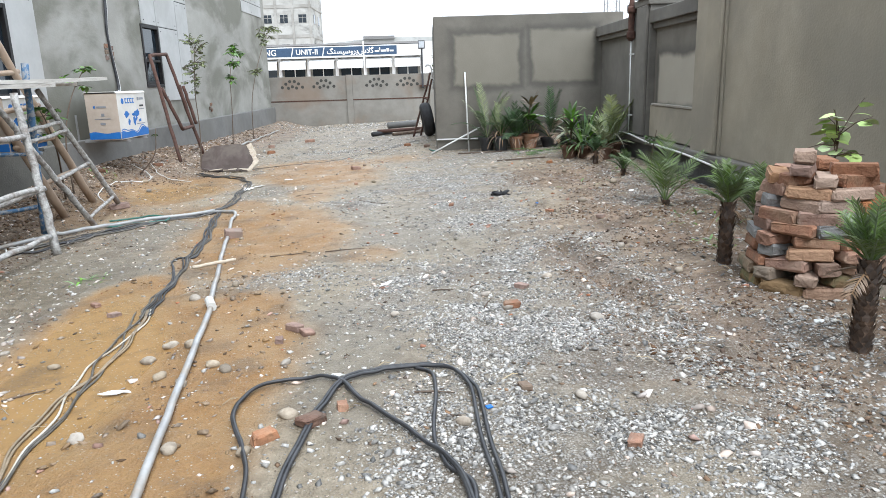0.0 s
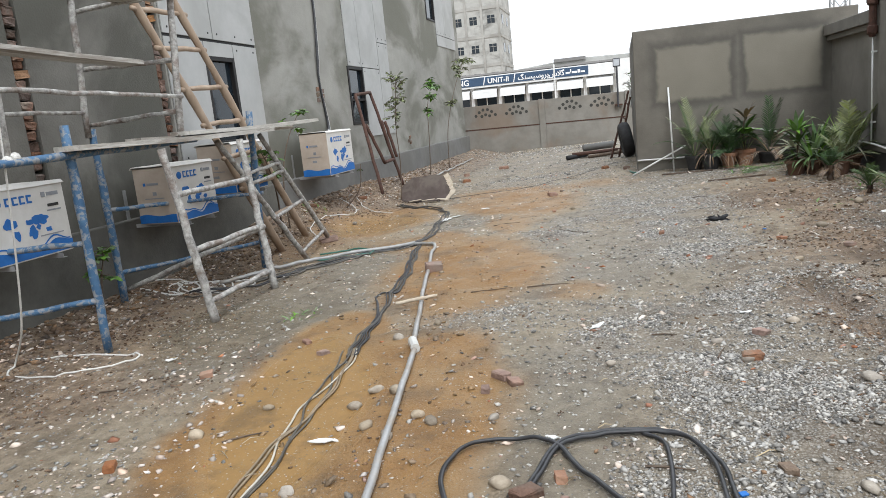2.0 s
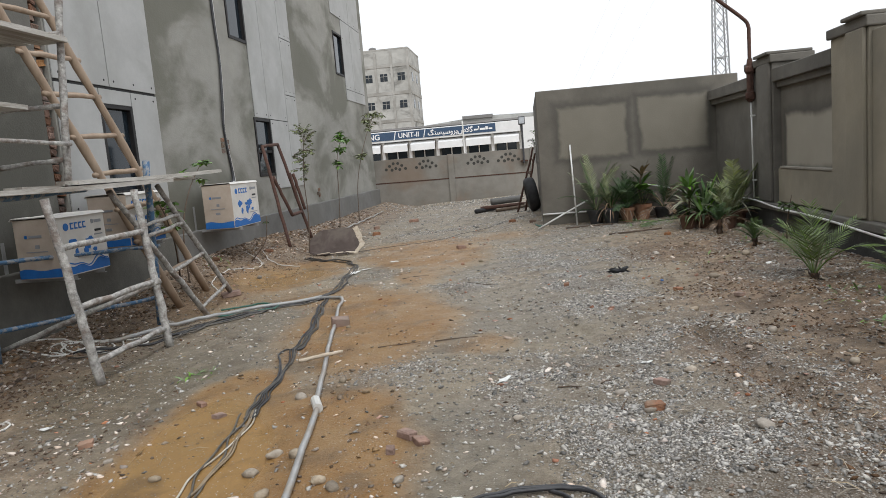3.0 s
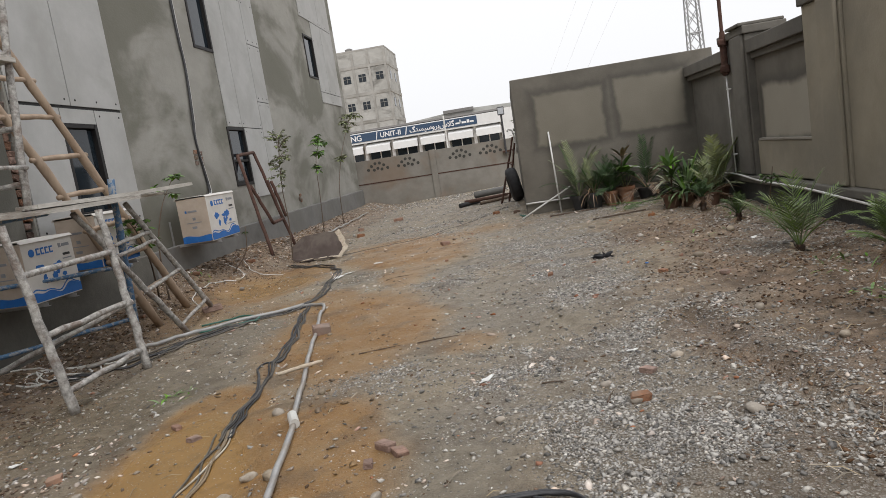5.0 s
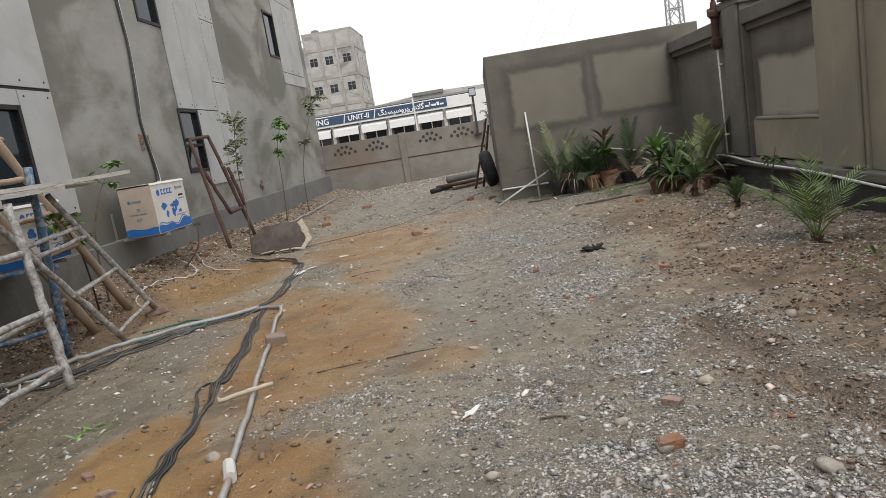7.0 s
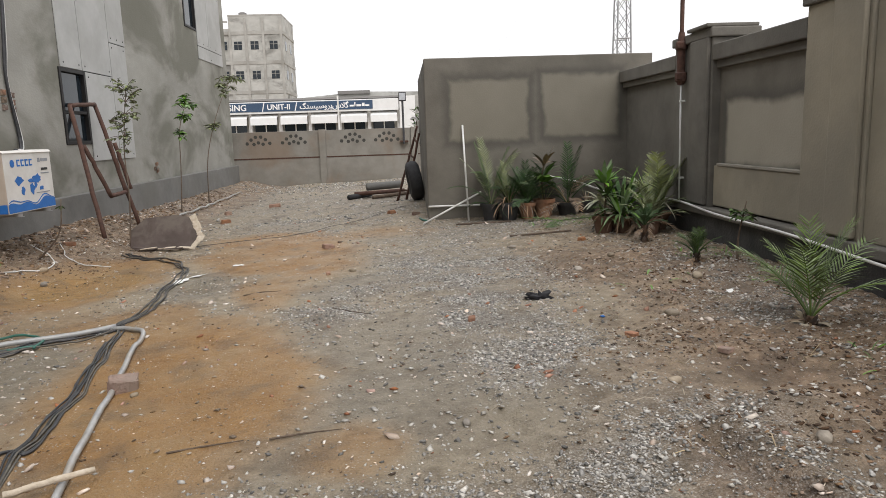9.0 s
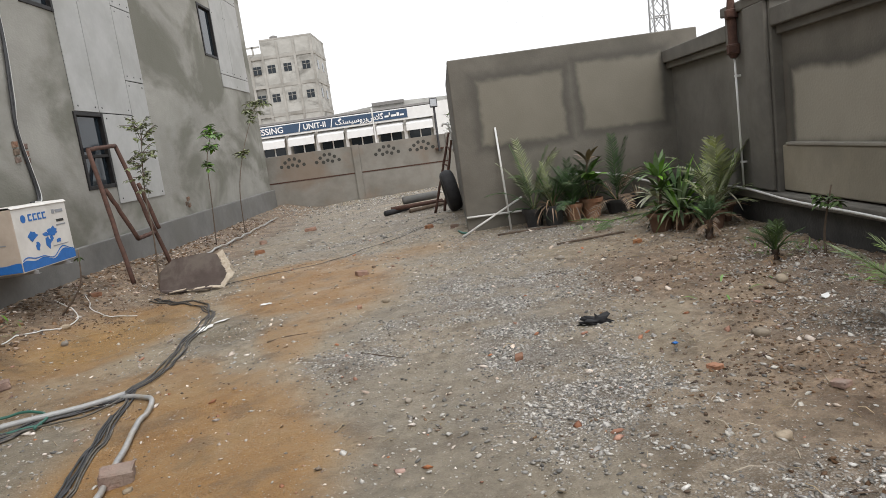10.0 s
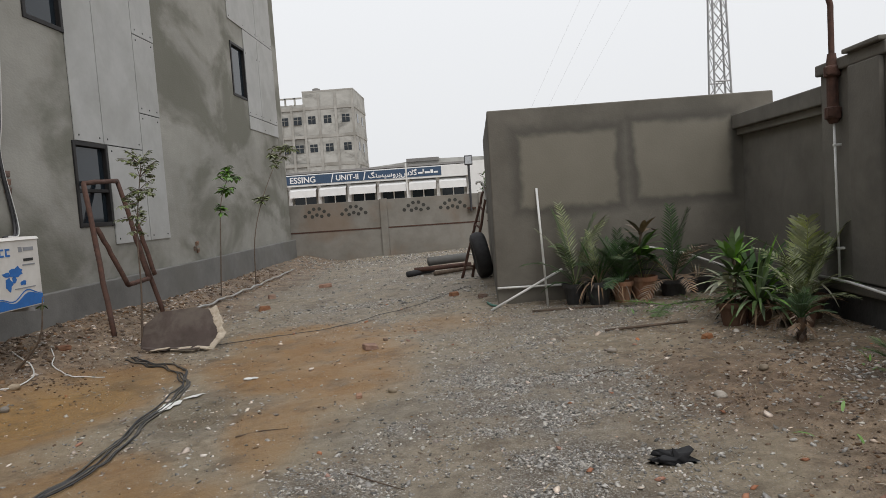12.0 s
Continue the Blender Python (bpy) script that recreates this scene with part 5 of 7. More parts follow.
def crown(fronds, L, leaflets, leaf_len, leaf_w, seed, low=0.2, high=1.35, droop=1.2):
    rng = random.Random(seed)
    bm = bmesh.new()
    for k in range(fronds):
        u = (k + 0.5) / fronds
        frond(bm, (0, 0, 0), k * 2.4 + rng.uniform(-0.3, 0.3), low + (high - low) * u + rng.uniform(-0.15, 0.15), L * rng.uniform(0.75, 1.05), leaflets, leaf_len, leaf_w, droop * rng.uniform(0.6, 1.2), rng)
    return bm


def scaly_trunk(h, r, seed):
    """A young palm trunk wrapped in cut frond bases."""
    rng = random.Random(seed)
    bm = sweep(bmesh.new(), [(0, 0, -0.03), (0, 0, h * 0.5), (0, 0, h)], [r * 0.85, r * 0.8, r * 0.6], 9)
    rows = int(h / 0.022)
    for i in range(rows):
        z = h * i / rows
        for k in range(8):
            a = 2 * math.pi * (k + 0.5 * (i % 2)) / 8 + rng.uniform(-0.1, 0.1)
            d = Vector((math.cos(a), math.sin(a), 0))
            leaf(bm, d * r * 0.72 + Vector((0, 0, z - 0.01)), d * 0.5 + Vector((0, 0, 1)), d, 0.045 * rng.uniform(0.8, 1.3), 0.03, 2, -0.25)
    return bm


def strappy(count, L, w, seed, low=0.4, high=1.4, droop=1.4, n=6):
    rng = random.Random(seed)
    bm = bmesh.new()
    for k in range(count):
        a, e = k * 2.4, low + (high - low) * rng.random()
        d = Vector((math.cos(a) * math.cos(e), math.sin(a) * math.cos(e), math.sin(e)))
        leaf(bm, (0.02 * math.cos(a), 0.02 * math.sin(a), 0), d, Vector((0, 0, 1)) if e < 1.2 else Vector((1, 0, 0)), L * rng.uniform(0.6, 1.05), w * rng.uniform(0.7, 1.1), n, droop * rng.uniform(0.5, 1.2))
    return bm


def small_palm(x, y, trunk, r, fronds, L, seed, mat="leaf", label="young feather palm with a stubby scaly trunk in the earth"):
    p = thing("young_palm", label, "palm", pose(x, y, gz(x, y), 0, 0, seed * 37), group="young palms along the boundary wall")
    if trunk:
        part("trunk", scaly_trunk(trunk, r, seed), "palm_bark", p)
    c = part("crown", crown(fronds, L, 18, L * 0.34, 0.0075 if trunk > 0.2 else 0.010 * min(1, L / 0.45), seed, 0.72 if trunk > 0.2 else 0.95, 1.52, 0.75 if trunk > 0.2 else 1.2), mat, p)
    c.location = (0, 0, max(trunk - 0.02, 0.02))
    if trunk < 0.06:
        part("sheath", strappy(9, 0.13, 0.05, seed + 90, 0.3, 1.2, 1.5, 4), "straw", p, "pale torn leaf sheaths at the base")
    d = part("dry_fronds", crown(4, L * 0.7, 9, L * 0.3, 0.008, seed + 50, -0.5, 0.2), "leaf_dry", p, "dried brown lower fronds")
    d.location = (0, 0, max(trunk - 0.04, 0.02))
    return p


small_palm(2.07, 4.13, 0.38, 0.044, 20, 0.26, 1, "leaf_palm")
small_palm(2.03, 2.72, 0.38, 0.044, 20, 0.26, 2, "leaf_palm")
small_palm(2.36, 6.05, 0.05, 0.035, 10, 0.58, 3, "leaf_palm", "low spreading feather palm growing from the gravelly earth")
small_palm(2.75, 5.15, 0.03, 0.03, 10, 0.46, 6, "leaf_palm", "low feather palm growing beside the wall's ledge")
small_palm(2.50, 7.90, 0.08, 0.02, 11, 0.27, 4, "leaf", "tiny feather palm seedling in the brown earth")
small_palm(2.43, 8.95, 0.17, 0.03, 13, 0.24, 5, "leaf_dark", "small feather palm in front of the flower pots")


def sapling(x, y, pts, clusters, seed, mat, label, leaf_len=0.11, leaf_w=0.05, per_twig=11):
    """A thin young tree: stem, twigs and clusters of leaves."""
    rng = random.Random(seed)
    s = thing("sapling", label, "sapling", pose(x, y, gz(x, y)), group="saplings along the factory wall")
    path = curve([(0, 0, -0.03)] + pts, 5)
    n = len(path)
    part("stem", sweep(bmesh.new(), path, [0.011 * (1 - 0.65 * i / n) for i in range(n)], 6), "stem", s, smooth=True)
    bm = bmesh.new()
    for (u, reach, count) in clusters:
        base = path[min(n - 1, int(u * n))]
        for k in range(count):
            a, e = rng.uniform(0, 6.28), rng.uniform(-0.3, 1.1)
            d = Vector((math.cos(a) * math.cos(e), math.sin(a) * math.cos(e), math.sin(e)))
            tip = base + d * reach * rng.uniform(0.4, 1)
            part("twig", sweep(bmesh.new(), [base, base.lerp(tip, 0.5) + Vector((0, 0, 0.02)), tip], [0.004, 0.003, 0.002], 4), "stem", s)
            for j in range(per_twig):
                q = base.lerp(tip, 0.35 + 0.65 * j / per_twig)
                aa = rng.uniform(0, 6.28)
                w = (d * 0.5 + Vector((math.cos(aa), math.sin(aa), rng.uniform(-0.5, 0.4)))).normalized()
                leaf(bm, q, w, Vector((rng.uniform(-0.5, 0.5), rng.uniform(-0.5, 0.5), 1)), leaf_len * rng.uniform(0.6, 1.1), leaf_w * rng.uniform(0.7, 1.1), 3, 0.7)
    part("foliage", bm, mat, s)
    return s


sapling(-3.30, 10.98, [(0.03, 0.05, 0.6), (-0.02, 0.18, 1.2), (0.0, 0.36, 1.9)], ((0.64, 0.2, 5), (0.72, 0.24, 6), (0.79, 0.26, 7), (0.86, 0.28, 8), (0.93, 0.3, 9), (0.99, 0.26, 8)), 1, "leaf_olive", "slender young tree with sparse green leaves by the factory wall", 0.058, 0.032, 15)
sapling(-3.72, 14.35, [(0.02, 0.1, 0.7), (-0.03, 0.4, 1.4), (0.0, 0.75, 1.85)], ((0.62, 0.17, 4), (0.75, 0.17, 5), (0.97, 0.24, 12)), 2, "leaf_bright", "thin young tree with a tuft of bright green leaves", 0.13, 0.06)
sapling(-3.70, 15.95, [(0.0, 0.15, 0.8), (0.02, 0.65, 1.45), (0.04, 1.5, 2.1), (0.05, 2.35, 2.55)], ((0.48, 0.22, 6), (0.80, 0.2, 4), (0.90, 0.30, 7), (0.98, 0.35, 8)), 3, "leaf_olive", "thin leaning sapling with drooping leaves at the building's corner", 0.15, 0.042)
sapling(-3.75, 7.75, [(0.1, -0.2, 0.5), (0.2, -0.5, 0.85), (0.28, -0.75, 1.0)], ((0.55, 0.2, 3), (0.8, 0.25, 3), (0.98, 0.15, 3)), 4, "leaf_bright", "leafy shoot growing between the cartons", 0.09, 0.05)
sapling(-3.78, 8.0, [(-0.05, 0.1, 0.6), (0.0, 0.25, 1.05), (0.02, 0.6, 1.38)], ((0.75, 0.2, 2), (0.97, 0.16, 4)), 5, "leaf_bright", "leafy shoot growing beside a carton", 0.09, 0.05)
sapling(-3.95, 4.95, [(0.0, 0.05, 0.25), (0.02, 0.1, 0.45)], ((0.6, 0.15, 4), (0.97, 0.16, 4)), 6, "leaf_bright", "small green weed by the plastered wall", 0.075, 0.045)
sapling(-3.70, 9.6, [(0.25, 0.0, 0.25), (0.30, 0.02, 0.6)], ((0.9, 0.05, 1),), 7, "leaf", "tiny seedling under a wall-mounted carton", 0.07, 0.03)
sapling(2.64, 4.08, [(0.0, 0.0, 0.4), (0.0, -0.04, 0.72)], ((0.74, 0.24, 4), (0.86, 0.28, 5), (0.97, 0.24, 5)), 8, "leaf_lime", "broad-leaved pale sapling behind the brick stack", 0.085, 0.085, 3)
sapling(2.75, 7.7, [(0.0, 0.0, 0.2), (0.03, -0.05, 0.5)], ((0.8, 0.12, 4),), 9, "leaf", "small weed sprouting below the wall ledge", 0.08, 0.04)


def pot(r, h, mat, seed):
    bm = bmesh.new()
    prof = [(r * 0.68, 0), (r * 0.92, h * 0.78), (r * 0.93, h * 0.80), (r * 1.06, h * 0.80), (r * 1.08, h), (r * 0.96, h), (r * 0.94, h * 0.88)]
    n = 20
    rings = [[bm.verts.new((q * math.cos(2 * math.pi * k / n), q * math.sin(2 * math.pi * k / n), z)) for k in range(n)] for q, z in prof]
    for a, b in zip(rings, rings[1:]):
        for k in range(n):
            bm.faces.new((a[k], a[(k + 1) % n], b[(k + 1) % n], b[k]))
    bm.faces.new(rings[0][::-1])
    return bm


def soil_disc(r, z):
    bm = bmesh.new()
    bmesh.ops.create_circle(bm, cap_ends=True, radius=r * 0.945, segments=18, matrix=Matrix.Translation((0, 0, z)))
    return bm


def potted(x, y, r, h, mat, label, seed):
    p = thing("potted_plant", label, "potted plant", pose(x, y, gz(x, y) - 0.008, 0, 0, seed * 41), group="potted plants in the corner")
    pt = part("pot", pot(r, h, mat, seed), mat, p)
    part("soil", soil_disc(r, h * 0.88), "soil", pt)
    return p


def add(p, name, bm, mat, z, label="", x=0.0, y=0.0):
    o = part(name, bm, mat, p, label)
    o.location = (x, y, z)
    return o


p = potted(1.24, 11.46, 0.135, 0.23, "black_pot", "tall feather palm with arching fronds in a black plastic pot", 1)
add(p, "fronds", crown(7, 0.86, 22, 0.15, 0.013, 11, 0.95, 1.5, 1.5), "leaf", 0.2)
add(p, "pale_fronds", crown(4, 0.98, 22, 0.17, 0.013, 12, 1.1, 1.45, 1.5), "leaf_olive", 0.2)
add(p, "low_fronds", crown(5, 0.5, 14, 0.14, 0.013, 13, 0.5, 0.9, 1.8), "leaf_dark", 0.2)
p = potted(1.45, 11.25, 0.135, 0.24, "black_pot", "withered strappy plant in a black plastic pot", 2)
add(p, "leaves", strappy(34, 0.42, 0.016, 21, 0.6, 1.4, 3.0), "leaf_dry", 0.21, "withered brown leaves")
add(p, "green_leaves", strappy(14, 0.55, 0.018, 22, 0.8, 1.45, 1.2), "leaf_dark", 0.21)
add(p, "fronds", crown(4, 0.66, 16, 0.13, 0.012, 23, 0.9, 1.4, 1.4), "leaf_olive", 0.21)
p = potted(1.70, 11.32, 0.115, 0.22, "terracotta", "bushy dark palm in a small terracotta pot", 3)
add(p, "fronds", crown(20, 0.60, 20, 0.17, 0.013, 31, 0.6, 1.5, 1.1), "leaf_dark", 0.19)
add(p, "dry_leaves", strappy(16, 0.36, 0.016, 32, 0.1, 0.8, 2.6), "leaf_dry", 0.19, "dried brown lower leaves")
p = potted(1.94, 11.38, 0.135, 0.24, "terracotta", "fan-leaved plant with dull red tips in a terracotta pot", 4)
add(p, "stem", sweep(bmesh.new(), curve([(0, 0, 0), (0.03, 0, 0.3), (-0.03, 0.02, 0.62)], 5), 0.012, 6), "stem", 0.2)
add(p, "stalks", strappy(14, 0.42, 0.012, 44, 0.8, 1.45, 0.5), "leaf_pale", 0.2, "pale slender leaf stalks")
add(p, "broad_leaves", strappy(9, 0.34, 0.17, 41, 0.2, 1.1, 1.2), "leaf_bright", 0.46)
add(p, "upper_leaves", strappy(14, 0.34, 0.06, 42, 0.3, 1.3, 1.5), "leaf", 0.55)
add(p, "red_leaves", strappy(8, 0.28, 0.07, 43, 0.4, 1.4, 1.2), "leaf_dry", 0.70, "dull red-brown young leaves")
p = potted(2.27, 11.44, 0.16, 0.18, "black_pot", "browning feather palm in a low black pot", 5)
add(p, "fronds", crown(9, 0.86, 20, 0.17, 0.014, 51, 0.85, 1.5, 1.5), "leaf_dark", 0.15)
add(p, "dry_fronds", crown(7, 0.74, 16, 0.16, 0.014, 52, 0.6, 1.3, 1.9), "leaf_dry", 0.15, "brown drooping fronds")
p = potted(2.56, 11.56, 0.15, 0.17, "black_pot", "low black plastic pot with a few cut stems", 11)
add(p, "stems", strappy(7, 0.22, 0.014, 111, 0.8, 1.4, 0.6), "straw", 0.15)
p = potted(2.25, 9.70, 0.125, 0.20, "brown_pot", "variegated rosette plant in a brown clay pot", 6)
add(p, "stem", sweep(bmesh.new(), curve([(0, 0, 0), (0.02, 0.02, 0.25), (0.0, 0, 0.48)], 4), 0.012, 6), "stem", 0.17)
add(p, "rosette", strappy(24, 0.27, 0.055, 61, 0.2, 1.4, 0.9), "leaf_bright", 0.55)
add(p, "middle_rosette", strappy(18, 0.28, 0.055, 63, 0.1, 1.2, 1.0), "leaf", 0.42, "", 0.05, 0.02)
add(p, "lower_rosette", strappy(18, 0.27, 0.05, 62, 0.0, 0.9, 1.0), "leaf_cream", 0.36, "creamy white variegated leaves", -0.06, -0.05)
add(p, "foot_leaves", strappy(20, 0.26, 0.03, 64, 0.2, 1.2, 1.6), "leaf", 0.18)
p = potted(2.43, 9.66, 0.115, 0.18, "brown_pot", "bushy broad-leaved plant in a brown clay pot", 7)
add(p, "broad_leaves", strappy(50, 0.54, 0.034, 71, 0.4, 1.45, 1.9), "leaf", 0.16)
add(p, "upper_leaves", strappy(16, 0.60, 0.042, 73, 0.7, 1.45, 1.7), "leaf_bright", 0.16)
add(p, "dry_leaves", strappy(26, 0.42, 0.02, 72, 0.4, 1.2, 2.6), "leaf_dry", 0.18, "dried hanging leaves")
p = potted(2.84, 9.72, 0.14, 0.20, "brown_pot", "tall cane palm with pale broad fronds in a clay pot", 8)
add(p, "canes", strappy(10, 0.66, 0.028, 80, 1.15, 1.5, 0.15), "leaf_lime", 0.18, "yellow-green canes")
add(p, "pale_fronds", crown(3, 0.84, 15, 0.20, 0.030, 81, 1.2, 1.45, 0.7), "leaf_pale", 0.18, "pale yellowish upper fronds")
add(p, "fronds", crown(6, 0.70, 15, 0.17, 0.022, 82, 0.9, 1.4, 1.3), "leaf_olive", 0.18)
add(p, "striped_leaves", strappy(12, 0.66, 0.05, 83, 0.8, 1.45, 1.3), "leaf_bright", 0.18)
add(p, "white_leaves", strappy(7, 0.5, 0.035, 84, 0.7, 1.3, 2.6), "leaf_cream", 0.30, "bleached hanging leaves", -0.1, 0.02)
p = potted(2.62, 10.22, 0.13, 0.20, "brown_pot", "dark leafy shrub in a clay pot by the corner", 9)
add(p, "leaves", strappy(38, 0.58, 0.065, 91, 0.3, 1.4, 1.1), "leaf_dark", 0.18)
p = potted(2.66, 9.44, 0.12, 0.18, "brown_pot", "drooping fern-like palm in a clay pot by the wall", 10)
add(p, "fronds", crown(11, 0.46, 18, 0.13, 0.012, 93, 0.7, 1.4, 1.3), "leaf_olive", 0.16)
add(p, "dry_fronds", crown(7, 0.46, 14, 0.12, 0.010, 94, 0.2, 0.9, 1.8), "leaf_dry", 0.12, "dried grey-brown fronds")


# low weeds and cut fronds on the earth
def weeds():
    rng = random.Random(33)
    bm = bmesh.new()
    spots = [(1.9, 10.7, 0.35, 60), (2.3, 10.9, 0.3, 40), (2.75, 8.2, 0.3, 50), (2.6, 3.2, 0.15, 26), (-2.05, 4.75, 0.12, 22), (2.2, 4.6, 0.15, 22), (2.85, 7.1, 0.3, 36), (1.9, 7.4, 0.4, 9), (2.4, 5.3, 0.3, 26), (-3.8, 8.9, 0.3, 20)]
    for x, y, s, c in spots:
        for k in range(c):
            a, q = rng.uniform(0, 6.28), s * math.sqrt(rng.random())
            px, py = x + q * math.cos(a), y + q * math.sin(a)
            e = rng.uniform(0.1, 1.2)
            b = rng.uniform(0, 6.28)
            leaf(bm, (px, py, gz(px, py) + 0.004), Vector((math.cos(b) * math.cos(e), math.sin(b) * math.cos(e), math.sin(e))), Vector((0, 0, 1)), rng.uniform(0.03, 0.12), rng.uniform(0.006, 0.02), 3, 0.9)
    return tagged(part("weeds", bm, "leaf_bright"), "scattered low green weeds and cut leaves on the earth", "weeds", kind="stuff")


weeds()
cut = thing("cut_frond", "cut green palm fronds lying before the pots", "palm frond", pose(2.0, 10.75, gz(2.0, 10.75) + 0.02))
rng = random.Random(3)
for k in range(3):
    bm = bmesh.new()
    frond(bm, (0, 0, 0), 0.3 + 2.0 * k, 0.08, 0.6, 16, 0.16, 0.012, 0.15, rng)
    part("frond", bm, "leaf_bright" if k % 2 else "leaf", cut)


# ---- stacked bricks ----
def brick_mesh(name, mat, lx=0.105, ly=0.05, lz=0.031, seed=1):
    rng = random.Random(seed)
    bm = boxed(-lx, lx, -ly, ly, -lz, lz, 0.014)
    for v in bm.verts:
        v.co += Vector([rng.uniform(-0.006, 0.006) for _ in range(3)])
    me = bpy.data.meshes.new(name)
    bm.to_mesh(me)
    bm.free()
    me.materials.append(M[mat])
    return me


BRICKS = [brick_mesh("brick", m, seed=s) for m, s in (("brick", 1), ("brick", 2), ("brick_tan", 3), ("brick_grey", 4), ("brick_moss", 5))]
stack = thing("brick_stack", "round tapering stack of loose used bricks on the earth", "brick stack", pose(2.37, 3.70, gz(2.34, 3.72) - 0.012))
rng = random.Random(12)
for c in range(10):
    r = 0.318 - 0.0125 * c
    n = 10 if c < 4 else 9 if c < 8 else 8
    for k in range(n):
        a = 2 * math.pi * (k + 0.5 * (c % 2) + rng.uniform(-0.07, 0.07)) / n
        header = rng.random() < 0.25
        q = r + rng.uniform(-0.018, 0.022) - (0.03 if header else 0)
        pick = rng.random()
        me = BRICKS[3] if pick > (0.6 if c in (4, 5, 6) else 0.95) else BRICKS[2] if pick > 0.55 else BRICKS[int(pick * 7) % 2]
        if c < 2 and pick < 0.6:
            me = BRICKS[4]
        piece("brick", me, stack, pose(q * math.cos(a), q * math.sin(a), 0.032 + 0.0605 * c, rng.uniform(-5, 5), rng.uniform(-4, 4), math.degrees(a) + (0 if header else 90) + rng.uniform(-11, 11)))
for x, y, z, a, m in ((-0.16, -0.10, 0.032 + 0.60, 57, 0), (-0.15, -0.09, 0.032 + 0.662, 62, 2), (0.05, 0.1, 0.032 + 0.60, 80, 0), (0.06, -0.17, 0.032 + 0.60, -28, 1)):
    piece("brick", BRICKS[m], stack, pose(x, y, z, 0, 0, a))

# ---- white pipes ----
def pipe(name, label, pts, r, mat="pvc", smooth_path=True):
    return tagged(part(name, sweep(bmesh.new(), curve(pts, 6) if smooth_path and len(pts) > 2 else pts, r, 10), mat, None, smooth=True), label, "pipe")


pipe("leaning_pipe", "thin white plastic pipe leaning upright on the partition wall", [(0.945, 11.52, gz(0.945, 11.52)), (0.915, 11.775, 1.285)], 0.013)
pipe("leaning_pipe", "white plastic pipe resting aslant by the partition wall", [(0.33, 11.45, gz(0.33, 11.45) + 0.01), (1.13, 11.62, 0.39)], 0.013)
pipe("floor_pipe", "white plastic pipe fixed low along the partition wall", [(0.42, 11.77, 0.2), (1.5, 11.77, 0.2), (2.0, 11.76, 0.22)], 0.013)
pipe("bent_pipe", "bent white plastic pipe crossing behind the pots", [(1.75, 11.70, 0.58), (2.08, 11.68, 0.56), (2.44, 11.66, 0.48), (2.7, 11.6, 0.38), (2.96, 11.5, 0.27)], 0.014)
pipe("wall_pipe", "white water pipe clipped along the boundary wall's ledge", [(2.99, 10.9, 0.36), (2.985, 9.57, 0.40), (2.975, 8.6, 0.36), (2.98, 7.4, 0.345), (2.97, 5.9, 0.29), (2.975, 4.2, 0.31), (2.975, 1.0, 0.33)], 0.0105)
riser = thing("riser_pipe", "white water riser with rusted steel arm on the pier", "pipe")
part("riser", tube((EX - 0.045, 9.58, 0.40), (EX - 0.045, 9.60, 1.62), 0.0095), "pvc", riser, smooth=True)
part("clip", boxed(EX - 0.058, EX, 9.572, 9.60, 0.625, 0.645, 0.004), "pvc", riser)
part("clip", boxed(EX - 0.058, EX, 9.582, 9.61, 1.425, 1.445, 0.004), "pvc", riser)
sleeve = part("sleeve", sweep(bmesh.new(), [(EX - 0.05, 9.60, 1.60), (EX - 0.05, 9.60, 1.63), (EX - 0.05, 9.60, 1.64), (EX - 0.05, 9.60, 1.72), (EX - 0.05, 9.60, 1.73), (EX - 0.05, 9.60, 1.95), (EX - 0.05, 9.60, 1.96), (EX - 0.05, 9.60, 2.03), (EX - 0.05, 9.60, 2.04), (EX - 0.05, 9.60, 2.13)],
                     [0.03, 0.045, 0.06, 0.06, 0.042, 0.042, 0.06, 0.06, 0.042, 0.03], 12), "rust", riser, "rusted steel sleeve")
part("clamp_ear", boxed(EX - 0.12, EX - 0.04, 9.54, 9.56, 1.65, 1.71, 0.006), "rust", sleeve)
part("clamp_ear", boxed(EX - 0.12, EX - 0.04, 9.54, 9.56, 1.965, 2.025, 0.006), "rust", sleeve)
part("arm", sweep(bmesh.new(), curve([(EX - 0.05, 9.60, 2.1), (EX - 0.05, 9.60, 2.4), (EX - 0.055, 9.60, 2.52), (EX - 0.12, 9.60, 2.62), (EX - 0.42, 9.6, 2.88)], 6), 0.022, 9), "rust", riser, smooth=True)

# ---- tyre, ladder and scrap behind the partition ----
def torus(R, r, squash, n=40, m=14):
    bm = bmesh.new()
    rings = []
    for i in range(n):
        a = 2 * math.pi * i / n
        ring = []
        for k in range(m):
            b = 2 * math.pi * k / m
            flat = 0.86 if math.cos(b) > 0.75 else 1.0
            q = R + r * flat * math.cos(b) * (1 + (0.03 if (i % 2 and abs(math.cos(b)) > 0.6) else 0))
            ring.append(bm.verts.new((q * math.cos(a), q * math.sin(a), r * squash * math.sin(b))))
        rings.append(ring)
    for a, b in zip(rings, rings[1:] + rings[:1]):
        for k in range(m):
            bm.faces.new((a[k], b[k], b[(k + 1) % m], a[(k + 1) % m]))
    return bm


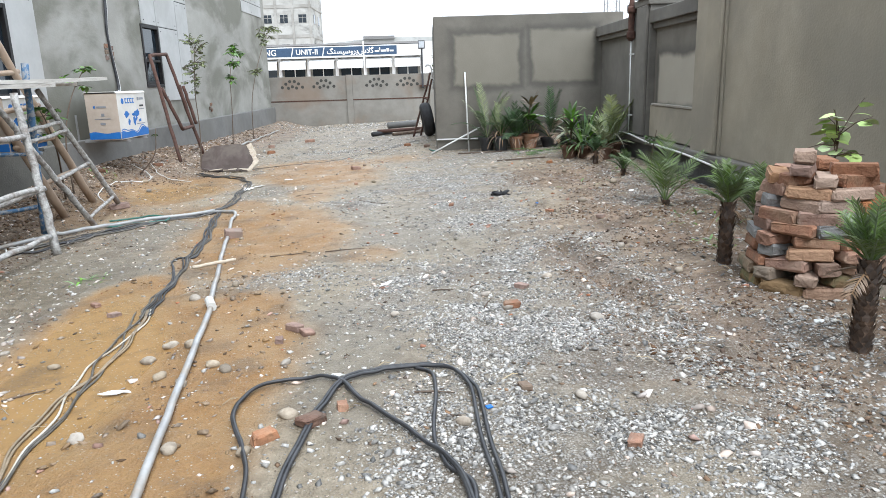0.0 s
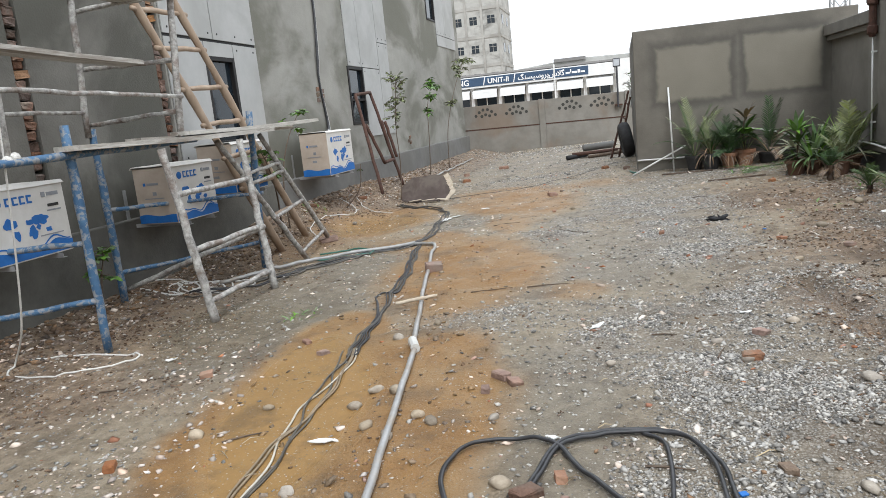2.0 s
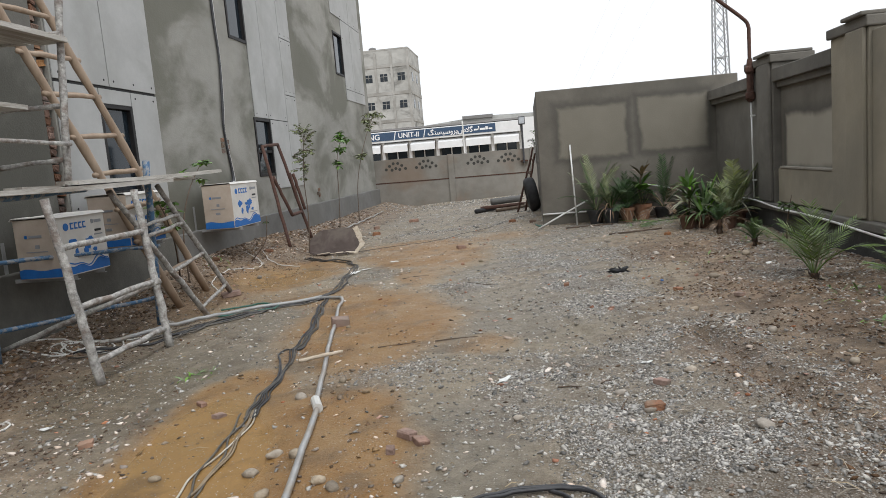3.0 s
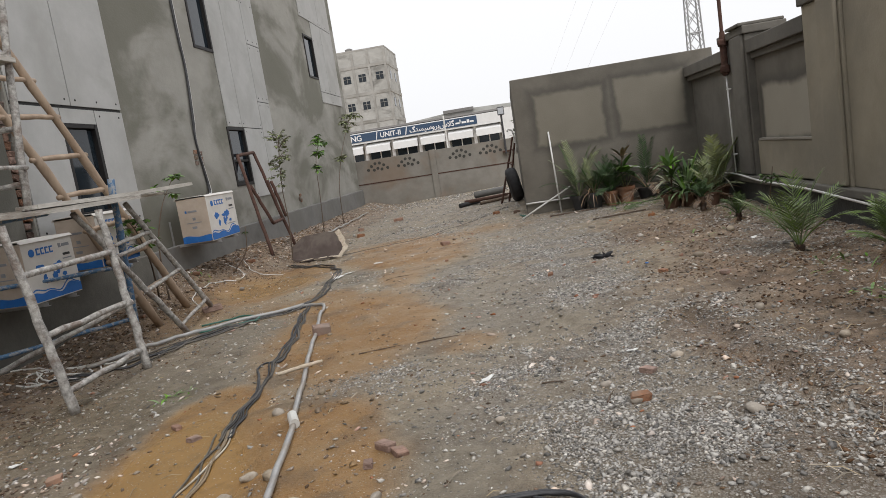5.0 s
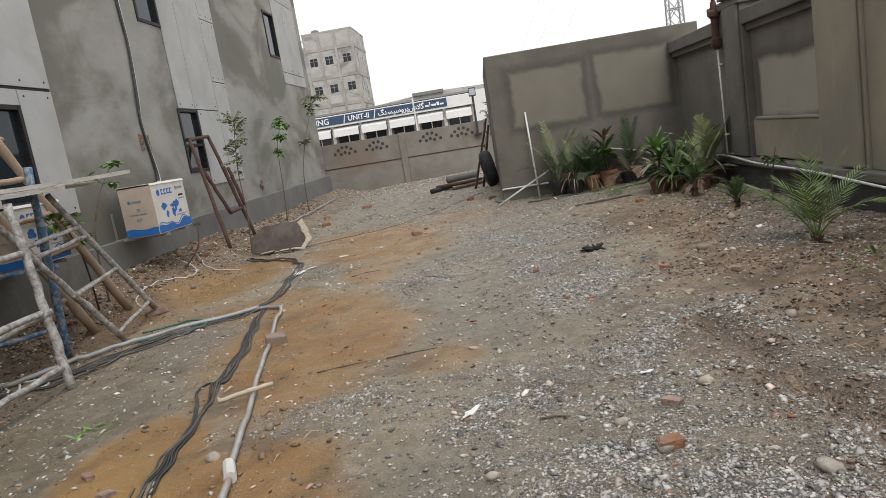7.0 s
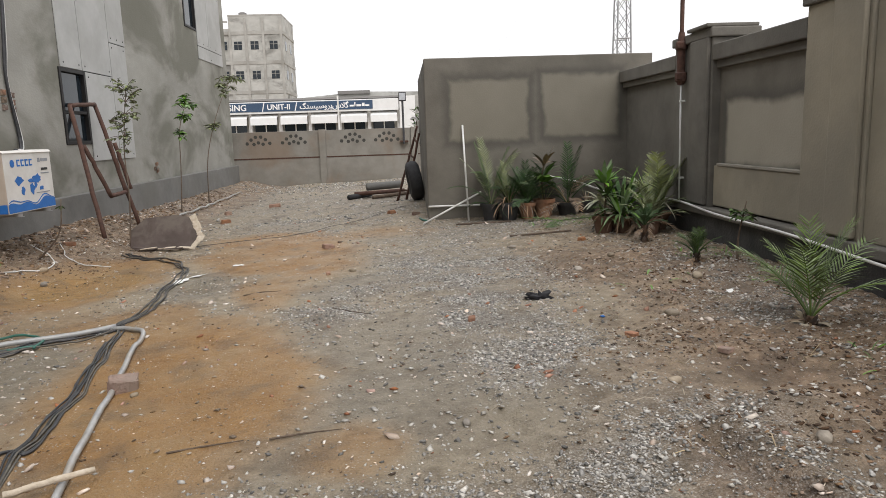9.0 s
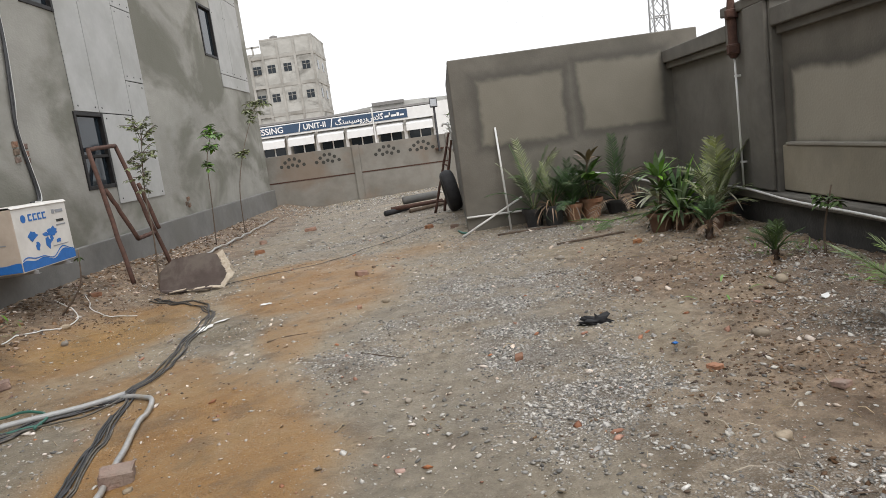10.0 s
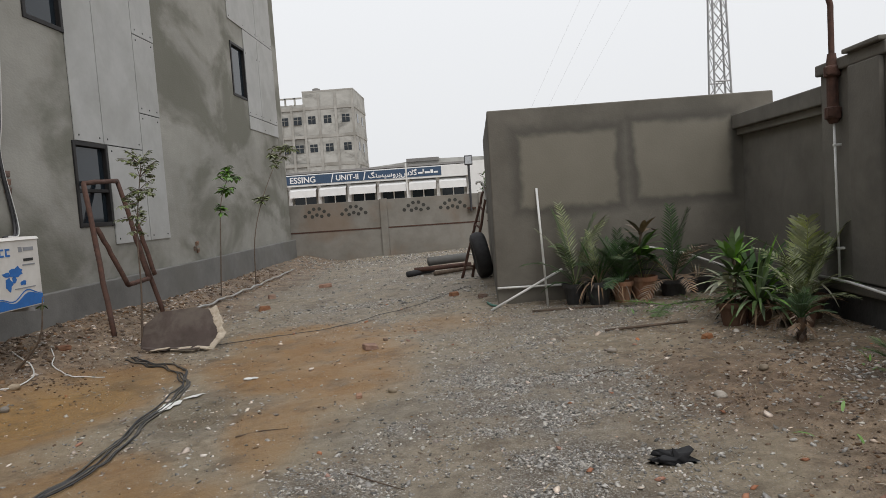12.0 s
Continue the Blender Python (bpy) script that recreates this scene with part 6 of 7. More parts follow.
ty = part("tyre", torus(0.235, 0.1, 1.05), "rubber", None, smooth=True)
tagged(ty, "worn black car tyre standing against the partition", "tyre").matrix_basis = pose(0.27, 13.55, gz(0.27, 13.55) + 0.33, 0, 80, 5)
ladder("iron_ladder", "rusty iron ladder leaning by the tyre", "ladder", (-0.03, 14.25, gz(-0.03, 14.25)), (0.36, 14.15, 1.32), (0.13, 13.95, gz(0.13, 13.95)), (0.38, 13.85, 1.20), (0.15, 0.4, 0.63, 0.85), 0.02, 0.014, "rust", 9, 0.0)
pipe("white_hook_pipe", "short white pipe with a bent top behind the partition", [(0.40, 14.6, 1.0), (0.38, 14.6, 1.40), (0.30, 14.6, 1.48), (0.26, 14.6, 1.44)], 0.016)
pipe("cement_pipe", "grey cement drain pipe lying on timber", [(-0.62, 15.7, gz(-0.6, 15.7) + 0.2), (0.02, 15.95, gz(0, 15.9) + 0.2)], 0.075, "plinth")
pipe("timber_beam", "dark timber beam lying on the ground", [(-0.85, 15.5, gz(-0.85, 15.5) + 0.09), (0.1, 15.7, gz(0.1, 15.7) + 0.09)], 0.04, "rust")
pipe("timber_beam", "dark timber beam lying on the ground", [(-0.5, 15.2, gz(-0.5, 15.2) + 0.04), (0.2, 15.6, gz(0.2, 15.6) + 0.05)], 0.035, "stem")
pipe("drain_pipe", "dark pipe offcut lying on gravel", [(-0.95, 15.35, gz(-0.95, 15.35) + 0.05), (-0.55, 15.75, gz(-0.55, 15.75) + 0.06)], 0.05, "rubber")
pipe("green_hose_end", "green hose end at the wall corner", [(0.30, 11.9, gz(0.3, 11.9) + 0.015), (0.34, 11.7, gz(0.34, 11.7) + 0.02), (0.42, 11.58, gz(0.42, 11.58) + 0.02)], 0.013, "green_hose")
pipe("edging_timber", "thin timber strip lying before the pots", [(0.75, 11.2, gz(0.75, 11.2) + 0.012), (1.45, 11.08, gz(1.45, 11.08) + 0.012)], 0.014, "stem")
pipe("edging_timber", "thin timber strip lying on gravel", [(1.25, 9.9, gz(1.25, 9.9) + 0.012), (1.95, 9.95, gz(1.95, 9.95) + 0.012)], 0.011, "stem")

# flood lamp on the fence
fl = thing("flood_lamp", "small flood lamp on a pole at the fence", "lamp", pose(0.14, FY - 0.1, 0))
part("pole", tube((0, 0, 0.95), (0, 0, 2.08), 0.03), "lamp_body", fl)
housing = part("housing", boxed(-0.10, 0.10, -0.05, 0.05, 2.08, 2.32, 0.015), "lamp_body", fl)
part("lens", boxed(-0.08, 0.08, -0.056, -0.05, 2.11, 2.29), "lamp_glass", housing)
part("bracket", boxed(-0.10, 0.12, -0.02, 0.12, 1.00, 1.04, 0.005), "rust", fl)

# ---- loose bricks, stones and rags on the ground ----
def stone_mesh(name, mat, seed, r=1.0, flat=0.6):
    """A rounded, slightly lumpy pebble."""
    bm = bmesh.new()
    bmesh.ops.create_icosphere(bm, subdivisions=2, radius=r)
    shift = Vector((seed * 3.7, seed * 1.9, seed * 5.3))
    squeeze = random.Random(seed).uniform(0.65, 0.95)
    for v in bm.verts:
        v.co = v.co * (0.95 + 0.38 * noise.noise(v.co * 0.9 + shift) + 0.10 * noise.noise(v.co * 2.6 + shift))
        v.co.y *= squeeze
        v.co.z *= flat
    me = bpy.data.meshes.new(name)
    bm.to_mesh(me)
    bm.free()
    me.polygons.foreach_set("use_smooth", [True] * len(me.polygons))
    me.materials.append(M[mat])
    return me


def chunk_mesh(name, mat, seed):
    """A brick bit with broken faces and worn edges."""
    rng = random.Random(seed)
    bm = boxed(-0.72, 0.72, -rng.uniform(0.38, 0.6), rng.uniform(0.38, 0.6), -0.36, 0.36, 0.12)
    lean = rng.uniform(-0.35, 0.35)
    for v in bm.verts:
        v.co.x += lean * v.co.y + 0.3 * noise.noise(v.co * 1.1 + Vector((seed, 0, 0)))
        v.co += Vector([rng.uniform(-0.05, 0.05) for _ in range(3)])
        v.co.z *= 1 - 0.25 * max(0, v.co.x)
    me = bpy.data.meshes.new(name)
    bm.to_mesh(me)
    bm.free()
    me.materials.append(M[mat])
    return me


STONES = [stone_mesh("stone", "stone", s) for s in range(6)]
SHARDS = [chunk_mesh("brick_fragment", "brick" if s % 2 else "brick_old", s + 20) for s in range(5)]


def rest(name, me, label, category, x, y, size, turn, group, up=0.45):
    ob = tagged(new(name, me), label, category, group)
    ob.matrix_basis = pose(x, y, gz(x, y) + size * up * 0.4, 0, 0, turn) @ Matrix.Scale(size * 0.8, 4)
    return ob


rng = random.Random(4)
for x, y, s in ((-0.95, 4.35, 0.045), (-1.13, 4.1, 0.05), (-1.0, 3.35, 0.05), (-1.05, 3.2, 0.05), (-0.88, 3.3, 0.05), (-0.7, 3.05, 0.045), (-0.62, 2.98, 0.045), (-0.78, 2.86, 0.05), (-0.9, 2.95, 0.045), (-1.02, 2.45, 0.042), (-0.62, 2.3, 0.045),
                (-0.36, 3.0, 0.035), (0.7, 3.6, 0.05), (0.98, 4.05, 0.045), (0.6, 3.85, 0.04), (1.1, 3.3, 0.05), (0.1, 3.55, 0.035), (0.32, 5.1, 0.035), (1.3, 5.35, 0.045), (1.7, 6.4, 0.06), (1.5, 7.9, 0.05), (1.9, 8.3, 0.05), (-0.4, 8.6, 0.05),
                (1.6, 4.7, 0.05), (1.75, 4.0, 0.045), (0.4, 2.35, 0.04), (0.85, 2.5, 0.04), (-0.25, 2.5, 0.05), (-0.35, 2.25, 0.04), (-1.5, 3.2, 0.035), (-1.7, 2.9, 0.05), (-1.85, 3.4, 0.03), (2.2, 7.2, 0.06), (1.15, 9.1, 0.05), (-0.1, 6.3, 0.03), (-1.3, 5.8, 0.03), (-3.3, 8.9, 0.06), (-3.5, 9.3, 0.06)):
    rest("stone", STONES[rng.randrange(6)], "rounded grey-brown stone lying on the wet earth", "stone", x, y, s, rng.uniform(0, 360), "loose stones")
for x, y, s in ((-0.40, 3.42, 0.07), (-0.32, 3.35, 0.06), (-0.45, 3.30, 0.05), (-0.15, 2.42, 0.07), (-0.3, 2.33, 0.075), (-0.05, 2.55, 0.05), (0.72, 3.62, 0.075), (0.82, 3.95, 0.055), (0.5, 6.65, 0.055), (-0.78, 10.1, 0.10), (-0.68, 10.35, 0.045), (-0.62, 8.55, 0.05), (1.35, 6.1, 0.05),
                (0.95, 2.15, 0.05), (0.65, 2.6, 0.045), (-1.75, 4.15, 0.05), (-1.55, 3.95, 0.05), (-2.1, 3.6, 0.06), (-1.9, 2.6, 0.06), (1.7, 5.7, 0.05), (2.25, 7.6, 0.06), (-3.9, 9.0, 0.08), (-3.7, 10.3, 0.09), (-3.2, 12.6, 0.1), (-2.7, 13.2, 0.12), (0.25, 12.3, 0.09), (-0.1, 12.6, 0.1), (1.9, 9.3, 0.07), (-3.8, 7.4, 0.07), (-2.95, 14.4, 0.13)):
    rest("brick_fragment", SHARDS[rng.randrange(5)], "broken red brick fragment lying on the ground", "brick fragment", x, y, s, rng.uniform(0, 360), "broken bricks")
half_brick = brick_mesh("half_brick", "brick", 0.075, 0.055, 0.042, 8)
hb = tagged(new("half_brick", half_brick), "weathered half brick lying beside the conduit", "brick", "loose bricks")
hb.matrix_basis = pose(-1.40, 5.92, gz(-1.40, 5.92) + 0.028, 3, 4, 20)
for x, y, a, m in ((-3.16, 7.72, 35, 0), (-2.3, 15.2, 10, 0)):
    b = tagged(new("brick", BRICKS[m]), "single brick lying flat on the earth", "brick", "loose bricks")
    b.matrix_basis = pose(x, y, gz(x, y) + 0.028, 2, -3, a)
for x, y, s, a in ((0.02, 4.14, 0.11, 60), (-1.05, 2.85, 0.10, 10), (-2.0, 8.75, 0.2, 75), (-1.92, 8.98, 0.13, 50), (-1.98, 7.02, 0.06, 0), (-2.55, 3.9, 0.06, 40), (0.8, 4.3, 0.06, 20), (-0.1, 2.8, 0.05, 0), (2.3, 6.9, 0.09, 50), (-1.6, 9.3, 0.08, 10), (1.55, 3.1, 0.04, 40), (2.05, 3.05, 0.05, 10)):
    bm = bmesh.new()
    rg = random.Random(int(x * 100) + 7)
    n = 13
    ring = [bm.verts.new((s * 0.8 * rg.uniform(0.55, 1) * math.cos(6.283 * k / n), s * 0.3 * rg.uniform(0.35, 1) * math.sin(6.283 * k / n), rg.uniform(0, 0.010))) for k in range(n)]
    f = bm.faces.new(ring)
    g = bmesh.ops.extrude_face_region(bm, geom=[f])
    bmesh.ops.translate(bm, verts=[v for v in g["geom"] if isinstance(v, bmesh.types.BMVert)], vec=(0, 0, 0.004))
    bmesh.ops.triangulate(bm, faces=[q for q in bm.faces if len(q.verts) > 4])
    ob = tagged(part("plaster_scrap", bm, "paper"), "pale flat scrap lying on the earth", "scrap", "pale scraps")
    ob.matrix_basis = pose(x, y, gz(x, y) + 0.004, 0, 0, a)
for x, y, L, a in ((0.36, 3.98, 0.13, -20), (0.55, 4.0, 0.08, 40), (-1.45, 2.9, 0.2, 30), (-0.75, 5.1, 0.3, 12), (-0.35, 5.15, 0.3, 10), (0.3, 2.6, 0.16, -8), (-2.55, 3.4, 0.16, 20), (-1.1, 8.0, 0.3, 15), (-0.3, 7.1, 0.35, -35), (0.95, 8.6, 0.2, 30), (0.6, 3.7, 0.14, 70), (1.3, 4.9, 0.12, 10), (-3.7, 4.6, 0.25, 25)):
    d = Vector((math.cos(radians(a)), math.sin(radians(a)), 0)) * L / 2
    c = Vector((x, y, 0))
    pts = [c - d, c + Vector((0, 0.01, 0)), c + d]
    tagged(part("twig", sweep(bmesh.new(), [(p.x, p.y, gz(p.x, p.y) + 0.007) for p in pts], [0.005, 0.004, 0.002], 5), "stem"), "thin dark twig lying on the ground", "twig", "twigs")
bm = bmesh.new()
bmesh.ops.create_icosphere(bm, subdivisions=3, radius=1)
for v in bm.verts:
    q = noise.noise(v.co * 1.7) + 0.5 * noise.noise(v.co * 4)
    v.co = Vector((v.co.x * 0.075 * (1 + 1.9 * q), v.co.y * 0.07 * (1 + 1.2 * noise.noise(v.co * 2.6 + Vector((4, 0, 0)))), max(0, v.co.z) * 0.03 * (1 + 2.2 * q)))
tagged(part("black_rag", bm, "rag", None, smooth=True), "crumpled black rag lying on gravel", "rag").matrix_basis = pose(1.03, 7.1, gz(1.03, 7.1) + 0.003, 0, 0, 20)
for x, y in ((0.35, 2.02), (1.15, 6.05)):
    bm = boxed(-0.014, 0.014, -0.01, 0.01, 0, 0.008, 0.003)
    tagged(part("wrapper", bm, "card_blue"), "small crumpled blue plastic wrapper on gravel", "litter", "litter").matrix_basis = pose(x + 0.15, y + 0.45, gz(x + 0.15, y + 0.45), 10, 5, 30)


# ---- gravel, clods and chips: real grains, too many to count ----
def scatter(name, label, category, mat, count, density, size, seed, area, flat=0.65):
    rs = np.random.RandomState(seed)
    n0 = count * 9
    x = rs.uniform(area[0], area[1], n0)
    y = area[2] + (area[3] - area[2]) * rs.rand(n0) ** 1.5
    keep = rs.rand(n0) < np.clip(density(x, y), 0, 1)
    x, y = x[keep][:count], y[keep][:count]
    n = len(x)
    z = ground_z(x, y)
    s = size[0] + (size[1] - size[0]) * rs.rand(n) ** 2.4
    base = np.array([(1, 0, 0), (0.1, 1, 0), (-1, 0.1, 0), (0, -1, 0.1), (0.15, 0.1, 0.9), (-0.1, -0.1, -0.9), (0.55, 0.6, 0.55), (-0.6, -0.5, 0.5)])
    tri = np.array([(0, 6, 4), (0, 1, 6), (1, 4, 6), (1, 2, 4), (2, 7, 4), (2, 3, 7), (3, 4, 7), (3, 0, 4), (1, 0, 5), (2, 1, 5), (3, 2, 5), (0, 3, 5)])
    v = base[None] * (0.75 + 0.5 * rs.rand(n, len(base), 1)) * s[:, None, None]
    v[:, :, 0] *= 1 + 0.6 * rs.rand(n, 1)
    v[:, :, 2] *= flat
    tilt = (rs.rand(n, 1) - 0.5) * 1.3
    a = rs.rand(n, 1) * 6.283
    vx, vz = v[:, :, 0] * np.cos(tilt) - v[:, :, 2] * np.sin(tilt), v[:, :, 0] * np.sin(tilt) + v[:, :, 2] * np.cos(tilt)
    wx, wy = vx * np.cos(a) - v[:, :, 1] * np.sin(a), vx * np.sin(a) + v[:, :, 1] * np.cos(a)
    V = np.stack([wx + x[:, None], wy + y[:, None], vz + z[:, None] + s[:, None] * 0.12], -1).reshape(-1, 3)
    F = (tri[None] + (np.arange(n) * len(base))[:, None, None]).reshape(-1, 3)
    me = bpy.data.meshes.new(name)
    me.vertices.add(len(V))
    me.vertices.foreach_set("co", V.reshape(-1).astype(np.float32))
    me.loops.add(len(F) * 3)
    me.loops.foreach_set("vertex_index", F.reshape(-1).astype(np.int32))
    me.polygons.add(len(F))
    me.polygons.foreach_set("loop_start", np.arange(0, len(F) * 3, 3, dtype=np.int32))
    me.update()
    me.validate()
    me.materials.append(M[mat])
    return tagged(new(name, me), label, category, kind="stuff")


NEAR = (-4.1, 3.05, 0.9, 13)
fine_density = lambda x, y: gravel_mask(x, y) * np.clip(2.6 * (fbm(x * 5, y * 5, 4) - 0.28), 0.04, 1)
scatter("gravel", "pale crushed gravel strewn over the wet yard", "gravel", "gravel", 140000, fine_density, (0.0022, 0.0088), 1, NEAR)
scatter("coarse_gravel", "coarse pale gravel lying on the yard", "gravel", "gravel", 19000, lambda x, y: np.maximum(0.12, fine_density(x, y)) * (1 - 0.9 * np.clip(mud_mask(x, y), 0, 1)), (0.0045, 0.017), 2, NEAR, 0.55)
calm = lambda x, y: 1 - 0.75 * np.clip(puddle_mask(x, y), 0, 1)
thin = lambda x, y: smooth01(0.40, 0.62, fbm(x * 4 + 5, y * 4, 4)) * (0.10 + 0.9 * brown_mask(x, y)) * calm(x, y) * (0.35 + fbm(x * 2.2 + 8, y * 2.2, 3))
scatter("earth_clods", "brown earth clods and crumbs on the yard", "soil", "clods", 26000, thin, (0.002, 0.013), 3, NEAR, 0.55)
def heaps(x, y):
    m = 0 * x
    for cx, cy, r in ((2.15, 7.35, 0.28), (1.85, 6.9, 0.2), (2.6, 7.6, 0.25), (2.2, 8.3, 0.25), (1.75, 4.9, 0.3), (2.0, 5.5, 0.25), (1.5, 6.0, 0.22), (1.95, 3.3, 0.2), (1.45, 2.7, 0.2), (2.65, 6.7, 0.25), (-3.5, 9.6, 0.4), (-3.3, 4.6, 0.4), (-3.5, 11.2, 0.4), (-3.2, 6.0, 0.35)):
        m = np.maximum(m, np.exp(-((x - cx) ** 2 + (y - cy) ** 2) / r ** 2))
    return m * (0.2 + 0.8 * smooth01(0.4, 0.6, fbm(x * 6, y * 6 + 3, 3)))


scatter("soil_heaps", "dark brown heaps of dug earth and clods", "soil", "soil_dark", 16000, heaps, (0.002, 0.015), 11, NEAR, 0.6)
scatter("mud_clods", "wet ochre clods standing in the shallow mud", "soil", "mud_clods", 1500, lambda x, y: mud_mask(x, y) * smooth01(0.50, 0.64, fbm(x * 3.1 + 40, y * 3.1, 4)) * smooth01(7, 4, y), (0.004, 0.024), 9, NEAR, 0.5)
scatter("pale_chips", "pale plaster, shell and brick chips strewn on the ground", "rubble", "chips", 9500, lambda x, y: (1 - 0.6 * np.clip(mud_mask(x, y), 0, 1)) * 0.9 * smooth01(0.40, 0.66, fbm(x * 3, y * 3 + 30, 4)) * calm(x, y), (0.002, 0.011), 4, NEAR, 0.45)
scatter("loose_rubble", "pale stones and plaster lumps lying about the yard", "rubble", "chips", 900, lambda x, y: (1 - 0.5 * np.clip(mud_mask(x, y), 0, 1)) * (0.15 + 0.85 * smooth01(0.45, 0.62, fbm(x * 2.3 + 50, y * 2.3, 4))) * calm(x, y), (0.008, 0.028), 13, NEAR, 0.5)
scatter("left_rubble", "pale plaster crumbs and pebbles on the grey earth", "rubble", "chips", 700, lambda x, y: smooth01(0.42, 0.6, fbm(x * 2.8, y * 2.8 + 9, 4)), (0.004, 0.02), 14, (-3.6, -1.5, 1.6, 4.2), 0.5)
scatter("red_rubble", "broken red brick bits strewn over the yard", "rubble", "red_bits", 330, lambda x, y: 0.1 + smooth01(0.5, 0.64, fbm(x * 2.1 + 70, y * 2.1, 4)), (0.006, 0.026), 15, NEAR, 0.55)
scatter("wall_rubble", "brick rubble and clods heaped along the wall foot", "rubble", "clods", 3800, lambda x, y: smooth01(-3.3, -4.0, x), (0.006, 0.032), 5, (-4.2, -3.2, 3, 18))
scatter("wall_chips", "red and pale brick chips along the wall foot", "rubble", "chips", 1300, lambda x, y: smooth01(-3.3, -4.0, x), (0.005, 0.024), 6, (-4.2, -3.2, 3, 18))
scatter("far_rubble", "pale rubble spread before the far fence", "rubble", "gravel", 2600, lambda x, y: 0.12 + 0.88 * smooth01(17.5, 20.5, y), (0.008, 0.032), 7, (-4.1, 0.4, 12.5, 21.1))
scatter("right_gravel", "gravel and clods along the boundary wall", "gravel", "gravel", 2500, lambda x, y: 0.7 * (0.3 + fbm(x * 3, y * 3, 3)), (0.004, 0.017), 8, (2.0, 3.05, 3, 11.5))


def straw():
    rng = random.Random(71)
    bm = bmesh.new()
    for k in range(900):
        x, y = (rng.uniform(1.1, 3.0), rng.uniform(2.5, 11.4)) if k % 4 else (rng.uniform(-3.9, 1.5), rng.uniform(2.2, 10))
        a, L = rng.uniform(0, 6.28), rng.uniform(0.02, 0.11)
        p, q = (x, y), (x + L * math.cos(a), y + L * math.sin(a))
        sweep(bm, [(*p, gz(*p) + 0.004), ((p[0] + q[0]) / 2, (p[1] + q[1]) / 2, gz(*p) + 0.008 + 0.1 * L), (*q, gz(*q) + 0.004)], [0.0018, 0.0022, 0.001], 3)
    return tagged(part("straw", bm, "straw"), "dry straw, stalks and twigs littering the earth", "straw", kind="stuff")


straw()

# ---- beyond the fence ----
QY = 45.0
fac = thing("factory_shed", "long low white factory shed with navy sign band and awnings", "factory", kind="structure")
part("front_wall", boxed(-34, 0.15, QY + 0.6, QY + 0.9, -0.5, 3.35), "tower", fac)
part("end_pillar", boxed(0.0, 0.95, QY - 0.1, QY + 0.9, -0.5, 3.55), "white", fac)
part("fascia", boxed(-34, -0.05, QY, QY + 0.6, 2.72, 3.42, 0.02), "white", fac, "white sheet fascia")
part("sign_band", boxed(-13.5, -1.62, QY - 0.03, QY, 2.84, 3.36), "navy", fac, "navy blue sign band")
for x in (-8.2, -6.25):
    part("sign_slash", flat_shape([(x - 0.06, 2.85), (x, 2.85), (x + 0.12, 3.35), (x + 0.06, 3.35)], "y", QY - 0.035, 0.004), "lettering", fac)


def words(text, x, z, size, y):
    c = bpy.data.curves.new("sign_text", "FONT")
    c.body, c.size, c.extrude, c.offset = text, size, 0.005, 0.009
    tmp = bpy.data.objects.new("sign_text", c)
    me = bpy.data.meshes.new_from_object(tmp)
    bpy.data.objects.remove(tmp)
    me.materials.append(M["lettering"])
    ob = new("sign_text", me)
    ob.parent = fac
    ob.matrix_basis = pose(x, y, z, 90, 0, 0)
    return ob


words("ESSING", -10.75, 2.93, 0.5, QY - 0.04)
words("UNIT-II", -7.95, 2.95, 0.44, QY - 0.04)
# right-to-left script, as joined letter forms in reading order
words("\ufeb1\ufefc\ufb94", -4.05, 2.95, 0.44, QY - 0.04)
words("".join(reversed("\ufb58\ufeae\ufeed\ufeb3\ufef4\ufeb4\ufee8\ufb93")), -6.0, 2.95, 0.44, QY - 0.04)
for x, w, h in ((-3.0, 0.34, 0.1), (-2.72, 0.07, 0.26), (-2.6, 0.3, 0.12), (-2.26, 0.16, 0.2), (-2.06, 0.24, 0.1)):
    part("script_bar", boxed(x, x + w, QY - 0.04, QY - 0.03, 3.0, 3.0 + h), "lettering", fac)
for k in range(15):
    x = -0.97 - 1.8 * k
    a = bmesh.new()
    for p0, p1 in (((x - 0.78, QY + 0.55, 2.70), (x + 0.78, QY + 0.55, 2.70)),):
        q = [a.verts.new(v) for v in ((x - 0.78, QY + 0.55, 2.70), (x + 0.78, QY + 0.55, 2.70), (x + 0.80, QY - 0.2, 2.45), (x - 0.80, QY - 0.2, 2.45), (x - 0.80, QY - 0.22, 2.05), (x + 0.80, QY - 0.22, 2.05))]
        a.faces.new((q[0], q[1], q[2], q[3]))
        a.faces.new((q[3], q[2], q[5], q[4]))
    g = bmesh.ops.extrude_face_region(a, geom=a.faces[:])
    bmesh.ops.translate(a, verts=[v for v in g["geom"] if isinstance(v, bmesh.types.BMVert)], vec=(0, 0.02, 0.02))
    part("awning", a, "white", fac, "white sheet awning")
    wn_ = part("window", boxed(x - 0.68, x + 0.62, QY + 0.52, QY + 0.6, 0.9, 2.15), "glass", fac)
    part("mullion", boxed(x - 0.04, x + 0.02, QY + 0.48, QY + 0.52, 0.9, 2.15), "white", wn_)
    part("pilaster", boxed(x + 0.80, x + 1.0, QY + 0.3, QY + 0.6, -0.5, 2.72), "white", fac)
part("roof_sheet", boxed(-34, 0.2, QY + 0.6, QY + 12, 3.5, 3.62), "roofgrey", fac)
bm = bmesh.new()
q = [bm.verts.new(v) for v in ((-10, QY + 6, 3.6), (3.4, QY + 6, 3.6), (3.4, QY + 6, 4.1), (-2.6, QY + 6, 4.25), (-9.0, QY + 6, 3.75))]
f = bm.faces.new(q)
g = bmesh.ops.extrude_face_region(bm, geom=[f])
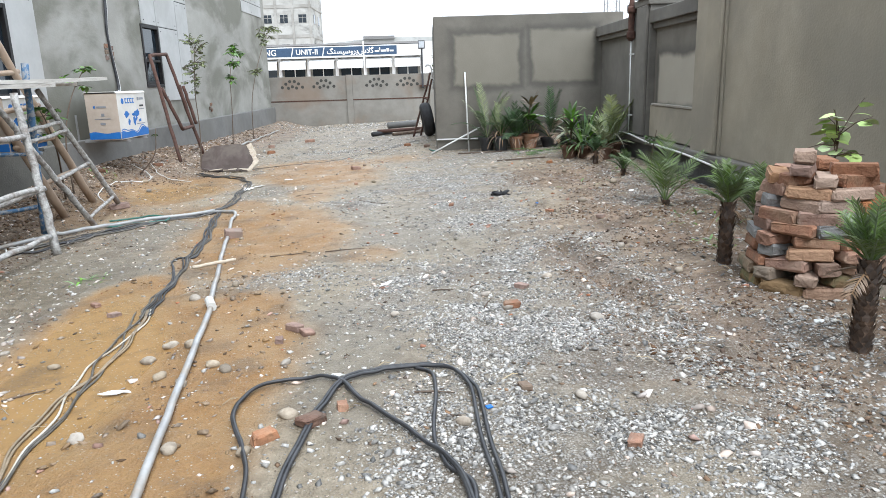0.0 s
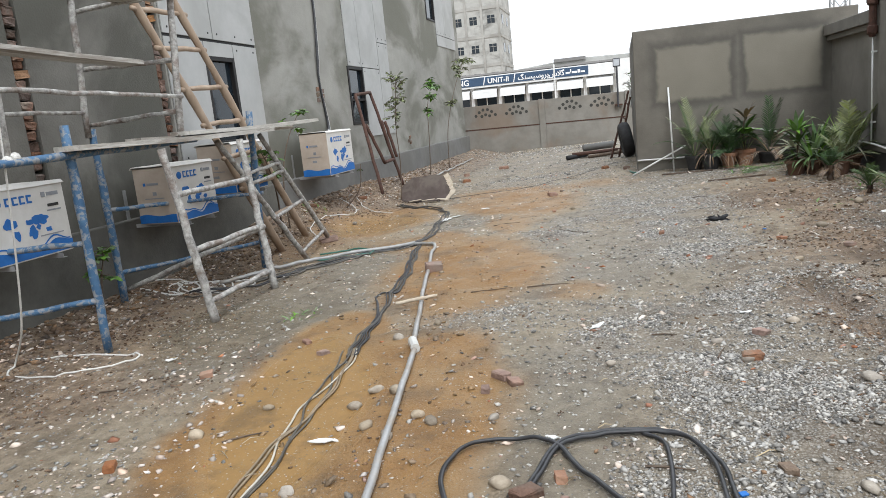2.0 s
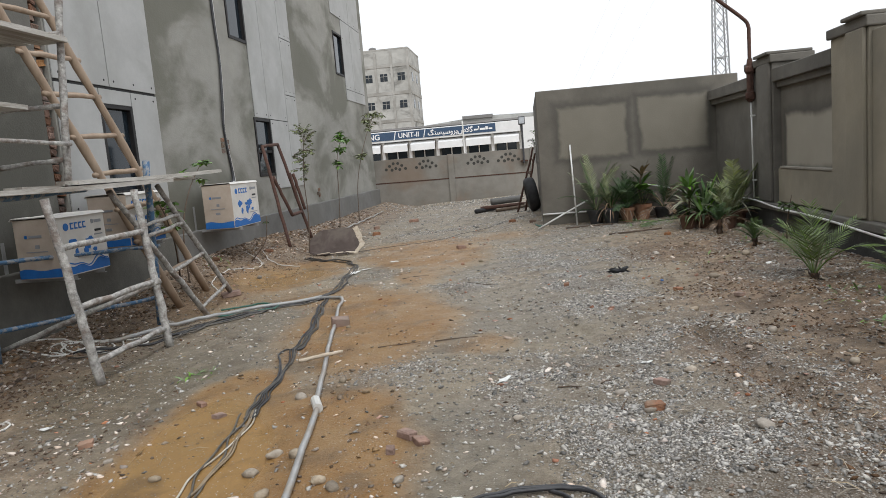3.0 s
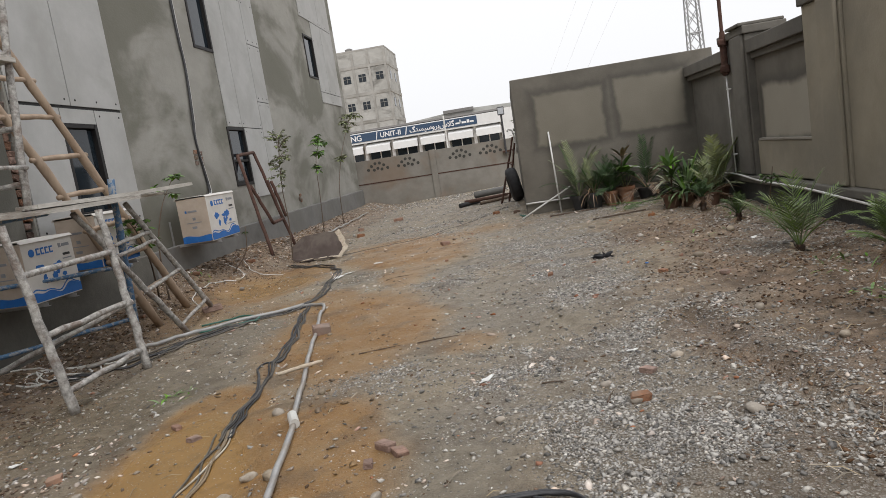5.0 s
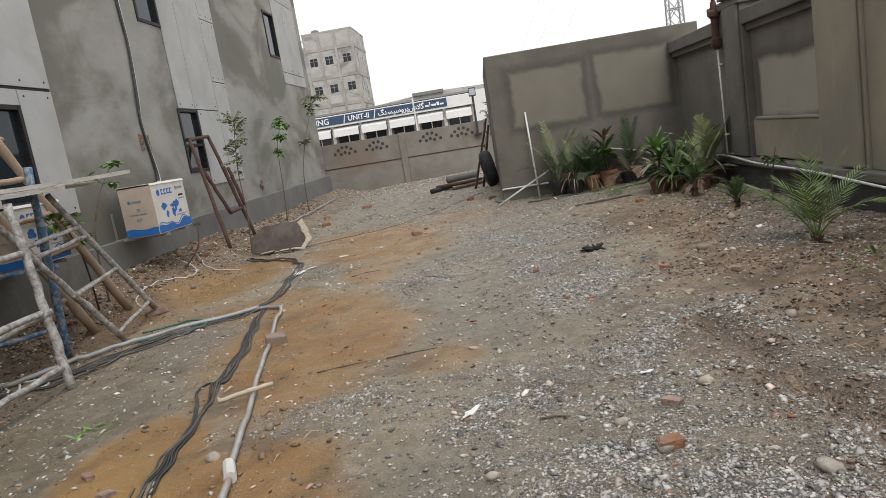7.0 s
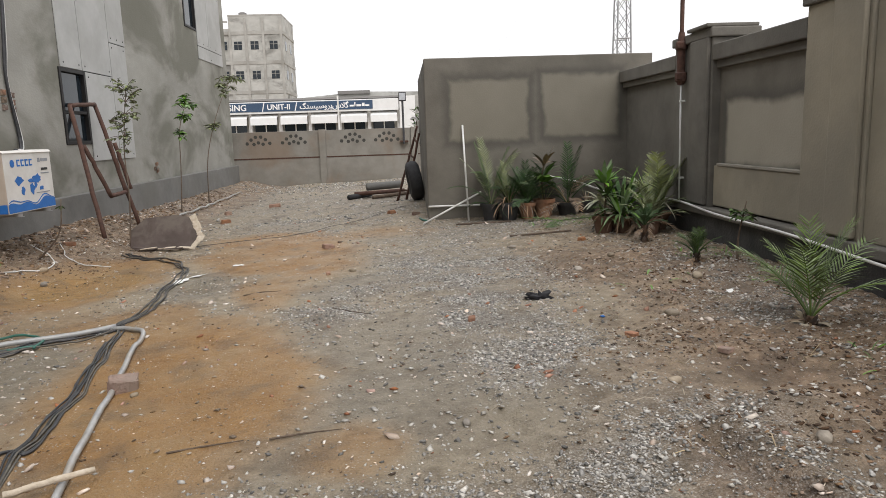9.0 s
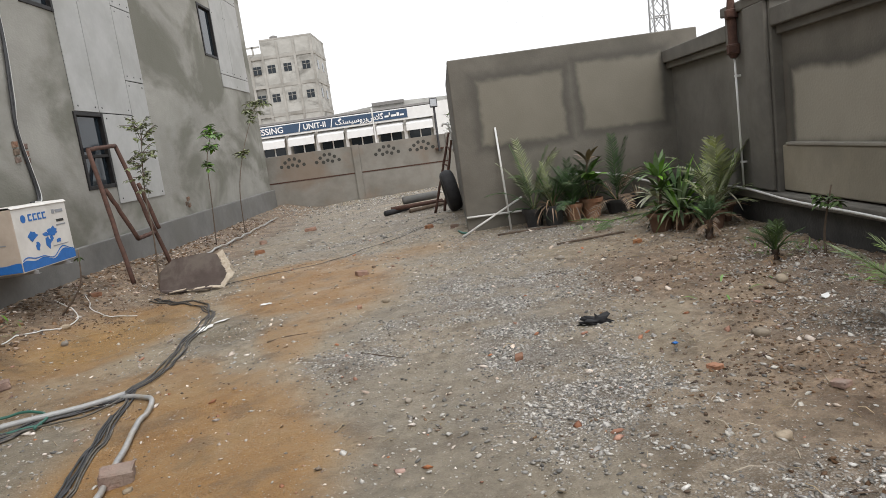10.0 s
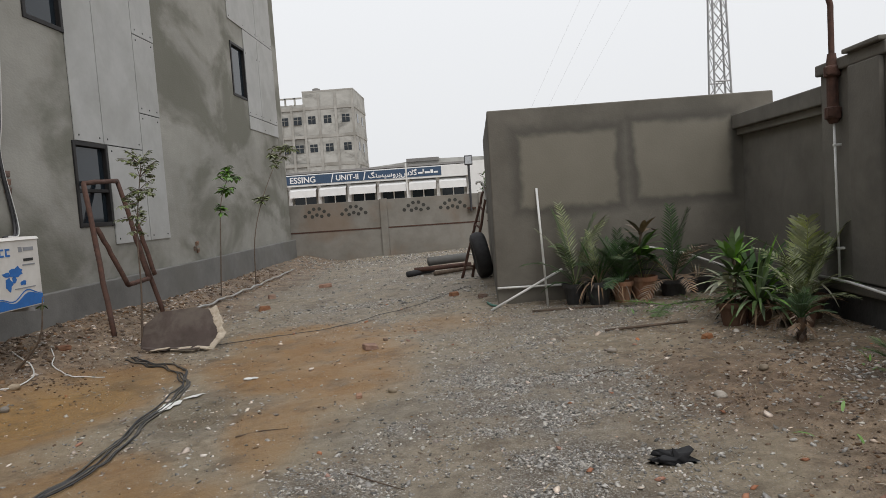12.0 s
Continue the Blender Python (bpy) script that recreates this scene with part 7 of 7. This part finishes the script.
bmesh.ops.translate(bm, verts=[v for v in g["geom"] if isinstance(v, bmesh.types.BMVert)], vec=(0, 5, 0))
bmesh.ops.recalc_face_normals(bm, faces=bm.faces)
part("rear_gable", bm, "tower", fac)
part("ridge_vent", boxed(-4.2, -2.0, QY + 5.8, QY + 6.4, 4.1, 4.32), "roofgrey", fac)
tagged(part("street_post", tube((-3.6, QY - 1.2, -0.5), (-3.6, QY - 1.2, 3.6), 0.05), "pvc"), "thin white post in front of the shed", "post")
tagged(part("neighbour_block", boxed(0.6, 9, QY + 2, QY + 10, -0.5, 3.7, 0.03), "tower"), "low grey concrete neighbour building", "building")

TY = 90.0
tw = thing("concrete_block_building", "tall unfinished grey concrete building with small windows", "building", kind="structure")
part("main_block", boxed(-20.4, -14.0, TY, TY + 9, -1, 16.1), "tower", tw)
part("lower_block", boxed(-34, -20.4, TY + 0.1, TY + 9, -1, 14.6), "tower", tw)
part("parapet", boxed(-20.42, -13.98, TY - 0.02, TY + 9.02, 16.0, 16.2), "tower_band", tw)
for z in (3.3, 6.8, 10.35, 13.85):
    part("floor_band", boxed(-34, -13.94, TY - 0.06, TY, z, z + 0.4), "tower_band", tw)
    part("floor_band", boxed(-14.0, -13.94, TY, TY + 9, z, z + 0.4), "tower_band", tw)
for x in (-31.5, -29.4, -27.3, -25.2, -23.3, -21.9, -20.3, -18.4, -16.3, -14.15):
    part("column", boxed(x - 0.15, x + 0.15, TY - 0.1, TY - 0.06, -1, 15.8 if x > -20 else 14.6), "tower_band", tw)
for z in (1.5, 5.05, 8.57, 12.08):
    for x in (-28.4, -26.3, -24.4, -22.9, -21.2, -19.4, -17.4, -15.1):
        w = part("window", boxed(x - 0.48, x + 0.48, TY - 0.02, TY + 0.2, z, z + 0.98), "glass", tw)
        part("frame_bar", boxed(x - 0.02, x + 0.02, TY - 0.05, TY - 0.02, z, z + 0.98), "tower_band", w)
        part("frame_bar", boxed(x - 0.48, x + 0.48, TY - 0.05, TY - 0.02, z + 0.60, z + 0.64), "tower_band", w)
    for y in (TY + 2.2, TY + 5.8):
        part("window", boxed(-14.02, -13.96, y - 0.5, y + 0.5, z, z + 1.1), "glass", tw)
for x in (-23.8, -22.6, -21.4):
    part("roof_post", boxed(x - 0.1, x + 0.1, TY, TY + 0.2, 14.6, 15.5), "tower", tw)
part("roof_rail", boxed(-24.2, -20.5, TY, TY + 0.15, 15.3, 15.5), "tower", tw)
part("roof_tank", sweep(bmesh.new(), [(-19.0, TY + 2, 16.1), (-19.0, TY + 2, 16.7), (-19.0, TY + 2, 16.85)], [0.5, 0.5, 0.15], 12), "roofgrey", tw)

# lattice mast
ms = thing("lattice_mast", "grey steel lattice transmission mast", "mast")
MX, MY = 4.28, 15.5
half = lambda z: max(0.06, 0.128 - (z - 2.8) * 0.018)
for sx in (-1, 1):
    for sy in (-1, 1):
        part("leg", sweep(bmesh.new(), [(MX + sx * half(z), MY + sy * half(z), z) for z in (-0.2, 2, 4, 6.5)], 0.016, 6), "steel", ms)
z = 0.55
while z < 6.2:
    s = half(z) * 2.7
    for sy in (-1, 1):
        part("brace", tube((MX - half(z), MY + sy * half(z), z), (MX + half(z + s), MY + sy * half(z + s), z + s), 0.008, n=4), "steel", ms)
        part("brace", tube((MX + half(z), MY + sy * half(z), z), (MX - half(z + s), MY + sy * half(z + s), z + s), 0.008, n=4), "steel", ms)
    for sx in (-1, 1):
        part("brace", tube((MX + sx * half(z), MY - half(z), z), (MX + sx * half(z + s), MY + half(z + s), z + s), 0.008, n=4), "steel", ms)
    z += s
for z in (0.6, 2.82):
    for sy in (-1, 1):
        part("cross_arm", tube((MX - half(z), MY + sy * half(z), z), (MX + half(z), MY + sy * half(z), z), 0.013, n=5), "steel", ms)
for k, (x0, x1) in enumerate(((8.4, 5.2), (9.6, 6.4), (11.4, 8.1))):
    far = 1.45
    tagged(part("overhead_wire", sweep(bmesh.new(), [(x0 + 2.1, 30, 19.4), (x0 + 2.1 + far * (x1 - x0 - 2.1), 30 + far * 20, 19.4 - far * 10.8)], 0.0035, 4), "roofgrey"), "thin overhead power wire against the sky", "wire", "overhead wires")


# shrub behind the fence
def shrub(x, y, z, r, h, seed, label):
    rng = random.Random(seed)
    s = thing("shrub", label, "shrub", pose(x, y, z))
    tw_, bm = bmesh.new(), bmesh.new()
    for k in range(14):
        a, e = rng.uniform(0, 6.28), rng.uniform(0.5, 1.5)
        d = Vector((math.cos(a) * math.cos(e) * r, math.sin(a) * math.cos(e) * r, math.sin(e) * h))
        sweep(tw_, [(0, 0, -0.1), d * 0.5, d], [0.03, 0.02, 0.008], 4)
        for j in range(46):
            q = d * rng.uniform(0.45, 1.05) + Vector([rng.gauss(0, 0.14 * r) for _ in range(3)])
            leaf(bm, q, Vector((rng.gauss(0, 1), rng.gauss(0, 1), rng.gauss(0, 0.6))), Vector((0, 0, 1)), 0.16, 0.08, 2, 0.4)
    part("branches", tw_, "stem", s)
    part("foliage", bm, "leaf", s)


shrub(0.75, 26.0, 0, 0.8, 2.0, 5, "green shrub growing behind the precast fence")
